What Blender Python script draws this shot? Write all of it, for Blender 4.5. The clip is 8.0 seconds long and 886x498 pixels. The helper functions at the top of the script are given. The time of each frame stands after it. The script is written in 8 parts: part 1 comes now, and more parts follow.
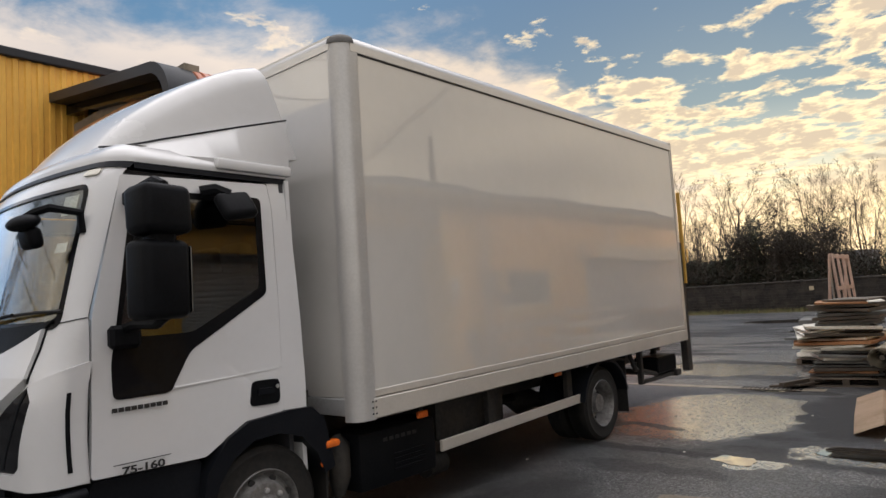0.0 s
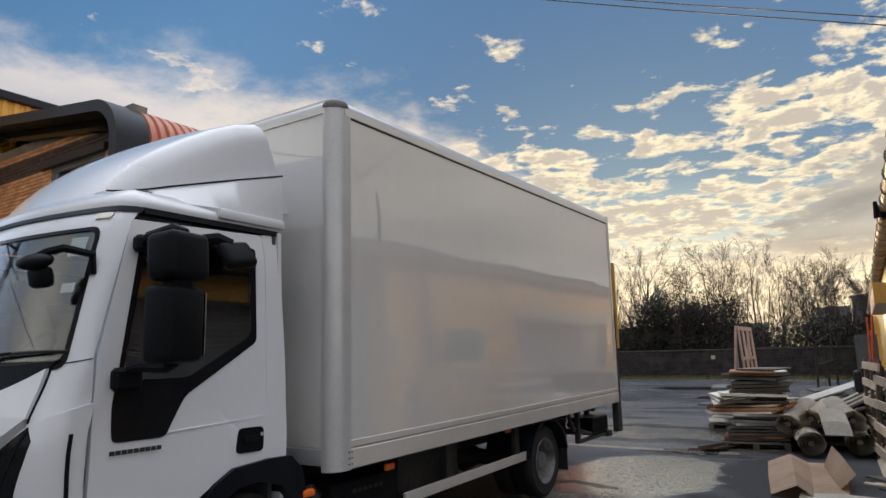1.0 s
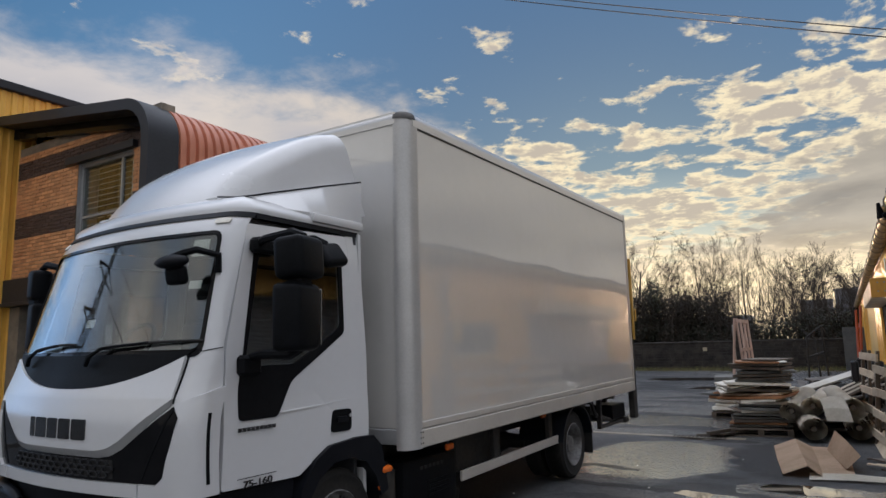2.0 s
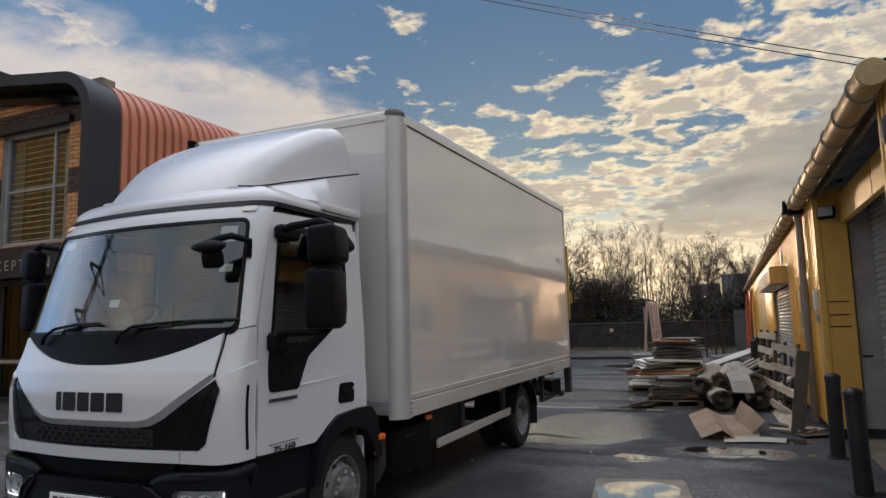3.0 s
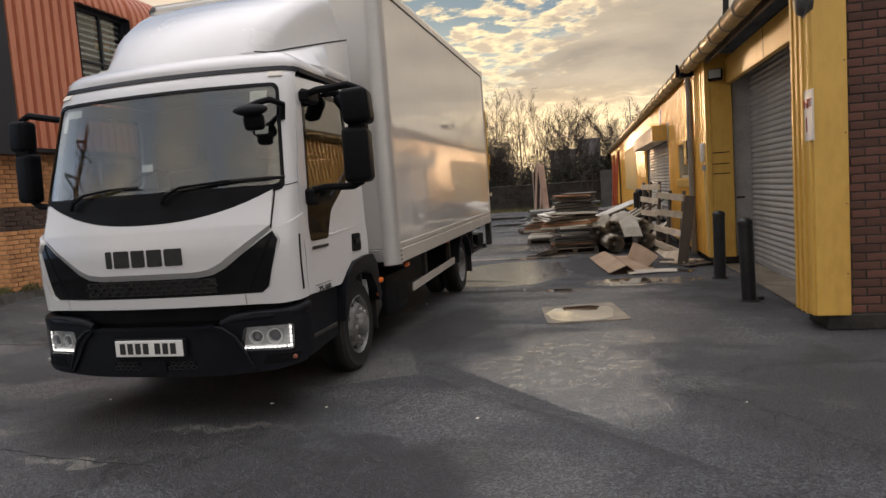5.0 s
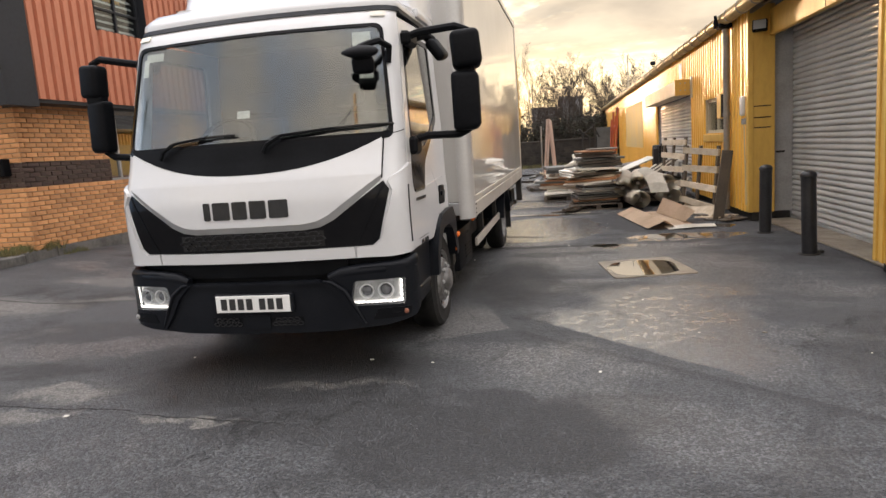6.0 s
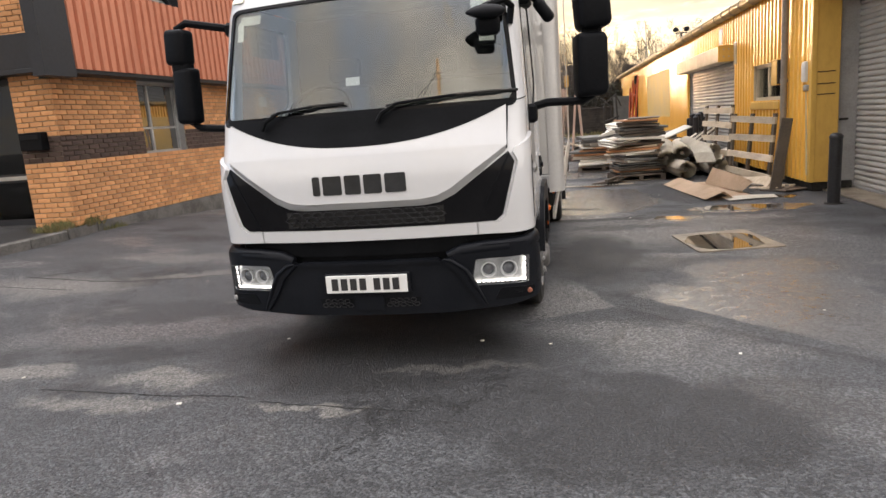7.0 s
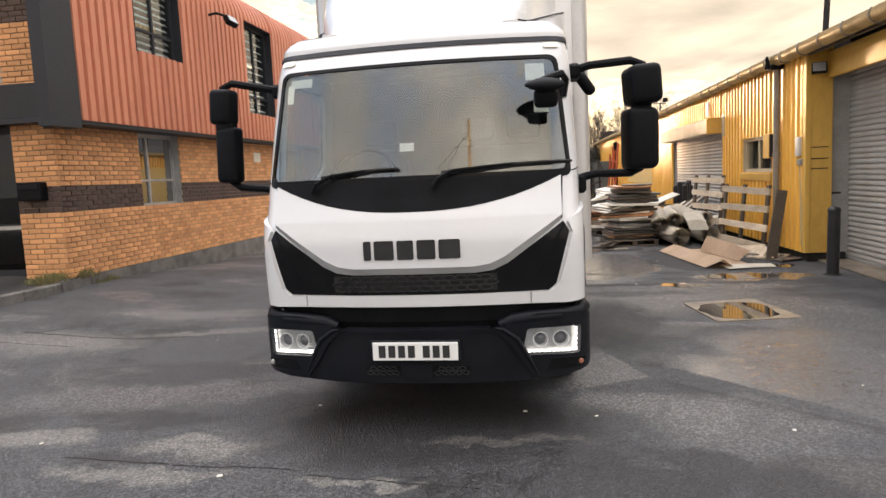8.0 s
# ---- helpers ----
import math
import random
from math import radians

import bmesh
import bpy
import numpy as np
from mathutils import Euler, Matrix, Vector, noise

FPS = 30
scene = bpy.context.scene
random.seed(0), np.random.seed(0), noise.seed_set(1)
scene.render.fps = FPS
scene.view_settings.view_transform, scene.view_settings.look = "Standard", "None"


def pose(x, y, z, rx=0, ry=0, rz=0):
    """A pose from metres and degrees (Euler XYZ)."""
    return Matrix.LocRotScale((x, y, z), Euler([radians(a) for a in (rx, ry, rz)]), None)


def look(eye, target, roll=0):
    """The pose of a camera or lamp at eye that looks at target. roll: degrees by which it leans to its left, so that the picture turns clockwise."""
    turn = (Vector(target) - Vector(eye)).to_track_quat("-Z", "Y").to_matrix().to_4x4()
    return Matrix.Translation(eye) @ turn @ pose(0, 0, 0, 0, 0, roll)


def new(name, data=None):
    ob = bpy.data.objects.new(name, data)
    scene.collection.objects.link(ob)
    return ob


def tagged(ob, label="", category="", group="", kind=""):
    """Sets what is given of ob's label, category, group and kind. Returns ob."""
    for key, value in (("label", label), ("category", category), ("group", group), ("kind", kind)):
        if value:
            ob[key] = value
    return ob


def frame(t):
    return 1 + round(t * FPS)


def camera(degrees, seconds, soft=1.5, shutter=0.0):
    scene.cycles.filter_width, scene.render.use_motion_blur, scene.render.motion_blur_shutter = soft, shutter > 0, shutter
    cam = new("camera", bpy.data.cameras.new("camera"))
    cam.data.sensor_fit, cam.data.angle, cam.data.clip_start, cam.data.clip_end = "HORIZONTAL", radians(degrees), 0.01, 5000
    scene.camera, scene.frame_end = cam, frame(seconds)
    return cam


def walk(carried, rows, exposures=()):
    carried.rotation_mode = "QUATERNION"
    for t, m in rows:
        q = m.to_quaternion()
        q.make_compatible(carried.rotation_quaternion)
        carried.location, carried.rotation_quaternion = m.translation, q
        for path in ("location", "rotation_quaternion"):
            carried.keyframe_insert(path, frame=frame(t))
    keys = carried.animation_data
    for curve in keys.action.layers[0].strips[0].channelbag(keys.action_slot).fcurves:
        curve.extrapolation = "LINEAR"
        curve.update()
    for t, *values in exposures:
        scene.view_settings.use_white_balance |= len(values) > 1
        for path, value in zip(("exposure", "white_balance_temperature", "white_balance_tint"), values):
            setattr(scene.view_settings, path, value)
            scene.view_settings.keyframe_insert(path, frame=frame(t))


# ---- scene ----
cam = camera(67.6, 8.0)

PATH = [
    (0, (4.476, -0.984, 1.555), (3.18, 0.531, 1.714), -3.6),
    (0.5, (4.37, -1.198, 1.572), (3.191, 0.384, 1.901), -3.0),
    (1, (4.285, -1.486, 1.564), (3.209, 0.17, 1.88), -1.4),
    (1.5, (4.191, -1.828, 1.563), (3.108, -0.175, 1.871), -1.1),
    (3, (3.744, -2.928, 1.554), (2.932, -1.115, 1.786), -1.4),
    (3.5, (3.597, -3.264, 1.561), (2.913, -1.395, 1.756), -0.7),
    (4, (3.52, -3.556, 1.532), (2.804, -1.689, 1.567), -3.3),
    (4.5, (3.333, -3.798, 1.465), (2.759, -1.884, 1.391), -4.1),
    (6, (2.083, -3.925, 1.439), (1.683, -1.988, 1.142), -4.1),
    (6.5, (1.681, -3.918, 1.448), (1.266, -1.971, 1.253), -3.9),
    (7, (1.289, -3.815, 1.48), (0.883, -1.893, 1.099), -4.5),
    (7.5, (0.941, -3.847, 1.523), (0.605, -1.898, 1.226), -4.1),
    (8, (0.806, -3.845, 1.563), (0.491, -1.882, 1.347), -2.7),
]
walk(cam, [(t, look(eye, target, roll)) for t, eye, target, roll in PATH],
     exposures=[(0, 0.80, 6650, 13), (0.5, 0.76, 6200, 12), (1.5, 0.46, 5900, 12), (3.0, 0.40, 6000, 13), (4.5, 0.44, 6700, 15), (6.0, 1.46, 6800, 14), (8.0, 1.66, 6800, 14)])

from mathutils.geometry import tessellate_polygon

# ---- world and sun ----
SUN_AZ, SUN_EL = 16.0, 3.2          # degrees left of +y, degrees up
sun_dir = Vector((-math.sin(radians(SUN_AZ)) * math.cos(radians(SUN_EL)), math.cos(radians(SUN_AZ)) * math.cos(radians(SUN_EL)), math.sin(radians(SUN_EL))))
sun = new("sun", bpy.data.lights.new("sun", "SUN"))
sun.data.energy, sun.data.angle, sun.data.color = 2.3, radians(3), (1.0, 0.66, 0.36)
sun.matrix_basis = look((0, 0, 50), Vector((0, 0, 50)) - sun_dir)


class Nodes:
    """A short way to write node trees."""

    def __init__(self, tree):
        self.tree = tree
        tree.nodes.clear()

    def add(self, kind, inputs=None, operation=None, use_clamp=None, data_type=None, blend_type=None, feature=None):
        node = self.tree.nodes.new(kind)
        if operation is not None:
            node.operation = operation
        if use_clamp is not None:
            node.use_clamp = use_clamp
        if data_type is not None:
            node.data_type = data_type
        if blend_type is not None:
            node.blend_type = blend_type
        if feature is not None:
            node.feature = feature
        for key, value in (inputs or {}).items():
            self.plug(node.inputs[key], value)
        return node

    def plug(self, socket, value):
        if isinstance(value, bpy.types.NodeSocket):
            self.tree.links.new(value, socket)
        elif isinstance(value, bpy.types.Node):
            self.tree.links.new(value.outputs[0], socket)
        else:
            socket.default_value = value

    def math(self, op, a, b=0.0, clamp=False):
        return self.add("ShaderNodeMath", {0: a, 1: b}, operation=op, use_clamp=clamp).outputs[0]

    def mix(self, fac, a, b, blend="MIX"):
        node = self.add("ShaderNodeMix", data_type="RGBA", blend_type=blend)
        self.plug(node.inputs[0], fac)
        self.plug(node.inputs[6], a)
        self.plug(node.inputs[7], b)
        return node.outputs[2]

    def span(self, value, a, b, c, d, smooth=False):
        node = self.add("ShaderNodeMapRange", {0: value, 1: a, 2: b, 3: c, 4: d})
        if smooth:
            node.interpolation_type = "SMOOTHSTEP"
        return node.outputs[0]

    def noise(self, where, scale, detail=4.0, rough=0.55, distort=0.0):
        return self.add("ShaderNodeTexNoise", {"Vector": where, "Scale": scale, "Detail": detail, "Roughness": rough, "Distortion": distort}).outputs[0]


world = bpy.data.worlds.new("world")
scene.world = world
world.use_nodes = True
n = Nodes(world.node_tree)
sky = n.add("ShaderNodeTexSky")
sky.sky_type, sky.sun_disc = "NISHITA", False
sky.sun_elevation, sky.sun_rotation = radians(SUN_EL), radians(-SUN_AZ)
sky.altitude, sky.air_density, sky.dust_density, sky.ozone_density = 50, 1.2, 1.6, 2.0
way = n.add("ShaderNodeTexCoord").outputs["Generated"]
axes = n.add("ShaderNodeSeparateXYZ", {0: way})
up = n.math("MAXIMUM", axes.outputs[2], 0.0)
lift = n.math("ADD", up, 0.10)
flat = n.add("ShaderNodeCombineXYZ", {0: n.math("DIVIDE", axes.outputs[0], lift), 1: n.math("DIVIDE", axes.outputs[1], lift), 2: 0.0}).outputs[0]
sunward = n.add("ShaderNodeVectorMath", {0: way, 1: tuple(sun_dir)}, operation="DOT_PRODUCT").outputs["Value"]
glow = n.span(sunward, 0.70, 1.0, 0.0, 1.0, True)
east = n.span(sunward, 0.35, -0.45, 0.0, 1.0, True)          # the half of the sky that faces the low sun
# clear sky, its brightness held back near the sun
thin = n.add("ShaderNodeVectorMath", {0: sky.outputs[0], 1: (0.120, 0.190, 0.280)}, operation="MULTIPLY").outputs[0]
clear = n.add("ShaderNodeVectorMath", {0: thin, 1: n.add("ShaderNodeVectorMath", {0: thin, 1: (1.0, 1.0, 1.0)}, operation="ADD").outputs[0]}, operation="DIVIDE").outputs[0]
clear = n.mix(n.math("MULTIPLY", glow, n.span(up, 0.10, 0.25, 0.0, 0.88)), clear, n.mix(1.0, clear, (0.33, 0.45, 0.56, 1), "MULTIPLY"))
# broken altocumulus
cells = n.noise(flat, 4.6, 9.0, 0.60, 0.25)
fleece = n.noise(flat, 5.6, 9.0, 0.60, 0.2)
cover = n.math("ADD", n.noise(flat, 0.8, 2.0, 0.5), n.span(up, 0.26, 0.10, 0.0, 0.045))
cover = n.math("SUBTRACT", cover, n.span(up, 0.265, 0.46, 0.0, 0.32))
cover = n.math("SUBTRACT", n.math("ADD", cover, n.span(axes.outputs[0], -0.05, 0.20, 0.0, 0.14, True)), n.span(axes.outputs[0], -0.60, -0.85, 0.0, 0.20))
dense = n.math("ADD", fleece, n.math("MULTIPLY", n.math("SUBTRACT", cover, 0.5), 0.75))
heaps = n.math("SUBTRACT", n.noise(n.add("ShaderNodeMapping", {"Vector": way, "Scale": (1.5, 1.5, 2.6)}).outputs[0], 1.0, 4.0, 0.5, 0.2), n.span(up, 0.50, 0.80, 0.0, 0.20))
mask = n.math("MAXIMUM", n.span(dense, 0.400, 0.505, 0.0, 1.0, True), n.math("MULTIPLY", east, n.span(heaps, 0.34, 0.56, 0.10, 0.97, True)))
puffs = n.noise(flat, 11.0, 6.0, 0.6, 0.2)
body = n.span(n.math("ADD", dense, n.math("MULTIPLY", n.math("SUBTRACT", puffs, 0.5), 0.75)), 0.44, 0.62, 1.0, 0.0, True)
bright = n.mix(glow, (0.66, 0.56, 0.40, 1), (0.80, 0.65, 0.39, 1))
shade = n.mix(glow, (0.36, 0.33, 0.31, 1), (0.46, 0.38, 0.275, 1))
cloud = n.mix(east, n.mix(body, shade, bright), n.mix(n.span(heaps, 0.40, 0.72, 0.0, 1.0, True), (0.62, 0.54, 0.42, 1), (1.30, 1.20, 1.02, 1)))
# a grey bank that covers the sky on one side, and a thin veil on the other
wander = n.noise(flat, 0.9, 7.0, 0.6, 0.5)
bank_at = n.math("SUBTRACT", n.math("ADD", axes.outputs[0], n.math("ADD", n.math("MULTIPLY", n.math("SUBTRACT", wander, 0.5), 0.30), n.math("MULTIPLY", n.math("SUBTRACT", cells, 0.5), 0.42))), n.math("MULTIPLY", n.math("SUBTRACT", axes.outputs[2], 0.14), 1.65))
bank = n.math("MULTIPLY", n.span(bank_at, -0.22, -0.08, 0.0, 0.97, True), n.span(n.math("ADD", axes.outputs[2], n.math("MULTIPLY", n.math("SUBTRACT", cells, 0.5), 0.10)), 0.08, 0.14, 0.0, 1.0, True))
bank_tone = n.noise(flat, 1.2, 5.0, 0.5, 0.3)
bank_colour = n.mix(east, n.mix(n.span(bank_tone, 0.35, 0.7, 0, 1), (0.25, 0.220, 0.175, 1), (0.47, 0.405, 0.305, 1)), n.mix(n.span(bank_tone, 0.35, 0.7, 0, 1), (0.70, 0.70, 0.70, 1), (1.10, 1.08, 1.04, 1)))
veil_top = n.math("SUBTRACT", n.math("ADD", 0.375, n.math("ADD", n.math("MULTIPLY", n.math("SUBTRACT", wander, 0.5), 0.18), n.math("MULTIPLY", n.math("SUBTRACT", cells, 0.5), 0.16))), n.span(axes.outputs[0], -0.54, -0.24, 0.0, 0.34))
veil = n.span(n.math("SUBTRACT", veil_top, axes.outputs[2]), -0.04, 0.05, 0.0, 0.94, True)
veil = n.math("MULTIPLY", veil, n.span(axes.outputs[1], 0.02, 0.22, 0.0, 1.0, True))
clear = n.mix(east, clear, (0.44, 0.54, 0.68, 1))
painted = n.mix(n.math("MULTIPLY", mask, 0.95), clear, cloud)
painted = n.mix(veil, painted, n.mix(east, n.mix(n.span(bank_tone, 0.35, 0.65, 0, 1), (0.42, 0.385, 0.36, 1), n.mix(glow, (0.56, 0.49, 0.42, 1), (0.80, 0.62, 0.38, 1))), (0.95, 0.91, 0.86, 1)))
rim = n.math("MULTIPLY", n.span(bank, 0.0, 0.25, 0.0, 1.0, True), n.span(bank, 0.70, 0.30, 0.0, 0.8, True))
painted = n.mix(bank, painted, n.mix(n.math("MULTIPLY", rim, 0.9), bank_colour, n.mix(east, bright, (1.2, 1.18, 1.12, 1))))
low_glow = n.math("MULTIPLY", n.span(sunward, 0.86, 0.99, 0.0, 1.0, True), n.span(axes.outputs[2], 0.17, 0.04, 0.0, 0.66, True))
painted = n.mix(low_glow, painted, (1.30, 0.97, 0.54, 1))
# clear bright sky low down on the side away from the buildings
gleam = n.math("MULTIPLY", n.span(axes.outputs[0], -0.80, -0.95, 0.0, 0.85, True), n.span(axes.outputs[1], 0.10, -0.15, 0.0, 1.0, True))
painted = n.mix(gleam, painted, n.mix(n.span(heaps, 0.42, 0.60, 0.0, 1.0, True), (0.55, 0.85, 1.30, 1), (1.25, 1.28, 1.32, 1)))
# unseen brighter patch overhead, added to light the ground and roofs from above
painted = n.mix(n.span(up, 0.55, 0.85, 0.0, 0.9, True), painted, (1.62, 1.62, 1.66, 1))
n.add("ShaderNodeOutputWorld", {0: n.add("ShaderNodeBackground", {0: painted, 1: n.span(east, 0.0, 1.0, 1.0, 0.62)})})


# ---- materials ----
def surface(name, c1, c2=None, scale=2.0, fine=45.0, rough=(0.45, 0.65), bump=0.12, metal=0.0, coat=0.0, vary=0.0, spec=0.5, streak=None, islands=False, amount=1.0, coat_ior=1.5, coat_rough=0.06, wave=0.0):
    """A worn opaque surface: two colours mixed by broad stains and fine grain, uneven gloss and fine relief."""
    m = bpy.data.materials.new(name)
    m.use_nodes = True
    t = Nodes(m.node_tree)
    where = t.add("ShaderNodeTexCoord").outputs["Object"]
    if streak:
        where = t.add("ShaderNodeMapping", {"Vector": where, "Scale": streak}).outputs[0]
    c2 = c2 or tuple(0.7 * v for v in c1)
    broad, grain = t.noise(where, scale, 5.0, 0.6), t.noise(where, fine, 3.0, 0.6)
    fac = t.span(t.math("ADD", t.math("MULTIPLY", broad, 0.65), t.math("MULTIPLY", grain, 0.35)), 0.36, 0.66, 0.0, amount, True)
    colour = t.mix(fac, (*c1, 1), (*c2, 1))
    if vary:
        seed = t.add("ShaderNodeNewGeometry").outputs["Random Per Island"] if islands else t.add("ShaderNodeObjectInfo").outputs["Random"]
        colour = t.mix(1.0, colour, t.add("ShaderNodeCombineColor", {0: (v := t.span(seed, 0, 1, 1 - vary, 1 + vary)), 1: v, 2: t.span(seed, 0, 1, 1 - 1.1 * vary, 1 + 0.9 * vary)}).outputs[0], "MULTIPLY")
    relief = t.add("ShaderNodeBump", {"Strength": bump, "Distance": 0.01, "Height": grain})
    if wave:
        slow = t.noise(t.add("ShaderNodeTexCoord").outputs["Object"], 0.9, 2.0, 0.5)
        relief = t.add("ShaderNodeBump", {"Strength": wave, "Distance": 0.05, "Height": slow, "Normal": relief.outputs[0]})
    bsdf = t.add("ShaderNodeBsdfPrincipled", {"Base Color": colour, "Coat Normal": relief.outputs[0], "Roughness": t.span(broad, 0.3, 0.7, rough[0], rough[1]), "Metallic": metal, "Normal": relief.outputs[0], "Coat Weight": coat, "Coat Roughness": coat_rough, "Coat IOR": coat_ior, "Specular IOR Level": spec})
    t.add("ShaderNodeOutputMaterial", {0: bsdf})
    return m


def glass(name, tint=(0.86, 0.9, 0.9), rough=0.0, shine0=0.075):
    m = bpy.data.materials.new(name)
    m.use_nodes = True
    t = Nodes(m.node_tree)
    where = t.add("ShaderNodeTexCoord").outputs["Object"]
    gloss = t.add("ShaderNodeBsdfGlossy", {"Color": (1, 1, 1, 1), "Roughness": t.span(t.noise(where, 3.0), 0.3, 0.7, rough, rough + 0.012)})
    clear = t.add("ShaderNodeBsdfTransparent", {"Color": (*tint, 1)})
    side_on = t.add("ShaderNodeLayerWeight", {"Blend": 0.5}).outputs["Facing"]
    shine = t.math("ADD", shine0, t.math("MULTIPLY", t.math("POWER", side_on, 5.0), 0.9))
    t.add("ShaderNodeOutputMaterial", {0: t.add("ShaderNodeMixShader", {0: shine, 1: clear, 2: gloss})})
    return m


def glowing(name, colour, strength):
    m = bpy.data.materials.new(name)
    m.use_nodes = True
    t = Nodes(m.node_tree)
    t.add("ShaderNodeOutputMaterial", {0: t.add("ShaderNodeEmission", {"Color": (*colour, 1), "Strength": strength})})
    return m


def asphalt_material():
    """Old tarmac after rain: fine stones, wet sheen, damp and dry areas, worn pale spots, a repair seam and cracks.
    Truck shade and some sheen lie in the colour.
    """
    m = bpy.data.materials.new("wet_asphalt")
    m.use_nodes = True
    t = Nodes(m.node_tree)
    where = t.add("ShaderNodeTexCoord").outputs["Object"]
    axes = t.add("ShaderNodeSeparateXYZ", {0: where})
    stretched = t.add("ShaderNodeMapping", {"Vector": where, "Rotation": (0, 0, radians(-12)), "Scale": (0.50, 1.6, 1.0)}).outputs[0]
    wobble = t.add("ShaderNodeTexNoise", {"Vector": where, "Scale": 2.3, "Detail": 6.0, "Roughness": 0.62}).outputs[1]
    bent = t.add("ShaderNodeVectorMath", {0: where, 1: t.add("ShaderNodeVectorMath", {0: t.add("ShaderNodeVectorMath", {0: wobble, 1: (0.5, 0.5, 0.5)}, operation="SUBTRACT").outputs[0], 1: (0.75, 0.75, 0.0)}, operation="MULTIPLY").outputs[0]}, operation="ADD").outputs[0]
    wavy = t.add("ShaderNodeVectorMath", {0: where, 1: t.add("ShaderNodeVectorMath", {0: t.add("ShaderNodeVectorMath", {0: wobble, 1: (0.5, 0.5, 0.5)}, operation="SUBTRACT").outputs[0], 1: (0.12, 0.12, 0.0)}, operation="MULTIPLY").outputs[0]}, operation="ADD").outputs[0]

    def local(vec, cx, cy, rx, ry, turn):
        node = t.add("ShaderNodeMapping", {"Vector": vec, "Location": (cx, cy, 0), "Rotation": (0, 0, radians(turn)), "Scale": (rx, ry, 1.0)})
        node.vector_type = "TEXTURE"
        return node.outputs[0]

    def spots(rows, hard):
        total = 0.0
        for cx, cy, rx, ry, turn, strength in rows:
            reach = t.add("ShaderNodeVectorMath", {0: local(bent, cx, cy, rx, ry, turn)}, operation="LENGTH").outputs["Value"]
            total = t.math("MAXIMUM", total, t.span(reach, 1.15, 1.15 - hard, 0.0, strength, True))
        return total

    def cracks(rows):
        total = 0.0
        for ax, ay, bx, by, width in rows:
            half, turn = 0.5 * math.hypot(bx - ax, by - ay), math.degrees(math.atan2(by - ay, bx - ax))
            uv = t.add("ShaderNodeSeparateXYZ", {0: local(wavy, (ax + bx) / 2, (ay + by) / 2, half, width, turn)})
            across = t.span(t.math("ABSOLUTE", uv.outputs[1]), 0.5, 1.0, 1.0, 0.0, True)
            total = t.math("MAXIMUM", total, t.math("MULTIPLY", across, t.span(t.math("ABSOLUTE", uv.outputs[0]), 0.9, 1.0, 1.0, 0.0, True)))
        return total

    def side_of(ax, ay, bx, by, soft):
        """1 on the left of the line from a to b."""
        d = math.hypot(bx - ax, by - ay)
        nx, ny = -(by - ay) / d, (bx - ax) / d
        away = t.add("ShaderNodeVectorMath", {0: wavy, 1: (nx, ny, 0)}, operation="DOT_PRODUCT").outputs["Value"]
        return t.span(t.math("SUBTRACT", away, nx * ax + ny * ay), -soft, soft, 0.0, 1.0, True)

    stones = t.add("ShaderNodeTexVoronoi", {"Vector": where, "Scale": 88.0}, feature="F1")
    stone_tone = t.add("ShaderNodeSeparateColor", {0: stones.outputs[1]}).outputs[0]
    small = t.add("ShaderNodeTexVoronoi", {"Vector": where, "Scale": 210.0}, feature="F1")
    pebbles = t.add("ShaderNodeTexVoronoi", {"Vector": where, "Scale": 46.0}, feature="F1")
    pebble_tone = t.add("ShaderNodeSeparateColor", {0: pebbles.outputs[1]}).outputs[1]
    grain = t.noise(where, 55.0, 4.0, 0.7)
    mottle = t.noise(where, 9.0, 4.0, 0.65)
    patches = t.noise(stretched, 0.42, 5.0, 0.58, 0.6)
    patches2 = t.noise(where, 1.3, 5.0, 0.6, 0.4)
    broad = t.math("ADD", t.math("MULTIPLY", patches, 0.62), t.math("MULTIPLY", patches2, 0.38))
    # damp dark areas; the shade under and before the truck is painted in too
    damp_shade_at = spots(((3.75, 2.2, 0.55, 1.5, 8, 0.4), (2.1, 2.55, 1.0, 0.34, 4, 0.6), (2.85, 8.0, 0.75, 0.85, 0, 1.0), (0.6, -0.5, 1.0, 0.5, 0, 0.7), (0.05, 0.15, 1.2, 0.75, 0, 1.0), (0.0, 3.4, 1.0, 3.8, 0, 1.0), (1.75, -0.42, 0.65, 0.16, -34, 0.7), (4.3, 0.4, 0.8, 1.2, 0, 0.6), (-0.3, 0.4, 1.2, 0.5, 0, 0.6), (1.9, 4.6, 0.8, 0.22, 0, 0.7), (1.0, 10.6, 1.6, 0.4, 6, 0.7), (-2.4, 1.3, 1.3, 0.4, 12, 0.45), (1.45, 3.0, 0.50, 1.3, 0, 0.9)), 0.55)
    # the truck's painted shade is carried on along with the damp
    damp = t.math("MAXIMUM", damp_shade_at, t.span(broad, 0.50, 0.60, 0.0, 0.8, True))
    # wet sheen on the open stones
    pool_at = spots(((1.52, 7.3, 1.02, 1.55, 0, 1.0), (3.55, 5.75, 0.75, 0.35, 4, 1.0), (2.62, 5.15, 0.30, 0.16, 0, 1.0), (0.4, 11.6, 1.8, 0.9, -6, 1.0)), 0.22)
    cut_at = spots(((1.75, 9.25, 0.95, 0.24, -6, 1.0), (0.6, 6.35, 1.0, 0.14, -5, 0.8), (1.5, 5.25, 1.0, 0.13, 0, 0.9), (2.95, 7.7, 0.52, 1.5, 6, 1.0), (1.5, 10.7, 0.9, 0.22, -4, 0.9)), 0.3)
    far = t.span(axes.outputs[1], 8.5, 11.0, 0.0, 1.0, True)
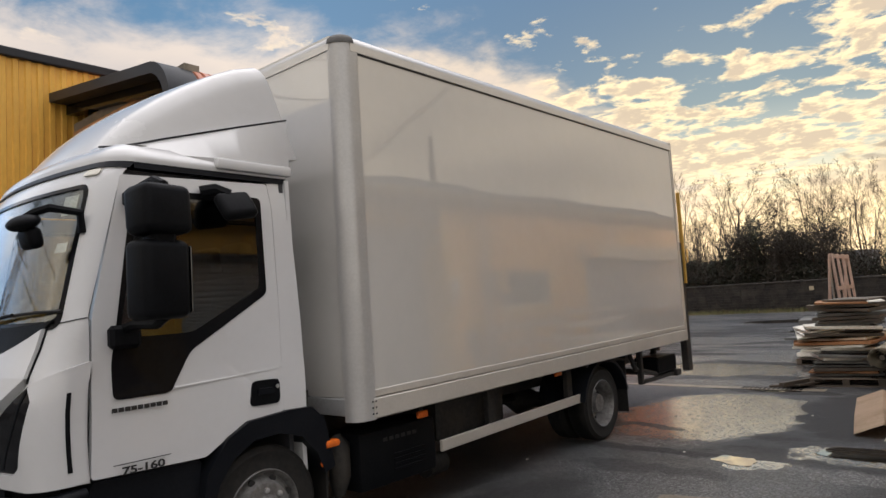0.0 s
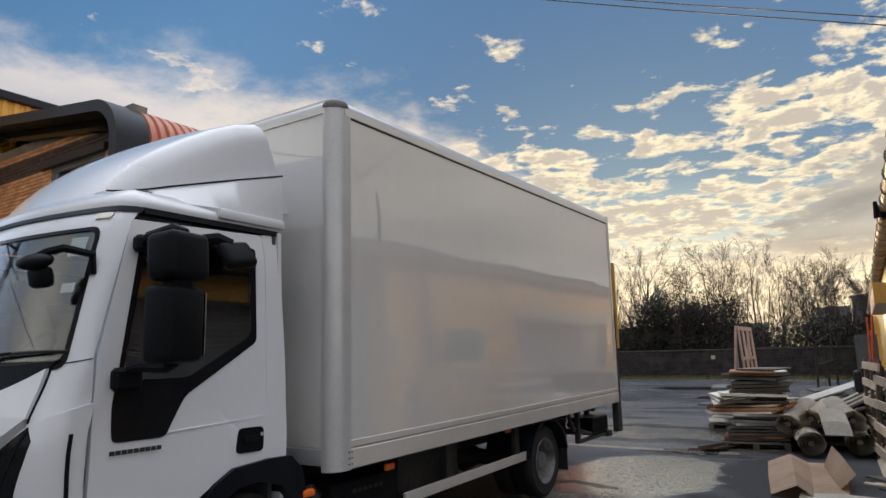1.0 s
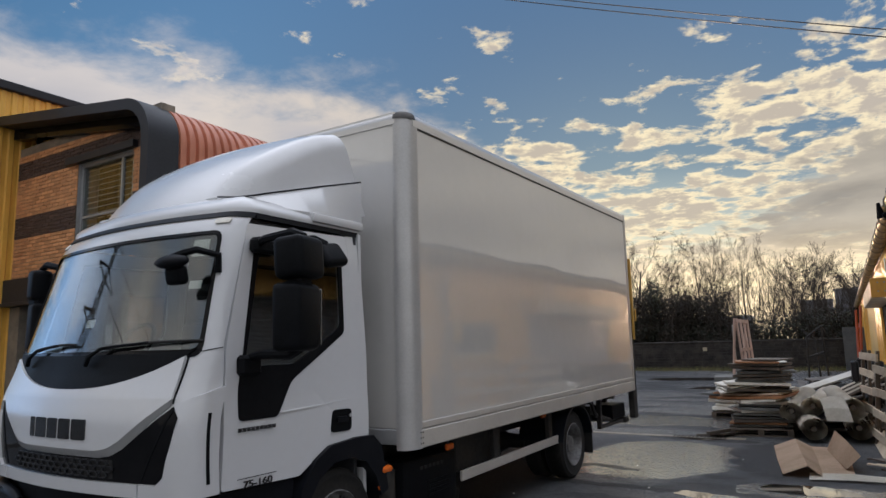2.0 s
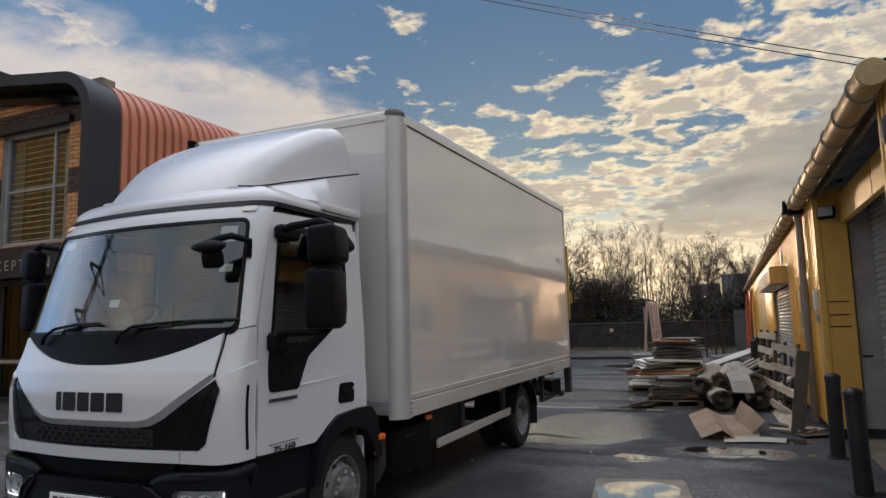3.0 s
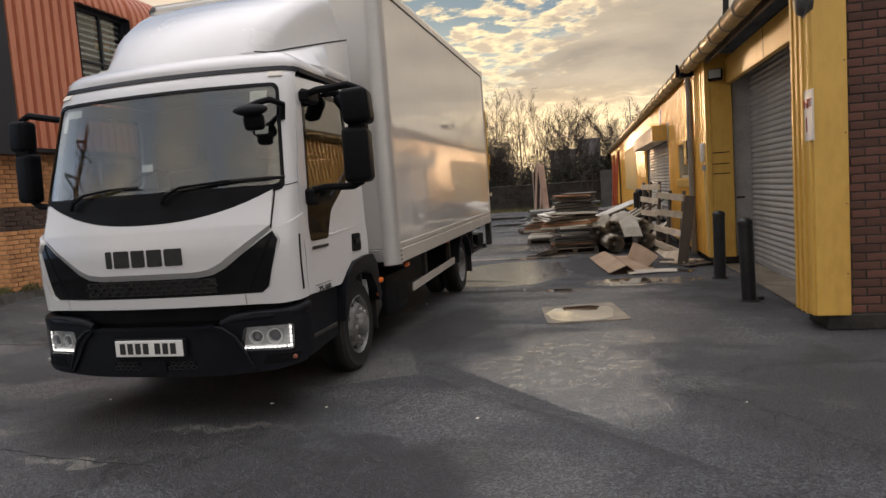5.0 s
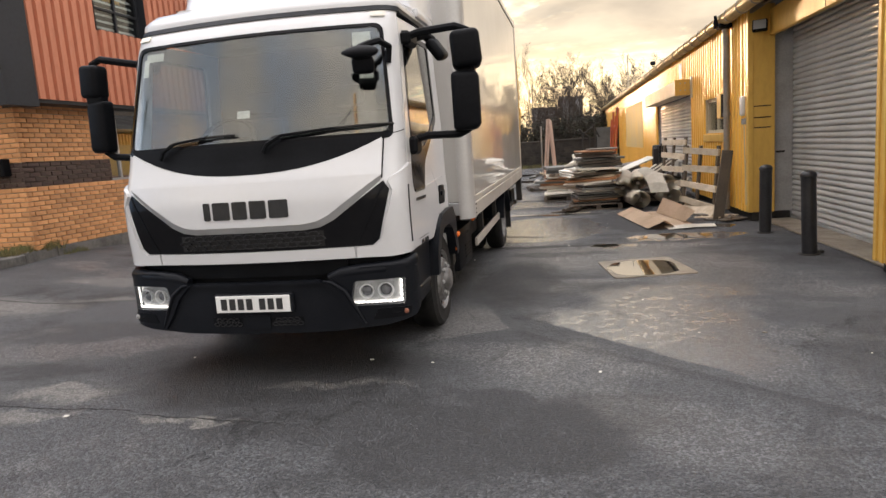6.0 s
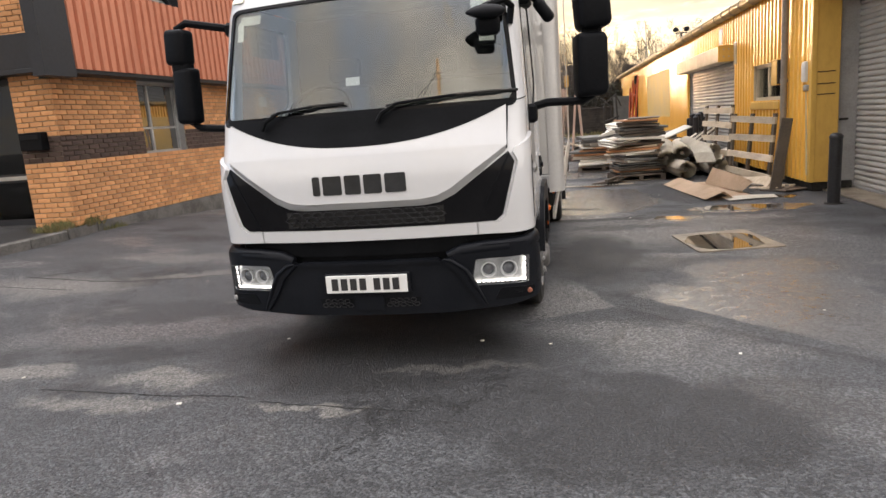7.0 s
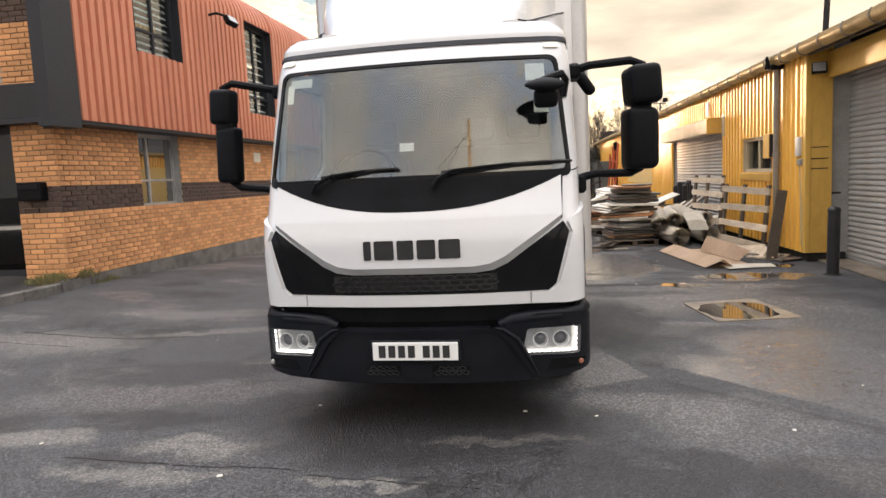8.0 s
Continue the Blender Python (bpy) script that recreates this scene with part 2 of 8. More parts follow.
    streaks = t.noise(t.add("ShaderNodeMapping", {"Vector": where, "Rotation": (0, 0, radians(-7)), "Scale": (0.20, 0.62, 1.0)}).outputs[0], 1.0, 6.0, 0.58, 0.5)
    wet_far = t.math("MULTIPLY", far, t.span(streaks, 0.45, 0.53, 0.0, 1.0, True))
    sheen_at = spots(((1.85, 0.15, 0.75, 0.40, -44, 0.30), (2.55, -0.65, 0.9, 0.40, -44, 0.30), (1.2, 5.6, 1.0, 0.5, 0, 0.8), (3.2, 5.0, 0.9, 0.25, 0, 0.8), (2.3, 4.4, 1.5, 1.2, 0, 0.6), (3.4, 3.3, 0.9, 1.3, 0, 0.6), (-2.2, 0.7, 1.6, 0.35, 14, 0.45)), 0.7)
    sheen = t.math("MULTIPLY", t.math("MAXIMUM", sheen_at, t.math("MAXIMUM", t.span(broad, 0.47, 0.38, 0.0, 0.6, True), wet_far)), t.math("SUBTRACT", 1.0, t.math("MULTIPLY", damp_shade_at, 0.95)))
    damp = t.math("MAXIMUM", damp, t.math("MAXIMUM", cut_at, t.math("SUBTRACT", far, wet_far)))
    apron = t.math("MULTIPLY", side_of(1.56, 1.58, 3.24, -0.19, 0.02), spots(((2.75, 1.55, 0.62, 1.15, 14, 1.0), (2.35, 1.15, 0.85, 0.42, -44, 1.0), (2.9, 0.55, 0.55, 0.75, 10, 0.8), (3.0, 2.35, 0.75, 0.35, 0, 0.9)), 0.6))
    pool_at = t.math("MAXIMUM", pool_at, t.math("MULTIPLY", apron, t.span(mottle, 0.25, 0.6, 0.55, 1.0)))
    sheen = t.math("MULTIPLY", t.math("MAXIMUM", sheen, pool_at), t.math("SUBTRACT", 1.0, cut_at))
    # dry worn spots, and a pale wedge painted where wet ground mirrors the sky
    wear_at = spots(((-1.35, -0.22, 0.46, 0.17, 2, 1.0), (-2.5, -0.15, 0.42, 0.15, 0, 0.9), (-1.5, -0.60, 0.55, 0.10, -3, 0.8), (-0.22, -0.63, 0.34, 0.06, -4, 0.9), (-4.2, 2.1, 0.9, 0.5, 10, 0.8), (-2.6, 2.75, 1.2, 0.14, 9, 0.7), (-3.6, 3.6, 1.2, 0.3, 9, 0.6), (-1.4, 1.7, 0.5, 0.10, 9, 0.6), (0.55, -0.1, 0.5, 0.06, 5, 0.35)), 0.6)
    wedge = t.math("MULTIPLY", t.math("MULTIPLY", side_of(1.53, 1.14, 1.12, 2.3, 0.02), side_of(0.85, 0.80, 1.53, 1.14, 0.02)), t.math("MULTIPLY", t.span(axes.outputs[0], 0.75, 1.10, 0.0, 0.6, True), t.span(axes.outputs[1], 2.2, 1.5, 0.0, 1.0, True)))
    wear_glare = t.math("MULTIPLY", t.math("MAXIMUM", wear_at, wedge), t.span(mottle, 0.28, 0.5, 0.5, 1.0, True))
    # seam of a repair: a dark line with a soft shade on one side
    seam_uv = t.add("ShaderNodeSeparateXYZ", {0: local(wavy, 2.60, 0.24, 1.40, 0.16, -40.5)})
    seam = t.math("MULTIPLY", t.math("MULTIPLY", t.span(seam_uv.outputs[1], -1.0, 0.0, 0.0, 0.45, True), t.span(seam_uv.outputs[1], 0.12, 0.0, 0.0, 1.0, True)), t.span(t.math("ABSOLUTE", seam_uv.outputs[0]), 0.85, 1.0, 1.0, 0.0, True))
    crack = t.add("ShaderNodeTexVoronoi", {"Vector": t.add("ShaderNodeVectorMath", {0: where, 1: t.add("ShaderNodeTexNoise", {"Vector": where, "Scale": 1.6, "Detail": 6.0, "Roughness": 0.65}).outputs[1]}, operation="ADD").outputs[0], "Scale": 0.36}, feature="DISTANCE_TO_EDGE").outputs[0]
    broken = t.span(t.noise(where, 0.9, 3.0), 0.46, 0.58, 0.0, 1.0, True)
    fine_cracks = t.math("MULTIPLY", t.span(crack, 0.0010, 0.0042, 0.8, 0.0, True), broken)
    line = t.math("MAXIMUM", fine_cracks, cracks(((-2.1, -0.44, -1.35, -0.50, 0.011), (-1.37, -0.50, -0.60, -0.53, 0.010), (-0.55, -0.58, 0.45, -0.70, 0.008), (-4.8, 2.31, -3.6, 2.42, 0.018), (-3.62, 2.42, -2.4, 2.70, 0.014), (-5.2, 1.85, -3.9, 2.0, 0.014), (-4.7, 2.3, -4.2, 2.9, 0.014))))
    bright = t.span(stone_tone, 0.30, 1.0, 0.0, 1.0, True)
    speck = t.math("ADD", t.math("MULTIPLY", bright, 0.55), t.math("MULTIPLY", t.span(grain, 0.3, 0.7, 0.0, 1.0), 0.45))
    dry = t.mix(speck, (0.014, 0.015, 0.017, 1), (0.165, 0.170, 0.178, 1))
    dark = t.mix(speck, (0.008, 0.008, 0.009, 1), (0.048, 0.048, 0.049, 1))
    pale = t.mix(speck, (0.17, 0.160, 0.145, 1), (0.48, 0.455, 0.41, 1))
    # pale colour is also mixed into wet areas to brighten their sheen
    colour = t.mix(t.math("MAXIMUM", t.math("MULTIPLY", wear_glare, 0.5), t.math("MULTIPLY", sheen, 0.12)), t.mix(damp, dry, dark), pale)
    colour = t.mix(line, t.mix(seam, colour, (0.022, 0.022, 0.023, 1)), (0.012, 0.012, 0.012, 1))
    sheen = t.math("MAXIMUM", sheen, t.math("MULTIPLY", wedge, 0.4))
    base = t.math("ADD", t.span(sheen, 0, 1, 0.62, 0.48), t.math("MULTIPLY", wear_glare, 0.15))
    rough = t.math("ADD", base, t.math("MULTIPLY", t.math("SUBTRACT", stone_tone, 0.5), 0.34), True)
    height = t.math("SUBTRACT", t.math("ADD", t.math("MULTIPLY", stones.outputs[0], -1.4), t.math("ADD", t.math("MULTIPLY", small.outputs[0], -0.5), t.math("MULTIPLY", stone_tone, 0.5))), t.math("MULTIPLY", line, 1.5))
    relief = t.add("ShaderNodeBump", {"Strength": t.span(damp, 0, 1, 1.0, 0.7), "Distance": 0.009, "Height": height})
    bsdf = t.add("ShaderNodeBsdfPrincipled", {"Base Color": colour, "Roughness": rough, "Normal": relief.outputs[0], "Specular IOR Level": t.span(sheen, 0, 1, 0.36, 0.9), "Coat Weight": t.math("MULTIPLY", sheen, t.span(t.math("ADD", t.math("MULTIPLY", pebble_tone, 0.6), t.math("MULTIPLY", grain, 0.4)), 0.30, 0.55, t.span(pool_at, 0, 1, 0.35, 0.6), 1.0, True)), "Coat Roughness": t.math("ADD", t.span(stone_tone, 0, 1, 0.14, 0.34), t.math("MULTIPLY", pool_at, -0.12)), "Coat IOR": t.span(t.math("SUBTRACT", pool_at, t.math("MULTIPLY", apron, 0.2), True), 0, 1, 1.75, 4.0), "Coat Normal": t.add("ShaderNodeBump", {"Strength": t.span(pool_at, 0, 1, 0.24, 0.16), "Distance": 0.006, "Height": height}).outputs[0]})
    # water standing between the stones
    lying = t.math("MULTIPLY", t.math("MULTIPLY", sheen, t.math("MAXIMUM", t.math("MULTIPLY", wet_far, 0.6), t.math("SUBTRACT", pool_at, t.math("MULTIPLY", apron, 0.8), True))), t.span(t.math("ADD", t.math("MULTIPLY", pebble_tone, 0.5), t.math("MULTIPLY", t.math("ADD", grain, mottle), 0.25)), 0.30, 0.62, 0.10, 0.62, True))
    film = t.add("ShaderNodeBsdfGlossy", {"Color": (0.95, 0.95, 0.95, 1), "Roughness": 0.13, "Normal": t.add("ShaderNodeBump", {"Strength": 0.05, "Distance": 0.006, "Height": height}).outputs[0]})
    t.add("ShaderNodeOutputMaterial", {0: t.add("ShaderNodeMixShader", {0: lying, 1: bsdf.outputs[0], 2: film.outputs[0]})})
    return m


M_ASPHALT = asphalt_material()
M_WATER = surface("puddle_water", (0.020, 0.019, 0.018), (0.028, 0.026, 0.023), 1.5, 9, (0.015, 0.04), 0.01, spec=0.8, coat=1.0, coat_ior=3.6, coat_rough=0.02)
M_CONCRETE = surface("wet_concrete", (0.26, 0.215, 0.155), (0.12, 0.10, 0.078), 2.0, 40, (0.25, 0.5), 0.3)
M_KERB = surface("kerb_stone", (0.16, 0.15, 0.14), (0.07, 0.068, 0.062), 2.5, 35, (0.5, 0.75), 0.3)
M_WHITE = surface("white_truck_paint", (0.60, 0.60, 0.605), (0.56, 0.56, 0.56), 1.2, 18, (0.20, 0.28), 0.002, coat=0.5, amount=0.5)
M_PANEL = surface("white_body_panel", (0.56, 0.540, 0.505), (0.52, 0.500, 0.465), 0.8, 9, (0.30, 0.38), 0.0, coat=1.0, coat_ior=2.4, amount=0.6, coat_rough=0.025, wave=0.12, spec=0.3)
M_ALU = surface("brushed_aluminium", (0.50, 0.465, 0.415), (0.43, 0.40, 0.355), 2.0, 60, (0.28, 0.40), 0.03, metal=0.1)
M_CAP = surface("weathered_grey_plastic", (0.075, 0.068, 0.060), (0.045, 0.041, 0.037), 3.0, 40, (0.5, 0.65), 0.1)
M_STEEL = surface("grey_painted_steel", (0.42, 0.42, 0.42), (0.30, 0.30, 0.29), 2.0, 40, (0.4, 0.55), 0.06, metal=0.4)
M_CHROME = surface("dark_chrome", (0.13, 0.13, 0.13), (0.08, 0.08, 0.08), 3.0, 20, (0.12, 0.2), 0.01, metal=1.0)
M_BLACK = surface("black_plastic", (0.0045, 0.005, 0.006), (0.008, 0.0085, 0.010), 3.0, 60, (0.42, 0.56), 0.08, spec=0.07)
M_BUMPER = surface("dark_grey_bumper_plastic", (0.0055, 0.0065, 0.009), (0.010, 0.011, 0.014), 2.5, 90, (0.36, 0.48), 0.10, spec=0.13)
M_GLOSSBLACK = surface("gloss_black", (0.006, 0.006, 0.007), (0.009, 0.009, 0.010), 3.0, 30, (0.06, 0.10), 0.0, spec=0.12)
M_MESH = surface("black_grille_mesh", (0.020, 0.020, 0.022), (0.032, 0.032, 0.034), 3.0, 40, (0.25, 0.35), 0.02, spec=0.3)
M_RUBBER = surface("tyre_rubber", (0.011, 0.011, 0.011), (0.024, 0.022, 0.020), 3.0, 30, (0.6, 0.8), 0.15, spec=0.25)
M_CHASSIS = surface("dirty_black_chassis", (0.016, 0.016, 0.016), (0.045, 0.040, 0.035), 2.5, 25, (0.5, 0.75), 0.15, spec=0.25)
M_GLASS = glass("window_glass", (0.80, 0.84, 0.84))
M_SCREEN = glass("windscreen_glass", (0.80, 0.84, 0.84), shine0=0.11)
M_DOORGLASS = glass("cab_door_glass", (0.55, 0.57, 0.57), shine0=0.11)
M_OFFICEGLASS = glass("office_window_glass", (0.14, 0.15, 0.155), shine0=0.32)
M_DARKGLASS = glass("dark_window_glass", (0.22, 0.24, 0.25), shine0=0.03)
M_LENS = glass("lamp_lens", (0.93, 0.94, 0.95))
M_DULLAMBER = surface("dull_amber_lens", (0.30, 0.115, 0.07), (0.20, 0.075, 0.05), 4.0, 40, (0.15, 0.25), 0.02)
M_LAMPDARK = surface("dark_lamp_glass", (0.10, 0.10, 0.11), (0.06, 0.06, 0.065), 4.0, 40, (0.05, 0.1), 0.0, spec=0.8)
M_ORANGE = surface("orange_lens", (0.75, 0.16, 0.02), (0.55, 0.10, 0.02), 4.0, 40, (0.15, 0.25), 0.02)
M_RED = surface("red_lens", (0.12, 0.010, 0.008), (0.09, 0.008, 0.006), 4.0, 40, (0.15, 0.25), 0.02)
M_REFLECT = surface("bright_reflector", (0.72, 0.72, 0.71), (0.50, 0.50, 0.49), 14.0, 60, (0.12, 0.22), 0.3, metal=0.5)
M_LED = glowing("running_light", (1.0, 0.97, 0.90), 1.6)
M_PLATE = surface("white_plate", (0.74, 0.74, 0.72), (0.64, 0.64, 0.62), 4.0, 50, (0.3, 0.4), 0.02, amount=0.5)
M_DARKINK = surface("dark_ink", (0.016, 0.016, 0.017), (0.022, 0.022, 0.022), 4.0, 60, (0.4, 0.5), 0.0)
M_INTERIOR = surface("grey_cab_trim", (0.045, 0.045, 0.05), (0.03, 0.03, 0.032), 3.0, 50, (0.6, 0.8), 0.1)
M_YELLOW = surface("yellow_cladding_paint", (0.86, 0.49, 0.085), (0.72, 0.39, 0.065), 0.9, 14, (0.34, 0.5), 0.04, streak=(1, 1, 0.35))
M_YELLOWTRIM = surface("yellow_flashing_paint", (0.66, 0.40, 0.085), (0.54, 0.31, 0.062), 1.2, 16, (0.38, 0.52), 0.05, streak=(1, 1, 0.4))
M_RIBRED = surface("terracotta_cladding_paint", (0.53, 0.195, 0.112), (0.43, 0.150, 0.085), 0.8, 14, (0.38, 0.55), 0.04, streak=(1, 1, 0.35))
M_SLATE = surface("dark_slate_frame_paint", (0.018, 0.020, 0.025), (0.026, 0.028, 0.034), 1.2, 20, (0.42, 0.58), 0.04, spec=0.3)
M_BRICK = surface("buff_orange_brick", (0.64, 0.325, 0.145), (0.52, 0.24, 0.105), 4.0, 70, (0.7, 0.9), 0.5, vary=0.2)
M_BRICKSTUFF = surface("buff_orange_brick_far", (0.64, 0.325, 0.145), (0.52, 0.24, 0.105), 4.0, 70, (0.7, 0.9), 0.5, vary=0.2, islands=True)
M_BROWNBRICK = surface("dark_brown_brick", (0.085, 0.050, 0.040), (0.055, 0.034, 0.028), 4.0, 70, (0.65, 0.85), 0.5, vary=0.2)
M_BROWNSTUFF = surface("dark_brown_brick_far", (0.085, 0.050, 0.040), (0.055, 0.034, 0.028), 4.0, 70, (0.65, 0.85), 0.5, vary=0.2, islands=True)
M_REDBRICK = surface("dark_red_brick", (0.115, 0.046, 0.032), (0.070, 0.030, 0.022), 4.0, 70, (0.65, 0.85), 0.5, vary=0.3)
M_MORTAR = surface("mortar", (0.26, 0.22, 0.17), (0.16, 0.14, 0.11), 3.0, 60, (0.8, 0.95), 0.4)
M_DARKMORTAR = surface("dark_mortar", (0.060, 0.055, 0.050), (0.038, 0.035, 0.032), 3.0, 60, (0.8, 0.95), 0.4)
M_STONE = surface("blackened_wall_stone", (0.036, 0.029, 0.023), (0.014, 0.012, 0.011), 2.5, 30, (0.7, 0.9), 0.6, vary=0.35, islands=True)
M_SHUTTER = surface("galvanised_shutter", (0.50, 0.49, 0.47), (0.40, 0.39, 0.37), 1.2, 30, (0.36, 0.5), 0.04, metal=0.2)
M_GUTTER = surface("yellowed_plastic_gutter", (0.42, 0.30, 0.13), (0.27, 0.19, 0.085), 1.6, 24, (0.4, 0.55), 0.06)
M_PIPE = surface("grey_plastic_pipe", (0.30, 0.27, 0.23), (0.20, 0.18, 0.155), 2.0, 24, (0.4, 0.55), 0.05)
M_ROOF = surface("weathered_cement_roof", (0.16, 0.155, 0.145), (0.08, 0.078, 0.072), 1.0, 20, (0.7, 0.9), 0.3)
M_CREAM = surface("cream_painted_metal", (0.50, 0.43, 0.30), (0.40, 0.33, 0.22), 1.5, 20, (0.4, 0.55), 0.05)
M_FADED = surface("faded_yellow_panel", (0.66, 0.44, 0.14), (0.58, 0.42, 0.20), 1.2, 18, (0.7, 0.8), 0.05, spec=0.2)
M_WOOD = surface("weathered_pale_timber", (0.60, 0.51, 0.39), (0.38, 0.30, 0.21), 2.0, 30, (0.6, 0.8), 0.25, vary=0.25, streak=(1, 1, 3))
M_WOODDARK = surface("wet_dark_timber", (0.105, 0.082, 0.062), (0.055, 0.044, 0.035), 2.0, 30, (0.35, 0.6), 0.25, vary=0.3)
M_WOODORANGE = surface("orange_stained_timber", (0.36, 0.17, 0.07), (0.24, 0.105, 0.045), 2.0, 30, (0.45, 0.65), 0.2, vary=0.2)
M_GREYBOARD = surface("grey_wet_board", (0.13, 0.13, 0.125), (0.075, 0.074, 0.07), 2.0, 30, (0.3, 0.55), 0.15, vary=0.35)
M_PALEBOARD = surface("off_white_board", (0.76, 0.73, 0.66), (0.58, 0.54, 0.46), 1.6, 24, (0.45, 0.65), 0.1, vary=0.2)
M_CARDBOARD = surface("brown_cardboard", (0.63, 0.48, 0.34), (0.49, 0.36, 0.24), 1.5, 30, (0.7, 0.85), 0.12)
M_CARPET = surface("carpet_underside", (0.74, 0.69, 0.60), (0.58, 0.52, 0.43), 2.5, 60, (0.8, 0.95), 0.4, vary=0.2)
M_PILE = surface("carpet_pile_dark", (0.17, 0.15, 0.125), (0.10, 0.085, 0.07), 2.5, 80, (0.85, 0.97), 0.5)
M_BOLLARD = surface("black_bollard_paint", (0.016, 0.016, 0.018), (0.032, 0.032, 0.034), 3.0, 40, (0.28, 0.42), 0.06, spec=0.3)
M_SAFETY = surface("orange_red_paint", (0.50, 0.105, 0.030), (0.36, 0.065, 0.022), 2.0, 30, (0.45, 0.6), 0.06)
M_BARK = surface("winter_bark", (0.060, 0.046, 0.036), (0.030, 0.024, 0.020), 3.0, 25, (0.8, 0.95), 0.4)
M_TWIG = surface("winter_twigs", (0.065, 0.048, 0.036), (0.035, 0.027, 0.021), 3.0, 25, (0.8, 0.95), 0.2)
M_IVY = surface("dark_evergreen_leaf", (0.028, 0.034, 0.016), (0.014, 0.018, 0.010), 3.0, 20, (0.5, 0.7), 0.1, vary=0.5, islands=True)
M_SCRUB = surface("brown_scrub", (0.040, 0.029, 0.019), (0.020, 0.016, 0.012), 2.0, 20, (0.7, 0.9), 0.1, vary=0.5, islands=True)
M_GRASS = surface("rough_grass", (0.12, 0.13, 0.045), (0.15, 0.11, 0.05), 2.0, 20, (0.6, 0.8), 0.1, vary=0.4, islands=True)
M_BLIND = surface("white_blind_slat", (0.66, 0.65, 0.62), (0.56, 0.55, 0.52), 2.0, 20, (0.5, 0.6), 0.02)
M_SIGN = surface("white_sign_board", (0.72, 0.70, 0.66), (0.60, 0.57, 0.52), 2.0, 30, (0.4, 0.5), 0.02)
M_SIGNRED = surface("red_sign_ink", (0.42, 0.05, 0.04), (0.34, 0.04, 0.035), 2.0, 30, (0.4, 0.5), 0.0)
# distance haze is mixed into these two greys
M_TOWER = surface("far_concrete_building", (0.20, 0.20, 0.21), (0.15, 0.15, 0.16), 0.3, 2.0, (0.7, 0.9), 0.05)
M_FARGLASS = surface("far_window_glass", (0.13, 0.13, 0.14), (0.10, 0.10, 0.11), 0.3, 2.0, (0.3, 0.5), 0.02)
# near-black put where rooms, gaps and holes would only be in shade
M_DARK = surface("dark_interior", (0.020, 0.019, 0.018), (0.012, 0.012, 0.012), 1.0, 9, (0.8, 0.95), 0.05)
M_RIM = surface("dull_silver_wheel_paint", (0.24, 0.235, 0.23), (0.09, 0.085, 0.08), 3.0, 30, (0.4, 0.6), 0.1, metal=0.3)
M_POST = surface("satin_aluminium_post", (0.50, 0.49, 0.475), (0.43, 0.42, 0.405), 2.0, 60, (0.28, 0.36), 0.02, metal=0.35)
M_PALEMETAL = surface("pale_steel", (0.45, 0.45, 0.44), (0.34, 0.34, 0.33), 2.0, 40, (0.35, 0.5), 0.05, metal=0.6)
M_PINKWOOD = surface("pale_pink_primed_timber", (0.55, 0.40, 0.33), (0.42, 0.29, 0.23), 2.0, 30, (0.5, 0.7), 0.1, vary=0.1)


# ---- building tools ----
def mesh_of(name, bm, material, smooth=35):
    me = bpy.data.meshes.new(name)
    bmesh.ops.recalc_face_normals(bm, faces=bm.faces)
    bm.to_mesh(me)
    bm.free()
    me.materials.append(material)
    if smooth:
        me.shade_smooth()
        me.set_sharp_from_angle(angle=radians(smooth))
    return me


def under(ob, parent):
    ob.parent = parent
    if parent.type == "EMPTY":
        ob.matrix_parent_inverse = parent.matrix_basis.inverted()
    return ob


def part(name, bm, material, parent, label="", smooth=35):
    """One mesh object, built in world places, under a thing or a part."""
    ob = under(new(name, mesh_of(name, bm, material, smooth)), parent)
    return tagged(ob, label) if label else ob


def whole(name, bm, material, label, category, group="", kind="", smooth=35):
    return tagged(new(name, mesh_of(name, bm, material, smooth)), label, category, group, kind)


def thing(name, at, label, category, group="", kind="", turn=0):
    ob = new(name)
    ob.empty_display_size = 0.2
    ob.matrix_basis = pose(*at, 0, 0, turn)
    return tagged(ob, label, category, group, kind)


def block(x0, x1, y0, y1, z0, z1, bevel=0.0, bm=None, m=None, segments=1):
    """A box between two corners, with bevelled edges, placed by m."""
    bm = bm or bmesh.new()
    made = bmesh.ops.create_cube(bm, size=1.0)["verts"]
    for v in made:
        v.co = Vector((x0 + (v.co.x + 0.5) * (x1 - x0), y0 + (v.co.y + 0.5) * (y1 - y0), z0 + (v.co.z + 0.5) * (z1 - z0)))
        if m is not None:
            v.co = m @ v.co
    if bevel:
        edges = list({e for v in made for e in v.link_edges})
        bmesh.ops.bevel(bm, geom=edges, offset=bevel, segments=segments, affect="EDGES", profile=0.5)
    return bm


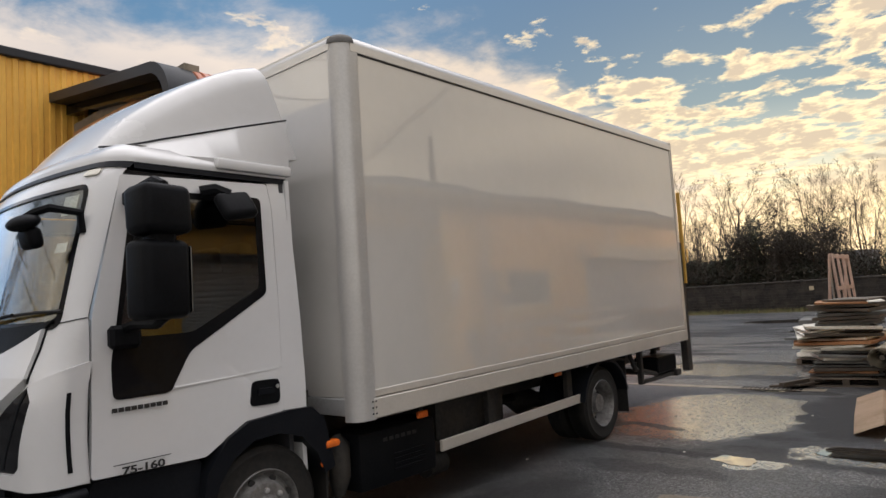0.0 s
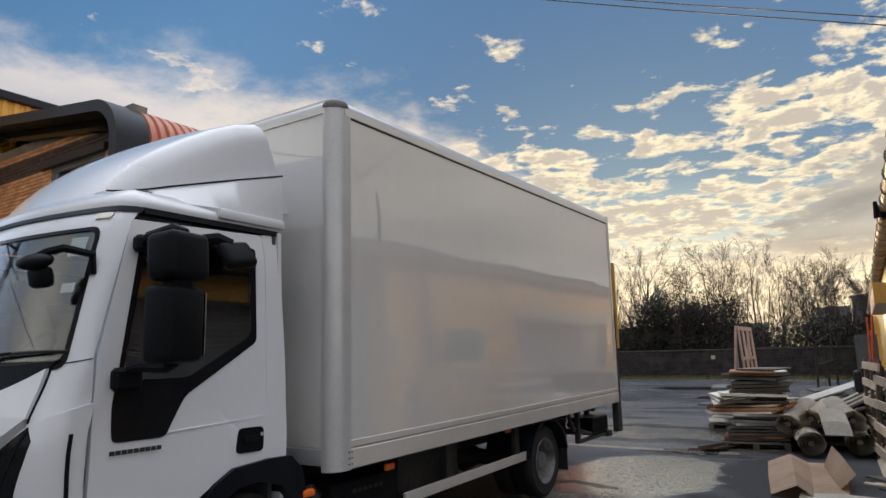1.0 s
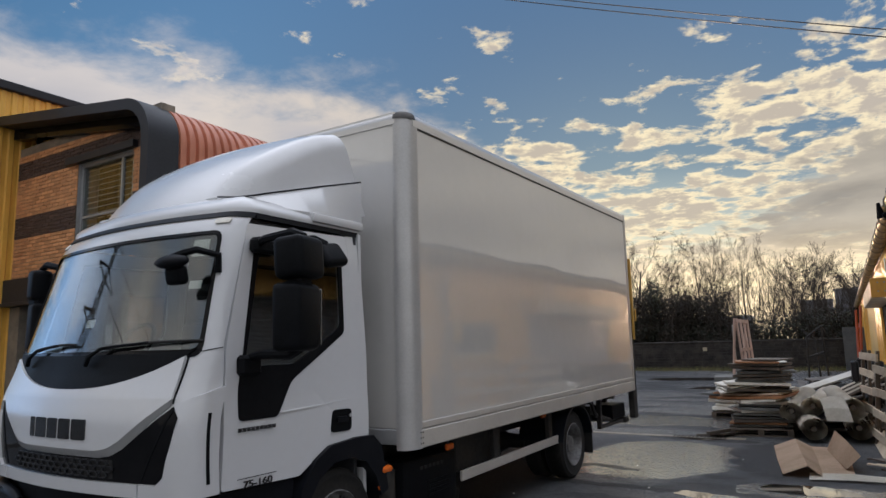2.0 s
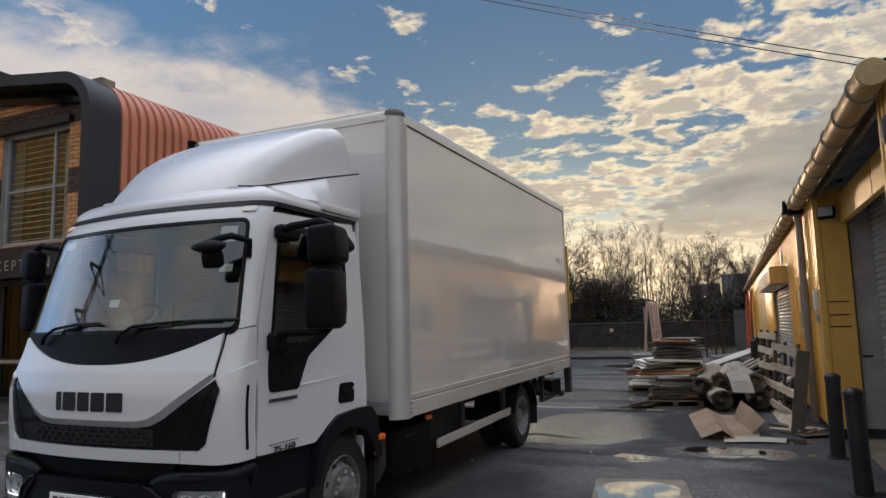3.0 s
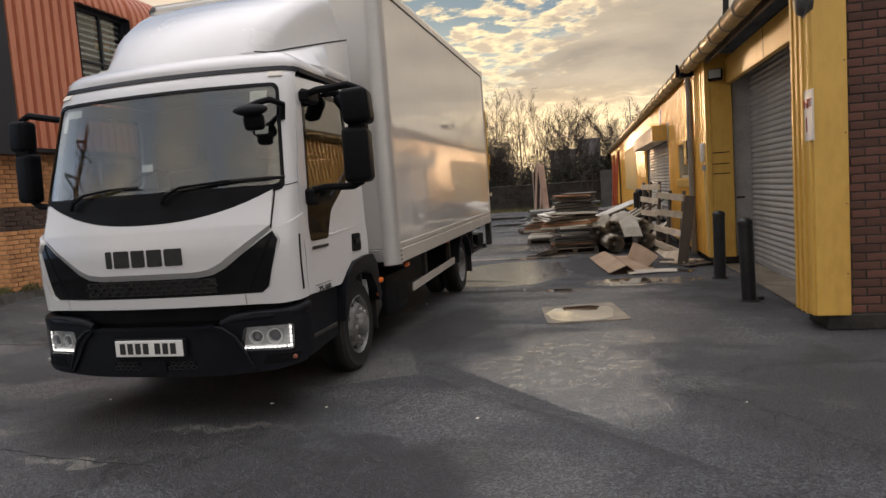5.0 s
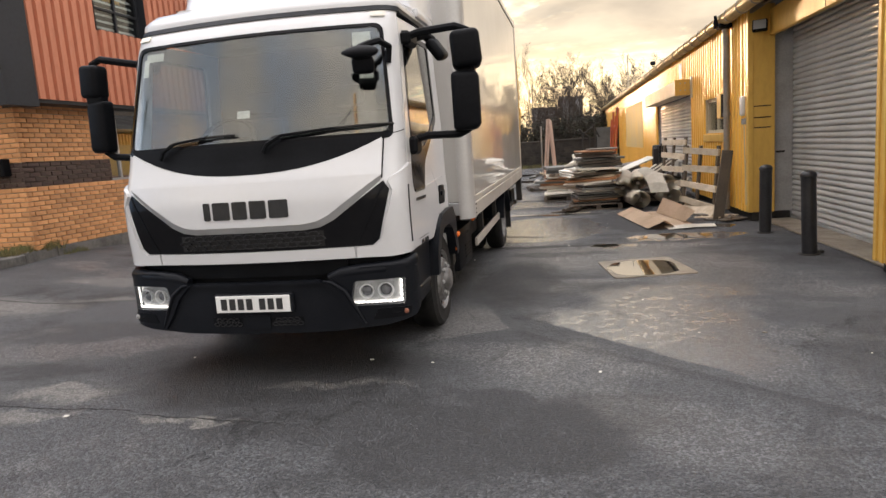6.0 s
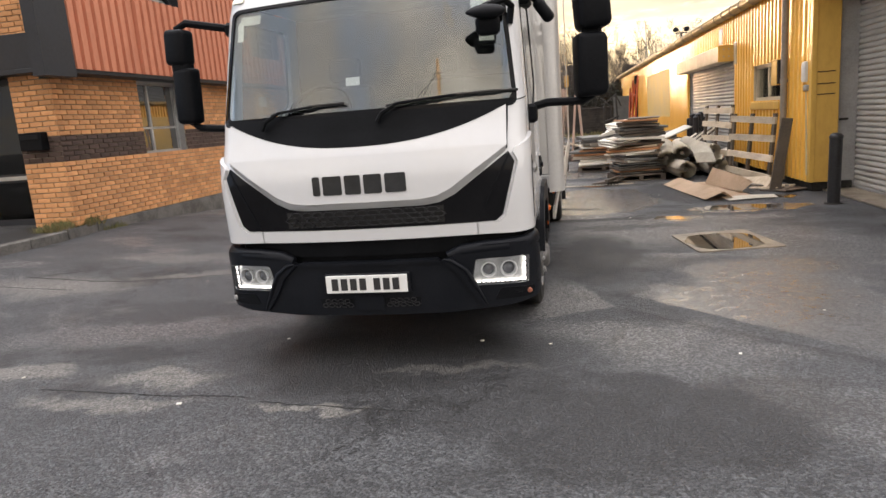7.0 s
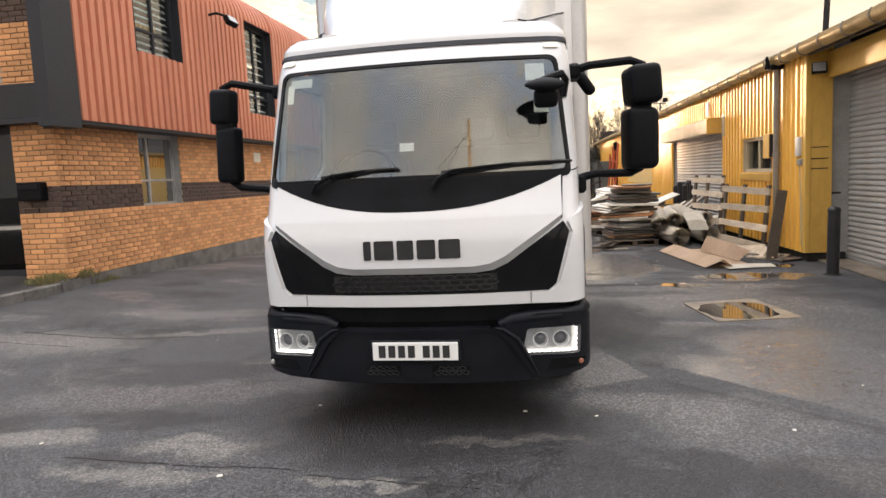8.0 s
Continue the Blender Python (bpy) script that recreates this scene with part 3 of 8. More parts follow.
def tube(path, radius, sides=8, bm=None, closed=True):
    """A round bar along points; radius is one number or one for each point."""
    bm = bm or bmesh.new()
    pts = [Vector(p) for p in path]
    radii = radius if isinstance(radius, (list, tuple)) else [radius] * len(pts)
    rings = []
    side = None
    for i, p in enumerate(pts):
        way_on = (pts[min(i + 1, len(pts) - 1)] - pts[max(i - 1, 0)]).normalized()
        ref = side if side is not None else (Vector((0, 0, 1)) if abs(way_on.z) < 0.9 else Vector((1, 0, 0)))
        side = (ref - ref.dot(way_on) * way_on).normalized()
        other = way_on.cross(side)
        rings.append([bm.verts.new(p + radii[i] * (math.cos(a) * side + math.sin(a) * other)) for a in [2 * math.pi * k / sides for k in range(sides)]])
    for a, b in zip(rings, rings[1:]):
        for k in range(sides):
            bm.faces.new((a[k], a[(k + 1) % sides], b[(k + 1) % sides], b[k]))
    if closed:
        bm.faces.new(rings[0][::-1])
        bm.faces.new(rings[-1])
    return bm


def lathe(profile, centre, axis="x", sides=40, bm=None, caps=True):
    """A turned shape: profile of (along, radius) round an axis through centre."""
    bm = bm or bmesh.new()
    rings = []
    c = Vector(centre)
    for along, r in profile:
        ring = []
        for k in range(sides):
            a = 2 * math.pi * k / sides
            p, q = r * math.cos(a), r * math.sin(a)
            ring.append(bm.verts.new(c + (Vector((along, p, q)) if axis == "x" else Vector((p, along, q)) if axis == "y" else Vector((p, q, along)))))
        rings.append(ring)
    for a, b in zip(rings, rings[1:]):
        for k in range(sides):
            bm.faces.new((a[k], a[(k + 1) % sides], b[(k + 1) % sides], b[k]))
    for ring, (along, r) in ((rings[0], profile[0]), (rings[-1], profile[-1])):
        if caps and r > 1e-4:
            bm.faces.new(ring)
    return bm


def sheet(outline, place, thick, step=0.12, holes=(), bm=None):
    """A plate cut to an outline in (u, v), with holes, carried by place(u, v, w) to where it lies; w is depth, from 0 to -thick."""
    flat_bm = bmesh.new()
    loops = [outline, *holes]
    verts = [flat_bm.verts.new((u, v, 0)) for loop in loops for u, v in loop]
    for tri in tessellate_polygon([[Vector((u, v, 0)) for u, v in loop] for loop in loops]):
        try:
            flat_bm.faces.new([verts[i] for i in tri])
        except ValueError:
            pass
    us, vs = [u for u, _ in outline], [v for _, v in outline]
    for lo, hi, no in ((min(us), max(us), Vector((1, 0, 0))), (min(vs), max(vs), Vector((0, 1, 0)))):
        cuts = max(0, math.ceil((hi - lo) / step) - 1) if step else 0
        for k in range(cuts):
            d = lo + (hi - lo) * (k + 1) / (cuts + 1)
            bmesh.ops.bisect_plane(flat_bm, geom=flat_bm.verts[:] + flat_bm.edges[:] + flat_bm.faces[:], plane_co=no * d, plane_no=no, dist=1e-5)
    bmesh.ops.remove_doubles(flat_bm, verts=flat_bm.verts, dist=1e-5)
    bm = bm or bmesh.new()
    front = {v: bm.verts.new(place(v.co.x, v.co.y, 0.0)) for v in flat_bm.verts}
    back = {v: bm.verts.new(place(v.co.x, v.co.y, -thick)) for v in flat_bm.verts}
    for f in flat_bm.faces:
        bm.faces.new([front[v] for v in f.verts])
        bm.faces.new([back[v] for v in reversed(f.verts)])
    for e in flat_bm.edges:
        if len(e.link_faces) == 1:
            a, b = e.verts
            bm.faces.new((front[a], front[b], back[b], back[a]))
    flat_bm.free()
    return bm


def soft_outline(points, radius=0.03, segments=4):
    """The outline with its corners rounded."""
    out = []
    count = len(points)
    for i, p in enumerate(points):
        p, a, b = Vector(p), Vector(points[i - 1]), Vector(points[(i + 1) % count])
        ra = min(radius, 0.45 * (a - p).length, 0.45 * (b - p).length)
        s, e = p + (a - p).normalized() * ra, p + (b - p).normalized() * ra
        for k in range(segments + 1):
            f = k / segments
            q = (1 - f) ** 2 * s + 2 * f * (1 - f) * p + f * f * e
            out.append((q.x, q.y))
    return out


def letters(text, size, place, parent, material, label="", name="lettering", spread=1.0, bold=0.0):
    """Flat raised lettering with the built-in font; place is its pose."""
    cu = bpy.data.curves.new(name, "FONT")
    cu.body, cu.size, cu.extrude, cu.align_x, cu.align_y = text, size, 0.002, "CENTER", "CENTER"
    cu.space_character, cu.offset = spread, bold
    tmp = bpy.data.objects.new("tmp", cu)
    scene.collection.objects.link(tmp)
    me = bpy.data.meshes.new_from_object(tmp.evaluated_get(bpy.context.evaluated_depsgraph_get()))
    bpy.data.objects.remove(tmp)
    me.transform(place)
    me.materials.clear()
    me.materials.append(material)
    ob = under(new(name, me), parent)
    return tagged(ob, label) if label else ob


def ramp(x, *pairs):
    """Straight lines between (x, y) pairs."""
    return float(np.interp(x, [p[0] for p in pairs], [p[1] for p in pairs]))


def step01(x):
    x = min(1.0, max(0.0, x))
    return x * x * (3 - 2 * x)


# ---- ground ----
def ground_height(x, y):
    """The yard is level; it rises a little towards the brick building."""
    return 0.20 * step01((-3.2 - x) / 2.6) * step01((10.0 - y) / 5.0) * step01((y + 25) / 10)


def spread_lines(near, far_end, fine, count):
    inner = np.arange(-near, near + 0.001, fine)
    outer = near + (far_end - near) * (np.linspace(0, 1, count + 1)[1:] ** 3)
    return [*(-outer[::-1]), *inner, *outer]


xs, ys = spread_lines(14, 2500, 0.5, 14), spread_lines(20, 2500, 0.5, 14)
me = bpy.data.meshes.new("ground")
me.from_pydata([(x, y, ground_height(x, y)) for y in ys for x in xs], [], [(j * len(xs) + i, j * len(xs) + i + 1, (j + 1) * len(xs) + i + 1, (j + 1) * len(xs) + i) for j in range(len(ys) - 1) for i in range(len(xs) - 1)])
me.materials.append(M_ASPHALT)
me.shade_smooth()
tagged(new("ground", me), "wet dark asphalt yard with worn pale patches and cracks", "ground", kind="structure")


def blob(points, z, wobble=0.08, seed=0, rounds=3):
    """A flat patch with a soft uneven edge."""
    rng = random.Random(seed)
    pts = [Vector(p) for p in points]
    for k in range(rounds):
        nxt = []
        for i, p in enumerate(pts):
            q = pts[(i + 1) % len(pts)]
            nxt += [0.75 * p + 0.25 * q, 0.25 * p + 0.75 * q]
        pts = [p + Vector((rng.uniform(-1, 1), rng.uniform(-1, 1))) * wobble / 2**k for p in nxt]
    bm = bmesh.new()
    verts = [bm.verts.new((p.x, p.y, z)) for p in pts]
    for tri in tessellate_polygon([[v.co for v in verts]]):
        bm.faces.new([verts[i] for i in tri])
    for v in verts:
        v.co.z = z + ground_height(v.co.x, v.co.y)
    bmesh.ops.extrude_face_region(bm, geom=bm.faces[:])
    for v in verts:
        v.co.z -= z + 0.004
    return bm


def puddle(points, seed, wobble=0.06, z=0.004):
    return whole("puddle", blob(points, z, wobble, seed), M_WATER, "shallow rain puddle lying on dark asphalt", "puddle", "puddles in the yard", "stuff", smooth=0)


puddle([(2.95, 5.62), (3.4, 5.45), (3.85, 5.6), (3.95, 5.9), (3.5, 6.12), (3.0, 5.98)], 5)
puddle([(4.05, 6.6), (4.35, 6.45), (4.5, 6.7), (4.2, 6.95)], 12, 0.05)
puddle([(1.2, 9.3), (1.7, 9.1), (2.15, 9.2), (2.05, 9.5), (1.5, 9.62)], 6, 0.05)
puddle([(2.25, 5.1), (2.6, 5.0), (2.7, 5.3), (2.35, 5.35)], 7, 0.05)
puddle([(-1.0, 20.5), (2.2, 20.0), (2.6, 21.6), (-0.5, 22.2)], 8, 0.3)
puddle([(-4.5, 26.0), (0.5, 25.0), (1.0, 27.0), (-3.0, 28.4)], 9, 0.4)

# concrete surround with an iron cover under water
cover = thing("manhole", (2.78, 3.5, 0), "square concrete manhole surround with a sunken flooded cover", "manhole", kind="structure")
part("concrete_surround", sheet(soft_outline([(2.30, 3.90), (2.44, 2.95), (3.29, 3.10), (3.11, 4.10)], 0.05), lambda u, v, w: Vector((u, v, 0.012 + w)), 0.014, 0, [soft_outline([(2.48, 3.72), (2.56, 3.14), (3.10, 3.24), (2.98, 3.88)], 0.06)]), M_CONCRETE, cover)
part("cover_plate", sheet([(2.47, 3.74), (2.55, 3.12), (3.11, 3.22), (2.99, 3.90)], lambda u, v, w: Vector((u, v, 0.003 + w)), 0.004, 0), M_CHASSIS, cover, "sunken iron cover plate")
whole("puddle", blob([(2.34, 3.78), (2.46, 3.00), (3.02, 3.04), (3.20, 3.42), (3.02, 3.94)], 0.014, 0.04, 11), M_WATER, "rain water standing in the sunken manhole", "puddle", "puddles in the yard", "stuff", smooth=0)

# drain channel across the yard
drain = thing("drain_channel", (1.6, 9.45, 0), "narrow concrete drain channel with an iron grating", "drain", kind="structure")
part("channel", block(-2.0, 2.35, 9.36, 9.56, -0.05, 0.006, 0.004), M_CONCRETE, drain)
for k in range(14):
    part("grating_bar", block(1.25 + 0.06 * k, 1.28 + 0.06 * k, 9.38, 9.54, 0.004, 0.014), M_CHASSIS, drain, smooth=0)

# raised pavement in front of the brick building
pavement = thing("pavement", (-8.5, 0, 0.2), "raised damp asphalt pavement with a stone kerb", "pavement", kind="structure")
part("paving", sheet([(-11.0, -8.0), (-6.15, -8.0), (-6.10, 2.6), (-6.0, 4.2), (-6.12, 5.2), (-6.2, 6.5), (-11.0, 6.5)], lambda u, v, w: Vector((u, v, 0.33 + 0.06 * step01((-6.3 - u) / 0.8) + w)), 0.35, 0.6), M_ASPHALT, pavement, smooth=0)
kerb_line = [(-6.10, -8 + 0.915 * k) for k in range(12)] + [(-6.08, 2.98), (-6.0, 3.75), (-5.97, 4.4), (-6.05, 5.1), (-6.13, 5.75)]
for (ax, ay), (bx, by) in zip(kerb_line, kerb_line[1:]):
    d = Vector((bx - ax, by - ay, 0))
    m = Matrix.Translation((ax, ay, 0)) @ Matrix.Rotation(math.atan2(d.y, d.x), 4, "Z")
    part("kerb_stone", block(0.006, d.length - 0.006, -0.02, 0.12, 0.05, 0.335, 0.015, m=m), M_KERB, pavement)

rng = random.Random(21)
bm = bmesh.new()
for k in range(1500):
    u = rng.random()
    y0 = 4.25 + 1.5 * u
    x0 = -6.12 + rng.gauss(0, 0.07) - (0.25 * rng.random() if u < 0.4 else 0)
    z0 = 0.34 if y0 < 5.2 else 0.16
    h, lean, a = rng.uniform(0.04, 0.15), rng.uniform(-0.07, 0.07), rng.uniform(0, 3.14)
    dx, dy = 0.009 * math.cos(a), 0.009 * math.sin(a)
    bm.faces.new([bm.verts.new(p) for p in ((x0 - dx, y0 - dy, z0 - 0.02), (x0 + dx, y0 + dy, z0 - 0.02), (x0 + lean, y0 + lean * 0.5, z0 + h))])
whole("weeds", bm, M_GRASS, "tufts of rough grass growing along the kerb", "weeds", kind="stuff", smooth=0)


# ---- profiled metal sheet ----
def ribbed(u0, u1, pitch, depth, path, bm=None, low=0.40):
    """Box-ribbed sheet: ribs side by side from u0 to u1, each running along path, a list of functions (u, d) -> place."""
    bm = bm or bmesh.new()
    us = []
    k = u0
    while k < u1 - 0.01:
        for f, d in ((0, 0), (low, 0), (low + 0.1, depth), (0.9, depth)):
            if k + f * pitch <= u1:
                us.append((k + f * pitch, d))
        k += pitch
    us.append((u1, 0))
    rows = [[bm.verts.new(p(u, d)) for u, d in us] for p in path]
    for a, b in zip(rows, rows[1:]):
        for i in range(len(us) - 1):
            bm.faces.new((a[i], a[i + 1], b[i + 1], b[i]))
    return bm


# ---- brickwork ----
def course_boxes(u0, u1, v0, v1, holes=(), length=0.225, height=0.075, joint=0.011, rng=None):
    """Running-bond brick rectangles (u0, u1, v0, v1) on a wall face, cut round openings."""
    out = []
    rng = rng or random.Random(1)
    row = 0
    v = v0
    while v + 0.03 < v1:
        top = min(v + height - joint, v1)
        u = u0 - (length / 2 if row % 2 else 0)
        while u < u1:
            a, b = max(u, u0), min(u + length - joint, u1)
            pieces = [(a, b)]
            for hu0, hu1, hv0, hv1 in holes:
                if v + 0.02 < hv1 and top - 0.02 > hv0:
                    pieces = [q for p0, p1 in pieces for q in ((p0, min(p1, hu0 - 0.004)), (max(p0, hu1 + 0.004), p1)) if q[1] - q[0] > 0.03]
            out += [(p0, p1, v, top) for p0, p1 in pieces if p1 - p0 > 0.03]
            u += length
        v += height
        row += 1
    return out


BRICK_JOBS = []          # laid at the end of the file


def brick_wall(parent, rects, place, near, colours, names=("brick", "brickwork")):
    BRICK_JOBS.append((parent, rects, place, near, colours, names))


# ---- brick office building with terracotta upper storey ----
WX, FY = -6.10, 4.75                  # side wall face and front wall face
office = thing("office_building", (-8.5, 10, 0.3), "two-storey buff brick office with dark brick bands and a terracotta ribbed metal upper storey", "building", kind="structure")
OFFICE_END = 24.0
side_holes = [(6.72, 7.98, 1.29, 2.56), (13.2, 14.4, 1.29, 2.56), (18.0, 19.2, 1.29, 2.56), (11.25, 11.62, 2.13, 2.36)]


def side_wall(u, v, w):
    return Vector((WX - 0.012 + w, u, v))


def front_wall(u, v, w):
    return Vector((u, FY + 0.012 - w, v))


def rect(u0, u1, v0, v1):
    return [(u0, v0), (u1, v0), (u1, v1), (u0, v1)]


part("side_wall", sheet(rect(FY + 0.02, OFFICE_END, 0.0, 2.62), side_wall, 0.28, 0, [rect(*h) for h in side_holes[:3]]), M_MORTAR, office, smooth=0)
part("front_wall", sheet(rect(-11.0, WX - 0.012, 0.34, 6.0), front_wall, 0.28, 0, [rect(-8.68, -6.86, 3.20, 5.28), rect(-10.6, -6.80, 0.36, 2.60)]), M_MORTAR, office, smooth=0)
part("plinth", sheet(rect(FY - 0.02, OFFICE_END, -0.1, 0.335), lambda u, v, w: Vector((WX + 0.035 + w - 0.03 * v, u, v)), 0.08, 1.0), M_KERB, office, "dirty dark rendered plinth", smooth=0)

dark_rows = lambda v: 1.29 <= v < 1.685 or 3.98 <= v < 4.45 or 5.30 <= v < 5.62 or 2.62 <= v < 2.9
side_rects = course_boxes(FY + 0.0, OFFICE_END, 0.345, 2.60, side_holes)
front_rects = course_boxes(-6.80, WX, 0.345, 2.60, ()) + course_boxes(-11.0, WX - 0.12, 3.12, 5.85, [(-8.68, -6.86, 3.20, 5.28)])
brick_wall(office, side_rects, lambda u, v, w: Vector((WX + w, u, v)), lambda u, v: u, (lambda v: dark_rows(v + 0.01)), )
brick_wall(office, front_rects, lambda u, v, w: Vector((u, FY - w, v)), lambda u, v: -u * 0.4 + v, (lambda v: dark_rows(v + 0.01)), )

# ribbed upper storey that curves over into the roof
CX, CR, CZ0, CZ1 = -5.80, 0.75, 2.62, 5.20
curve = [lambda u, d: Vector((CX + d, u, CZ0)), lambda u, d: Vector((CX + d, u, CZ1))]
for k in range(1, 11):
    a = radians(8.6 * k)
    curve.append(lambda u, d, a=a: Vector((CX - CR + (CR + d) * math.cos(a), u, CZ1 + (CR + d) * math.sin(a))))
curve.append(lambda u, d: Vector((-11.0, u, 6.50 + d)))


def clad(sheet_bm):
    part("ribbed_cladding", sheet_bm, M_RIBRED, office, "terracotta ribbed metal cladding that curves into the roof", smooth=25)


upper_windows = [(6.44, 7.84, 3.87, 5.24), (10.54, 12.0, 3.21, 5.24), (14.6, 16.1, 3.87, 5.24), (18.6, 20.1, 3.21, 5.24)]
edges_u = [4.86]
for w0, w1, *_ in upper_windows:
    edges_u += [w0, w1]
edges_u.append(OFFICE_END)
for i, (a, b) in enumerate(zip(edges_u, edges_u[1:])):
    if i % 2 == 0:
        clad(ribbed(a, b, 0.19, 0.06, curve, low=0.22))
    else:
        w0, w1, z0, z1 = upper_windows[i // 2]
        clad(ribbed(a, b, 0.19, 0.06, [curve[0], lambda u, d, z0=z0: Vector((CX + d, u, z0))], low=0.22))
        clad(ribbed(a, b, 0.19, 0.06, [lambda u, d: Vector((CX + d, u, 5.25))] + [lambda u, d, a=radians(8.6 * k): Vector((CX - CR + (CR + d) * math.cos(a), u, CZ1 + (CR + d) * math.sin(a))) for k in range(1, 11)] + [curve[-1]], low=0.22))
part("soffit_trim", block(WX - 0.2, CX + 0.03, 4.35, OFFICE_END, 2.56, 2.625, 0.006), M_SLATE, office, "dark soffit trim", smooth=0)

# dark arched frame round the front
def arch_line(off):
    pts = [(CX + 0.06 - off, 2.50)]
    r = 0.80
    for k in range(0, 11):
        a = radians(8.6 * k)
        pts.append((CX + 0.06 - r + (r - off) * math.cos(a), CZ1 + (r - off) * math.sin(a)))
    pts.append((-11.05, 6.62 - off))
    return pts


outer, inner = arch_line(0.0), arch_line(0.20)
part("arched_frame", sheet(outer + inner[::-1], lambda u, v, w: Vector((u, 4.28 - w, v)), 0.60, 0), M_SLATE, office, "dark slate-coloured metal frame with a rounded corner", smooth=40)
part("arched_frame_lip", sheet(arch_line(0.20) + arch_line(0.42)[::-1], lambda u, v, w: Vector((u, 4.62 - w, v)), 0.2, 0), M_GLOSSBLACK, office, smooth=40)


def casement(parent, place, u0, u1, v0, v1, bars_u, bars_v, deep=0.14, frame_mat=None, glass_mat=None, label="", blinds=0, slat=0.035, curtain=None, name="window"):
    """A framed window set back in a wall: frame, glazing bars, panes, sill, and what hangs behind."""
    frame_mat, glass_mat = frame_mat or M_SLATE, glass_mat or M_DARKGLASS
    f = 0.06
    win = part(name, sheet(rect(u0, u1, v0, v1), lambda u, v, w: place(u, v, w - deep + 0.05), 0.06, 0, [rect(u0 + f, u1 - f, v0 + f, v1 - f)]), frame_mat, parent, label, smooth=0)
    cols, rows = [u0 + f, *bars_u, u1 - f], [v0 + f, *bars_v, v1 - f]
    for a in bars_u:
        part("glazing_bar", sheet(rect(a - 0.025, a + 0.025, v0 + f, v1 - f), lambda u, v, w: place(u, v, w - deep + 0.04), 0.04, 0), frame_mat, win, smooth=0)
    for b in bars_v:
        part("glazing_bar", sheet(rect(u0 + f, u1 - f, b - 0.02, b + 0.02), lambda u, v, w: place(u, v, w - deep + 0.036), 0.04, 0), frame_mat, win, smooth=0)
    for a, b in zip(cols, cols[1:]):
        for c, d in zip(rows, rows[1:]):
            pane = part("pane", sheet(rect(a, b, c, d), lambda u, v, w: place(u, v, w - deep + 0.01), 0.006, 0), glass_mat, win, smooth=0)
            pane.visible_shadow = False
    part("reveal", sheet(rect(u0 - 0.004, u1 + 0.004, v0 - 0.004, v1 + 0.004), lambda u, v, w: place(u, v, w - 0.005), deep + 0.3, 0, [rect(u0 + 0.004, u1 - 0.004, v0 + 0.004, v1 - 0.004)]), frame_mat, win, smooth=0)
    # near-black sheet stands in for the unlit room behind the glass
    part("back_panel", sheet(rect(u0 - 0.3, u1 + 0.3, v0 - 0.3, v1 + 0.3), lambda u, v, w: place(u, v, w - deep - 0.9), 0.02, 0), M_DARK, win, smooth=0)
    for k in range(blinds):
        b = v0 + f + (v1 - v0 - 2 * f) * (k + 0.5) / blinds
        part("blind_slat", sheet(rect(u0 + f, u1 - f, -slat, slat), lambda u, v, w: place(u, b + v * 0.8, w - deep - 0.05 - v * 0.6), 0.002, 0), M_BLIND, win, smooth=0)
    if curtain:
        part("curtain", sheet(rect(*curtain), lambda u, v, w: place(u, v, w - deep - 0.12 + 0.03 * math.sin(u * 26)), 0.004, 0.05), M_BLIND, win, "pale hanging curtain")
    return win


def side_clad(u, v, w):
    return Vector((CX + 0.03 + w, u, v))


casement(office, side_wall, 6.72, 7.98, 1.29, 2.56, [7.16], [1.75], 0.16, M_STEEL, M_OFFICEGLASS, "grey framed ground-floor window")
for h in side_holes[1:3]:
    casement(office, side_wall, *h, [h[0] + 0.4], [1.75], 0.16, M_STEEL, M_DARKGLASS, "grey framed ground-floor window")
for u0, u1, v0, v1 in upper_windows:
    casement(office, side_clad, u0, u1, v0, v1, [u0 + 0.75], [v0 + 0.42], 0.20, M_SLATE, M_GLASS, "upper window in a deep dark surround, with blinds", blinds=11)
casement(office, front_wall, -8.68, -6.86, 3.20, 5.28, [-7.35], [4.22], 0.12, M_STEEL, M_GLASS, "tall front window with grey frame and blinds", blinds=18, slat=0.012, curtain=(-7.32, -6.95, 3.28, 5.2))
part("lintel", block(-9.0, -6.75, FY - 0.10, FY + 0.05, 5.28, 5.42, 0.006), M_SLATE, office)
part("fascia_board", block(-11.0, -6.12, FY - 0.16, FY + 0.04, 2.66, 3.14, 0.008), M_SLATE, office, "dark fascia board with pale lettering")
letters("RECEPTION", 0.26, Matrix.Translation((-7.93, FY - 0.166, 2.80)) @ Matrix.Rotation(radians(90), 4, "X"), office, M_PALEMETAL, "pale metal letters", spread=1.5)
part("fascia_board", block(-11.0, -6.12, FY - 0.22, FY + 0.02, 2.58, 2.655, 0.006), M_SLATE, office)
# glazed entrance
for k, (a, b) in enumerate(((-7.75, -6.80), (-8.70, -7.75), (-9.65, -8.70))):
    leaf = part("door_leaf", sheet(rect(a + 0.01, b - 0.01, 0.38, 2.58), lambda u, v, w: front_wall(u, v, w - 0.10), 0.06, 0, [rect(a + 0.09, b - 0.09, 0.48, 1.05), rect(a + 0.09, b - 0.09, 1.17, 2.48)]), M_SLATE, office, "dark framed glazed entrance door", smooth=0)
    for z0, z1 in ((0.48, 1.05), (1.17, 2.48)):
        part("pane", sheet(rect(a + 0.09, b - 0.09, z0, z1), lambda u, v, w: front_wall(u, v, w - 0.13), 0.008, 0), M_DARKGLASS, leaf, smooth=0)
    part("push_bar", block(a + 0.06, b - 0.06, FY + 0.09, FY + 0.115, 1.08, 1.14, 0.004), M_PALEMETAL, leaf)
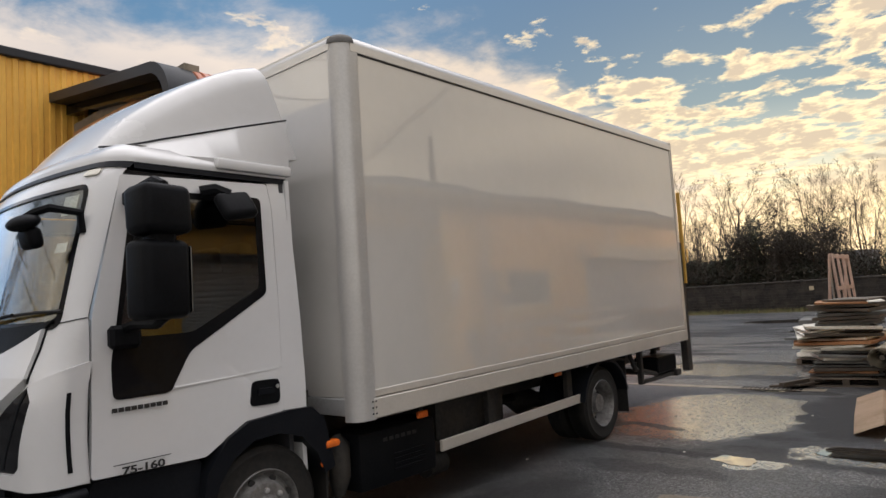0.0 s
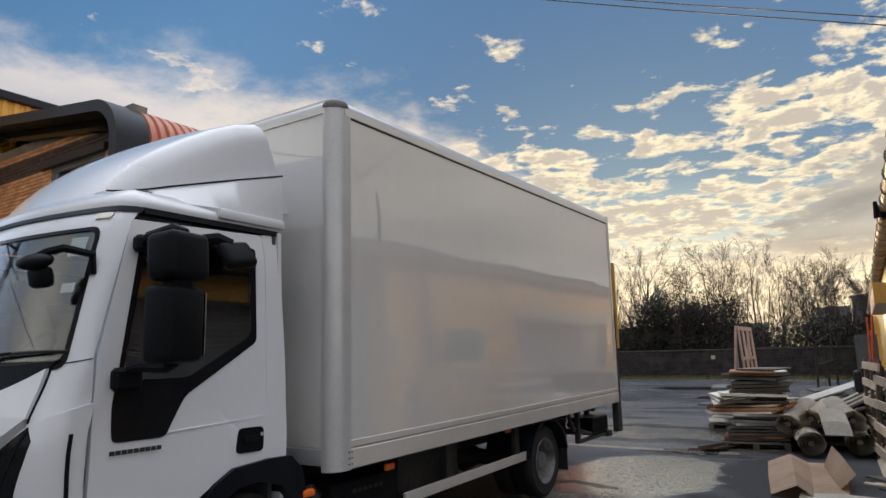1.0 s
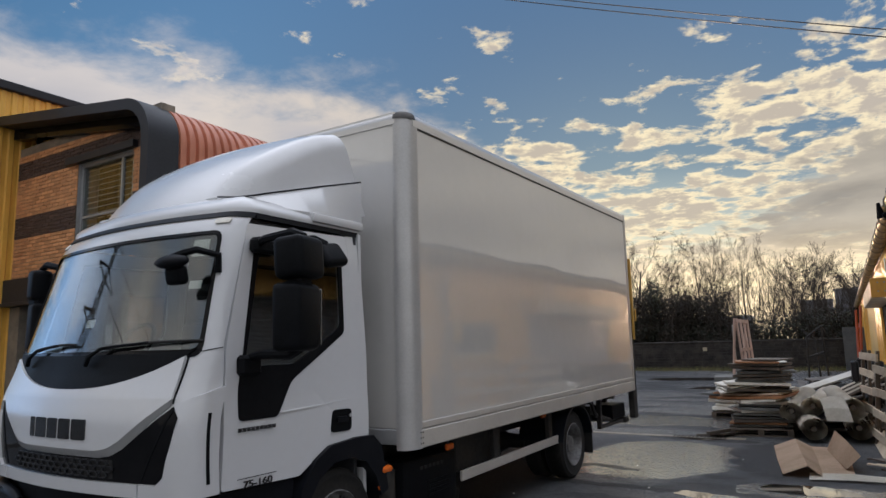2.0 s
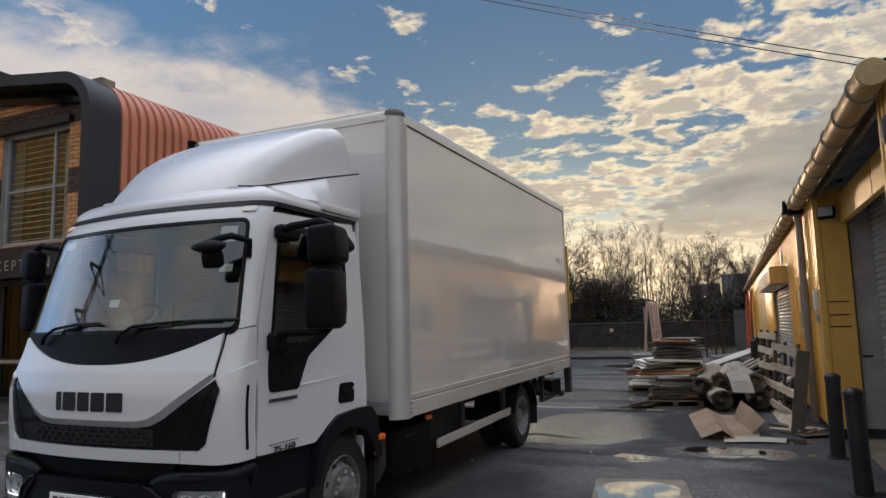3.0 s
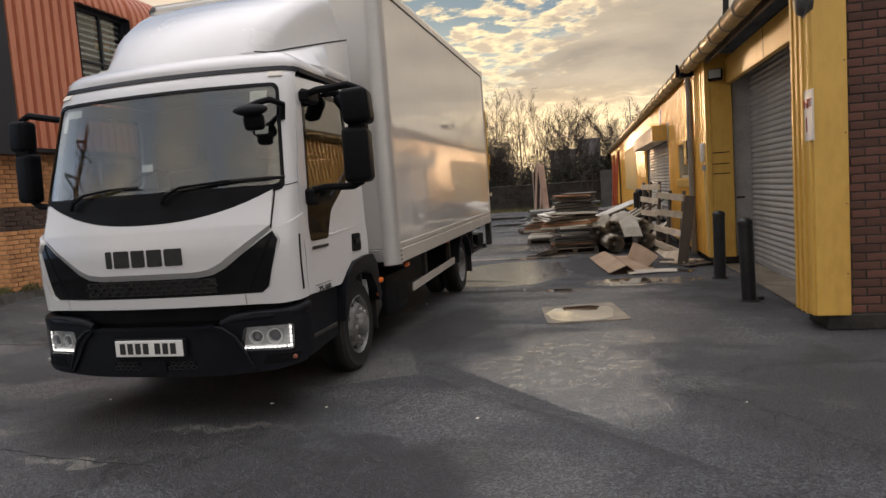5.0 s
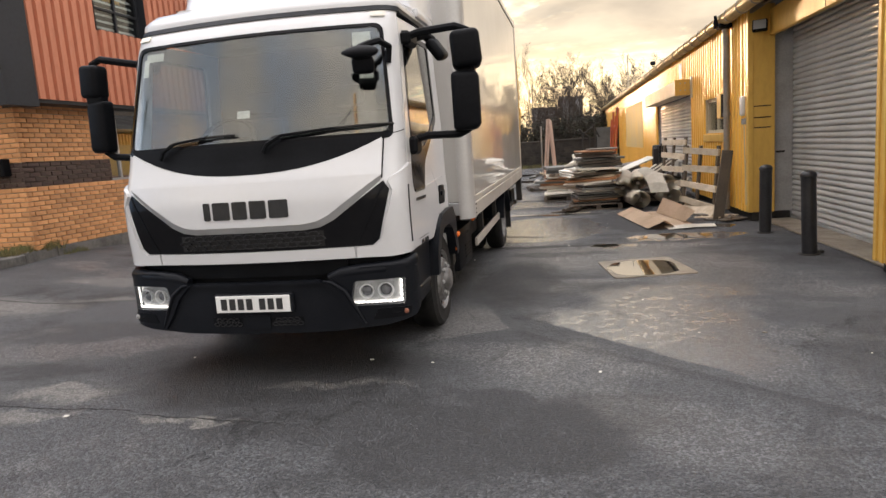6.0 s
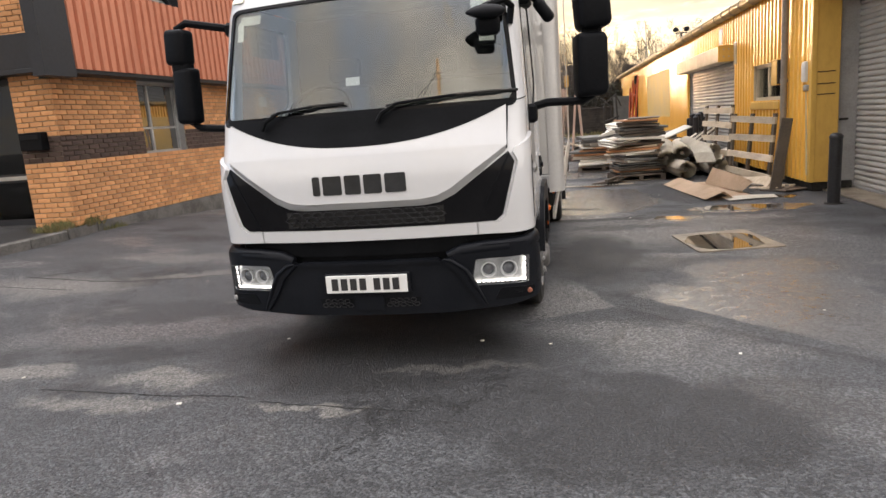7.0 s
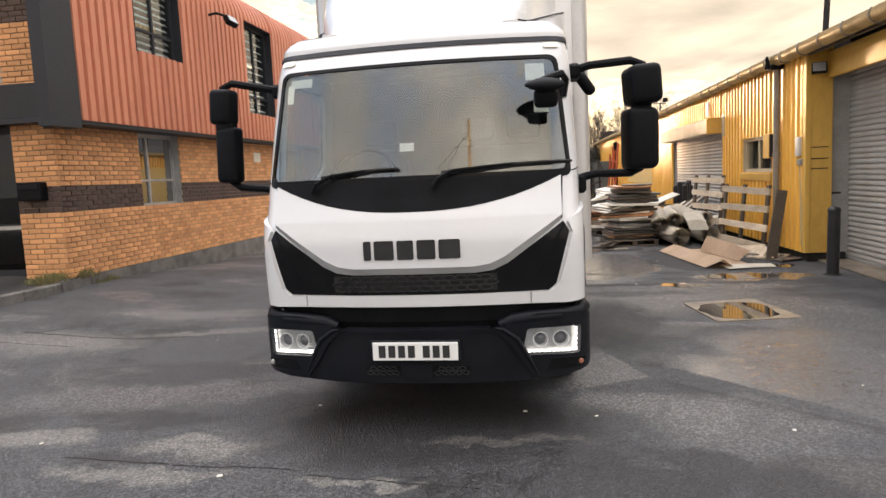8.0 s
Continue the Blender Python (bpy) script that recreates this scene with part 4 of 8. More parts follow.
# near-black sheet in place of the unlit hall
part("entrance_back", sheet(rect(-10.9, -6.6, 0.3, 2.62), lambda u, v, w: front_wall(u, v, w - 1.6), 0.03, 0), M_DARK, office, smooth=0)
# added near-black sheet that closes the view past the glass
part("inner_partition", block(-10.98, -10.90, FY + 0.3, OFFICE_END - 0.3, 0.0, 6.3), M_DARK, office, "near-black sheet added to close the view into the office", smooth=0)
part("notice", block(-7.62, -7.42, FY + 0.085, FY + 0.095, 1.75, 2.1), M_SIGN, office, "small paper notice behind the glass")
box = part("letter_box", block(-6.68, -6.30, FY - 0.15, FY, 1.50, 1.76, 0.012), M_BLACK, office, "black metal letter box")
part("flap", block(-6.65, -6.33, FY - 0.158, FY - 0.148, 1.66, 1.73, 0.003), M_BUMPER, box)
part("air_brick", block(WX, WX + 0.014, 11.25, 11.62, 2.13, 2.36, 0.003), M_PALEBOARD, office, "pale vent brick")
# floodlight on a bracket
lamp = part("floodlight", block(-0.13, 0.13, -0.06, 0.06, -0.10, 0.10, 0.015, m=pose(-5.35, 9.05, 4.86, -38, 12, 70)), M_BLACK, office, "black floodlight on a wall bracket")
part("lens", block(-0.11, 0.11, -0.064, -0.058, -0.08, 0.08, m=pose(-5.35, 9.05, 4.86, -38, 12, 70)), M_PALEMETAL, lamp)
part("bracket", tube([(-5.78, 8.9, 4.98), (-5.6, 8.95, 5.02), (-5.4, 9.03, 4.95)], 0.025), M_BLACK, lamp)

# closing walls and back of the office
part("end_wall", block(-11.0, WX - 0.3, OFFICE_END - 0.2, OFFICE_END, 0, 6.3), M_MORTAR, office, smooth=0)
tagged(office, category="building")

# ---- tall yellow shed behind the office front ----
shed = thing("yellow_shed", (-13, 8, 0), "tall yellow ribbed metal shed with a dark roof edge", "building", kind="structure")
part("ribbed_wall", ribbed(1.6, 22.0, 0.235, 0.035, [lambda u, d: Vector((-11.07 + d, u, 0.0)), lambda u, d: Vector((-11.07 + d, u, 7.28))]), M_YELLOW, shed, "yellow ribbed metal wall", smooth=0)
part("gable_wall", ribbed(-24.0, -11.05, 0.235, 0.035, [lambda u, d: Vector((u, 1.62 - d, 0.0)), lambda u, d: Vector((u, 1.62 - d, 7.28))]), M_YELLOW, shed, smooth=0)
part("roof_edge", block(-24.0, -10.95, 1.45, 22.0, 7.25, 7.45, 0.02), M_SLATE, shed, "dark metal roof edge", smooth=0)

# ---- long yellow unit with roller shutters ----
RX = 4.72
unit = thing("industrial_unit", (8, 20, 0), "long low yellow-clad industrial unit with roller shutters and a weathered roof", "building", kind="structure")
UNIT_END, FOOT = 41.0, 0.14
openings = [(8.43, 10.04, 1.38, 2.02), (11.5, 16.7, 0.0, 2.25), (29.6, 31.6, 0.0, 2.9)]
bm = bmesh.new()
cuts = [7.0] + [v for o in openings for v in o[:2]] + [UNIT_END]
place_at = lambda z: (lambda u, d: Vector((RX - d, u, z)))
for i, (a, b) in enumerate(zip(cuts, cuts[1:])):
    if i % 2 == 0:
        ribbed(a, b, 0.20, 0.048, [place_at(FOOT), place_at(3.16)], bm)
    else:
        o = openings[i // 2]
        if o[2] > 0.1:
            ribbed(a, b, 0.20, 0.048, [place_at(FOOT), place_at(o[2])], bm)
        ribbed(a, b, 0.20, 0.048, [place_at(o[3]), place_at(3.16)], bm)
part("ribbed_wall", bm, M_YELLOW, unit, "yellow ribbed metal wall with stains", smooth=0)
part("inner_wall", sheet(rect(7.1, UNIT_END, 0.0, 3.3), lambda u, v, w: Vector((RX + 0.06 - w, u, v)), 0.1, 0, [rect(*o) for o in openings]), M_DARK, unit, smooth=0)
part("corner_flashing", block(RX - 0.02, 5.06, 6.98, 7.10, FOOT, 3.22, 0.008), M_YELLOWTRIM, unit, "flat yellow flashing on the return wall")
part("edge_trim", block(RX - 0.045, RX + 0.03, 6.965, 7.08, FOOT, 3.18, 0.006), M_YELLOWTRIM, unit)
for z in (1.42, 1.57, 1.74):
    part("slot", block(4.76, 5.00, 6.972, 6.98, z, z + 0.014), M_DARK, unit, smooth=0)
# footings set back, near-black in place of the shade under the cladding
part("footing", block(RX + 0.02, 5.3, 7.04, 8.4, 0.0, FOOT, 0.01), M_CHASSIS, unit, smooth=0)
part("footing", block(4.82, 5.4, 2.42, 2.9, 0.0, FOOT, 0.01), M_CHASSIS, unit, smooth=0)
# recessed first shutter between two returns
part("post", block(5.08, 5.36, 7.08, 7.22, 0.0, 2.95, 0.008), M_STEEL, unit, "grey steel door post")
# solid near-black strip in place of the shaded gap by the post
part("post_gap", block(5.05, 5.09, 7.11, 7.25, 0.0, 3.2), M_DARK, unit, smooth=0)
part("door_catch", block(5.10, 5.22, 7.05, 7.08, 1.03, 1.06, 0.005), M_CHASSIS, unit)
part("recess_wall", block(5.42, 5.52, 2.5, 7.3, 0.0, 3.5), M_DARK, unit, smooth=0)
lintel = part("lintel_board", block(4.98, 5.06, 2.85, 7.0, 2.76, 3.14, 0.01), M_YELLOWTRIM, unit, "yellow painted timber lintel")
part("joint", block(4.977, 4.983, 4.85, 4.862, 2.77, 3.13), M_DARK, lintel, smooth=0)
for name_, y0, y1, x_, z1, pitch in (("roller_shutter", 2.9, 7.22, 5.33, 3.0, 0.078), ("roller_shutter", 11.55, 16.65, RX + 0.05, 2.24, 0.078)):
    shutter = part(name_, block(x_ + 0.03, x_ + 0.045, y0, y1, 0.0, z1), M_SHUTTER, unit, "galvanised steel roller shutter, closed", smooth=0)
    prof = [(0.030, 0.0), (0.006, 0.012), (0.0, 0.034), (0.006, 0.058), (0.026, 0.0765)]
    slat = bmesh.new()
    ra, rb = [slat.verts.new((d, y0, z)) for d, z in prof], [slat.verts.new((d, y1, z)) for d, z in prof]
    for i in range(len(prof) - 1):
        slat.faces.new((ra[i], rb[i], rb[i + 1], ra[i + 1]))
    data = mesh_of("slat", slat, M_SHUTTER, 60)
    for k in range(int((z1 - 0.06) / pitch)):
        ob = under(new("slat", data), shutter)
        ob.location = (x_, 0, 0.06 + k * pitch)
    part("bottom_rail", block(x_ - 0.01, x_ + 0.05, y0, y1, 0.0, 0.065, 0.006), M_STEEL, shutter)
    for y in (y0, y1):
        part("guide_rail", block(x_ - 0.03, x_ + 0.06, y - 0.05, y + 0.05, 0.0, z1, 0.006), M_STEEL, shutter)
part("threshold", block(4.9, 5.4, 2.9, 7.1, 0.0, 0.03, 0.008), M_CONCRETE, unit, "worn concrete threshold")
hood = part("shutter_hood", block(4.36, RX, 11.45, 16.75, 2.23, 2.55, 0.012), M_CREAM, unit, "cream painted shutter hood")
for zz in (2.33, 2.48):
    for xx in (4.46, 4.56, 4.66):
        part("fixing", block(xx - 0.012, xx + 0.012, 11.418, 11.426, zz - 0.012, zz + 0.012), M_STEEL, hood, smooth=0)
part("hood_end", block(4.35, RX, 11.425, 11.449, 2.225, 2.555, 0.004), M_YELLOWTRIM, unit, "yellow end plate of the shutter hood", smooth=0)
part("hood_end", block(RX - 0.06, RX - 0.03, 11.25, 11.45, 2.15, 2.6), M_CREAM, unit, smooth=0)
casement(unit, lambda u, v, w: Vector((RX - 0.03 - w, u, v)), 8.43, 10.04, 1.38, 2.02, [9.3], [], 0.10, M_CREAM, M_GLASS, "small window with a cream frame")
part("meter_box", block(RX - 0.16, RX - 0.02, 8.20, 8.50, 1.62, 2.04, 0.012), M_YELLOWTRIM, unit, "yellow painted electric box beside the window")
part("meter_side", block(RX - 0.155, RX - 0.025, 8.17, 8.20, 1.64, 2.02), M_CHASSIS, unit, smooth=0)
part("sill_board", block(RX - 0.07, RX, 8.4, 10.1, 1.22, 1.36, 0.01), M_YELLOWTRIM, unit)
part("intercom", block(RX - 0.10, RX - 0.03, 7.10, 7.26, 1.62, 1.92, 0.03, segments=2), M_SIGN, unit, "small white wall box", smooth=40)
part("intercom", block(RX - 0.09, RX - 0.03, 7.06, 7.18, 1.49, 1.58, 0.012), M_STEEL, unit)
part("cable", tube([(RX - 0.05, 7.16, 1.5), (RX - 0.05, 7.10, 0.9), (RX - 0.05, 7.05, 0.25)], 0.012, 5), M_CREAM, unit)
spot = part("floodlight", block(-0.10, 0.10, -0.05, 0.04, -0.08, 0.08, 0.012, m=pose(4.82, 6.88, 2.90, -15, 0, -20)), M_BLACK, unit, "black floodlight under the eave")
part("lens", block(-0.085, 0.085, -0.056, -0.05, -0.065, 0.065, m=pose(4.82, 6.88, 2.90, -15, 0, -20)), M_PALEMETAL, spot)
part("pale_panel", block(RX - 0.05, RX - 0.037, 20.0, 26.0, 1.0, 2.6), M_FADED, unit, "faded flat yellow panel on the wall", smooth=0)
part("vent_slot", block(RX - 0.06, RX - 0.03, 12.5, 12.8, 2.66, 3.0), M_PIPE, unit, smooth=0)
# near corner: yellow flashing and red brick end wall
part("corner_flashing", block(4.72, 4.995, 2.36, 2.45, FOOT, 3.36, 0.01), M_YELLOWTRIM, unit, "wide flat yellow corner flashing")
part("corner_flashing", block(4.70, 4.78, 2.38, 2.80, FOOT, 3.24, 0.01), M_YELLOWTRIM, unit)
for k in range(3):
    part("edge_trim", block(4.682, 4.705, 2.48 + 0.13 * k, 2.54 + 0.13 * k, FOOT, 3.22, 0.004), M_YELLOWTRIM, unit)
part("return_wall", block(4.80, 5.42, 2.78, 2.88, FOOT, 3.4), M_YELLOWTRIM, unit, smooth=0)
for z in (0.5, 1.1, 1.7, 2.3, 2.9):
    part("screw", block(4.965, 4.975, 2.354, 2.36, z, z + 0.01), M_CHASSIS, unit, smooth=0)
part("end_wall", block(4.985, 12.0, 2.44, 2.7, 0.0, 5.6), M_DARKMORTAR, unit, smooth=0)
brick_wall(unit, course_boxes(5.005, 8.2, 0.0, 3.9), lambda u, v, w: Vector((u, 2.435 - w, v)), lambda u, v: u, None, ("red_brick", "red_brickwork"))
sgn = part("unit_sign", block(4.695, 4.709, 2.28, 2.56, 1.66, 2.09, 0.003), M_SIGN, unit, "white sign board with red letters")
sign_turn = Matrix.Rotation(radians(-90), 4, "Z") @ Matrix.Rotation(radians(90), 4, "X")
letters("UNIT", 0.11, Matrix.Translation((4.692, 2.42, 1.97)) @ sign_turn, sgn, M_SIGNRED)
letters("1", 0.18, Matrix.Translation((4.692, 2.42, 1.79)) @ sign_turn, sgn, M_SIGNRED)
part("sign_bracket", block(4.70, 4.74, 2.38, 2.46, 1.75, 2.0), M_STEEL, sgn, smooth=0)
part("bulkhead_lamp", lathe([(-0.11, 0.0), (-0.108, 0.06), (-0.09, 0.10), (-0.05, 0.125), (-0.045, 0.14), (0, 0.14)], (4.74, 2.46, 2.84), "x", 24), M_CAP, unit, "round grey bulkhead lamp")
# gutter, brackets, downpipe
gut = part("gutter", bmesh.new(), M_GUTTER, unit, "stained half-round plastic gutter")
bm = bmesh.new()
GX, GZ, GR = 4.56, 3.19, 0.10
ring = [(GX + GR * math.cos(a), GZ + GR * math.sin(a)) for a in [radians(135 + 24 * k) for k in range(11)]]
ra, rb = [bm.verts.new((x, 2.20, z)) for x, z in ring], [bm.verts.new((x, UNIT_END, z)) for x, z in ring]
for i in range(len(ring) - 1):
    bm.faces.new((ra[i], ra[i + 1], rb[i + 1], rb[i]))
bm.faces.new(ra)
bmesh.ops.solidify(bm, geom=bm.faces[:], thickness=0.006)
bm.to_mesh(gut.data)
bm.free()
gut.data.shade_smooth()
gut.data.set_sharp_from_angle(angle=radians(50))
part("stop_end", lathe([(-0.012, 0.0), (-0.012, GR - 0.006), (-0.004, GR + 0.003), (0.03, GR + 0.003)], (GX, 2.20, GZ), "y", 20), M_GUTTER, gut)
y = 2.55
while y < UNIT_END:
    part("gutter_clip", tube([(x + (x - GX) * 0.06, y, z + (z - GZ) * 0.06) for x, z in ring], 0.010, 5), M_PIPE, gut, smooth=0)
    y += 0.70 if y < 12 else 1.3
pipe = part("downpipe", tube([(4.60, 7.96, 0.1), (4.60, 7.96, 2.92), (4.58, 7.92, 3.02), (4.56, 7.88, 3.12)], 0.05, 12), M_PIPE, unit, "grey plastic downpipe")
part("hopper", block(4.45, 4.66, 7.78, 8.02, 3.04, 3.12, 0.02), M_BLACK, pipe, "dark outlet under the gutter")
part("hopper_fin", tube([(4.44, 7.9, 3.06), (4.42, 7.88, 3.26)], [0.05, 0.02], 6), M_BLACK, pipe)
part("collar", lathe([(0, 0.05), (0, 0.06), (0.06, 0.06), (0.06, 0.05)], (4.60, 7.96, 1.65), "z", 14), M_PIPE, pipe)
# roof with a wavy edge
roof_bm = bmesh.new()
rows = []
for x, z in ((4.60, 3.27), (12.0, 5.4)):
    rows.append([roof_bm.verts.new((x, 2.32 + 0.0365 * k, z + 0.026 * math.cos(math.pi * k / 2))) for k in range(int((UNIT_END - 2.32) / 0.0365))])
for i in range(len(rows[0]) - 1):
    roof_bm.faces.new((rows[0][i], rows[0][i + 1], rows[1][i + 1], rows[1][i]))
bmesh.ops.solidify(roof_bm, geom=roof_bm.faces[:], thickness=0.008)
part("roof", roof_bm, M_ROOF, unit, "weathered corrugated cement roof", smooth=0)
part("verge_trim", sheet([(4.70, 3.22), (4.70, 3.36), (12.0, 5.55), (12.0, 5.35)], lambda u, v, w: Vector((u, 2.31 - w, v)), 0.10, 0), M_YELLOWTRIM, unit, "yellow verge trim along the roof edge", smooth=0)
part("eave_board", block(4.70, 4.74, 2.9, UNIT_END, 3.10, 3.24), M_WOODDARK, unit, smooth=0)
part("end_wall", block(5.0, 12.0, UNIT_END - 0.2, UNIT_END, 0, 4.0), M_DARKMORTAR, unit, smooth=0)
part("back_wall", block(12.0, 12.2, 2.5, UNIT_END, 0, 5.3), M_DARKMORTAR, unit, smooth=0)
# near-black sheet in place of the unlit room beyond the doorway
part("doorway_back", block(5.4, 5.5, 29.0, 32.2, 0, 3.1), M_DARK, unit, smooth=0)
part("aerial_pole", tube([(5.50, 33.0, 3.4), (5.50, 33.0, 5.6)], 0.025, 6), M_PIPE, unit, "thin pole on the roof")
part("vent_post", tube([(5.06, 7.3, 3.36), (5.10, 7.3, 4.35)], 0.045, 8), M_CHASSIS, unit, "dark vent post on the roof")
mast = part("lamp_mast", tube([(6.05, 26.0, 3.6), (6.05, 26.0, 4.25)], 0.035, 6), M_CHASSIS, unit, "short roof mast with two floodlights")
for dx, turn_ in ((-0.22, 25), (0.20, -25)):
    part("floodlight", block(-0.10, 0.10, -0.06, 0.06, -0.08, 0.08, 0.02, m=pose(6.05 + dx, 25.95, 4.38, -25, 0, turn_)), M_BLACK, mast)
part("cross_bar", tube([(5.80, 26.0, 4.25), (6.28, 26.0, 4.25)], 0.025, 6), M_CHASSIS, mast)
# the unit stands slightly askew to the yard
done = set()
for ob in unit.children_recursive:
    if ob.type == "MESH" and ob.data.name not in done:
        done.add(ob.data.name)
        for v in ob.data.vertices:
            v.co.x -= 0.019 * (v.co.y - 7.0)

# ---- stone wall at the far end of the yard ----
WALL_Y = 35.5
far_wall = thing("yard_wall", (0, WALL_Y, 0), "low blackened stone wall with a coping at the end of the yard", "wall", kind="structure")
part("core", block(-42, 30, WALL_Y + 0.03, WALL_Y + 0.40, -0.3, 1.42), M_DARKMORTAR, far_wall, smooth=0)
rng = random.Random(4)
verts, faces = [], []


def add_box(verts, faces, x0, x1, y0, y1, z0, z1):
    b = len(verts)
    verts += [(x0, y0, z0), (x1, y0, z0), (x1, y1, z0), (x0, y1, z0), (x0, y0, z1), (x1, y0, z1), (x1, y1, z1), (x0, y1, z1)]
    faces += [(b, b + 1, b + 5, b + 4), (b + 1, b + 2, b + 6, b + 5), (b + 3, b, b + 4, b + 7), (b + 4, b + 5, b + 6, b + 7)]


z = -0.05
while z < 1.40:
    h = rng.uniform(0.10, 0.17)
    x = -30.0
    while x < 12:
        w = rng.uniform(0.2, 0.55)
        add_box(verts, faces, x, x + w - 0.02, WALL_Y - rng.uniform(0, 0.04), WALL_Y + 0.1, z, min(z + h - 0.015, 1.42))
        x += w
    z += h
me = bpy.data.meshes.new("stonework")
me.from_pydata(verts, [], faces)
me.materials.append(M_STONE)
tagged(under(new("stonework", me), far_wall), kind="stuff")
part("coping", block(-42, 30, WALL_Y - 0.06, WALL_Y + 0.48, 1.42, 1.52, 0.02), M_STONE, far_wall)
part("plaque", block(-3.2, -3.0, WALL_Y - 0.06, WALL_Y - 0.03, 1.0, 1.2), M_CREAM, far_wall, smooth=0)
bm = bmesh.new()
rng = random.Random(8)
for k in range(5200):
    x0, y0 = rng.uniform(-22, 6), WALL_Y - abs(rng.gauss(0, 0.55)) - 0.05
    h, a = rng.uniform(0.06, 0.26), rng.uniform(0, 3.14)
    dx, dy = 0.02 * math.cos(a), 0.02 * math.sin(a)
    bm.faces.new([bm.verts.new(p) for p in ((x0 - dx, y0 - dy, -0.01), (x0 + dx, y0 + dy, -0.01), (x0 + rng.uniform(-0.08, 0.08), y0 + rng.uniform(-0.08, 0.08), h))])
whole("grass_verge", bm, M_GRASS, "rough winter grass along the foot of the wall", "grass", kind="stuff", smooth=0)


# ---- box truck, nose at y = 0, standing along +y ----
truck = thing("box_truck", (0, 3, 0), "white box truck with roof spoiler parked on wet asphalt", "truck")

S1, CORNER = 0.89, 0.14               # flat part of the nose, then the rounded corner
A0 = math.atan(0.26 * S1)
ARC = CORNER * (math.pi / 2 - A0)


def nose(z):
    """How far the cab front lies back at a height."""
    return ramp(z, (0.3, 0.03), (0.75, 0.02), (1.0, 0.0), (1.2, 0.0), (1.32, 0.025), (1.45, 0.075), (1.6, 0.12), (2.26, 0.30), (2.34, 0.335), (2.42, 0.40))


def tumble(z):
    return ramp(z, (1.55, 1.0), (2.25, 0.965), (2.42, 0.945))


def cab_skin(s, z, w=0.0):
    """The outer skin of the cab: s runs round from the nose's middle to the sides."""
    a, sign = abs(s), 1 if s >= 0 else -1
    if a <= S1:
        t = math.atan(0.26 * a)
        x, y = a, 0.13 * a * a
    elif a <= S1 + ARC:
        t = A0 + (a - S1) / CORNER
        x, y = S1 + CORNER * (math.sin(t) - math.sin(A0)), 0.13 * S1 * S1 + CORNER * (math.cos(A0) - math.cos(t))
    else:
        t = math.pi / 2
        x, y = S1 + CORNER * (1 - math.sin(A0)), 0.13 * S1 * S1 + CORNER * math.cos(A0) + a - S1 - ARC
    return Vector((sign * (x * tumble(z) + w * math.sin(t)), y + nose(z) - w * math.cos(t), z))


def skin_at(off):
    return lambda u, v, w: cab_skin(u, v, off + w)


def side_at(sign, off):
    return lambda u, v, w: Vector((sign * (0.998 * tumble(v) + off + w + 0.010 * step01((1.21 - v) / 0.03)), u, v))


def mirror_u(points):
    return [(-u, v) for u, v in points][::-1]


# the front skin reaches round to the doors
cab_edge = [(1.172, 0.79), (1.185, 1.2), (1.168, 1.32), (1.122, 1.45), (1.076, 1.60), (1.062, 2.40)]
cab = part("cab", sheet(cab_edge + mirror_u(cab_edge), skin_at(0), 0.03, 0.055,
                        [soft_outline([(-0.955, 1.545), (0.955, 1.545), (0.915, 2.275), (-0.915, 2.275)], 0.06)]), M_WHITE, truck, "white painted steel cab", smooth=30)

# nose panels
bonnet_line = [(-0.875, 1.275), (-0.57, 1.045), (-0.48, 1.005), (-0.38, 0.992), (0.38, 0.992), (0.48, 1.005), (0.57, 1.045), (0.875, 1.275)]
cowl_line = [(0.885 * k / 10, 1.362 + 0.183 * abs(k / 10) ** 2.4) for k in range(10, -11, -1)]
inset_line = [(u * 0.962, v + 0.040) for u, v in bonnet_line]
bonnet = part("bonnet_panel", sheet([(-0.885, 1.315)] + inset_line[1:-1] + [(0.885, 1.315)] + cowl_line, skin_at(0.024), 0.03, 0.05), M_WHITE, cab, "white bonnet panel", smooth=30)
edge_bm = bmesh.new()
strip = []
for (u0, v0), (u1, v1), (p0, q0), (p1, q1) in zip(bonnet_line, bonnet_line[1:], [(-0.885, 1.315)] + inset_line[1:-1], inset_line[1:-1] + [(0.885, 1.315)]):
    for k in range(6):
        f = k / 6
        strip.append(((u0 + (u1 - u0) * f, v0 + (v1 - v0) * f), (p0 + (p1 - p0) * f, q0 + (q1 - q0) * f)))
strip.append((bonnet_line[-1], (0.885, 1.315)))
edge_rows = [[edge_bm.verts.new(cab_skin(*low_, 0.004)), edge_bm.verts.new(cab_skin(*high_, 0.0235))] for low_, high_ in strip]
for p, q in zip(edge_rows, edge_rows[1:]):
    edge_bm.faces.new((p[0], q[0], q[1], p[1]))
bmesh.ops.solidify(edge_bm, geom=edge_bm.faces[:], thickness=0.006)
part("bonnet_lip", edge_bm, M_WHITE, bonnet, "chamfered lower edge of the bonnet", smooth=30)
part("cowl_panel", sheet([(u, v + 0.002) for u, v in cowl_line[::-1]] + [(0.930, 1.590), (0.90, 1.578), (0.60, 1.562), (0.0, 1.556), (-0.60, 1.562), (-0.90, 1.578), (-0.930, 1.590)], skin_at(0.012), 0.03, 0.06), M_BLACK, cab, "black plastic windscreen cowl", smooth=30)
grille_line = [(-0.93, 1.215), (-0.895, 1.275)] + bonnet_line[1:-1] + [(0.895, 1.275), (0.93, 1.215), (0.845, 0.905), (0.80, 0.868), (-0.80, 0.868), (-0.845, 0.905)]
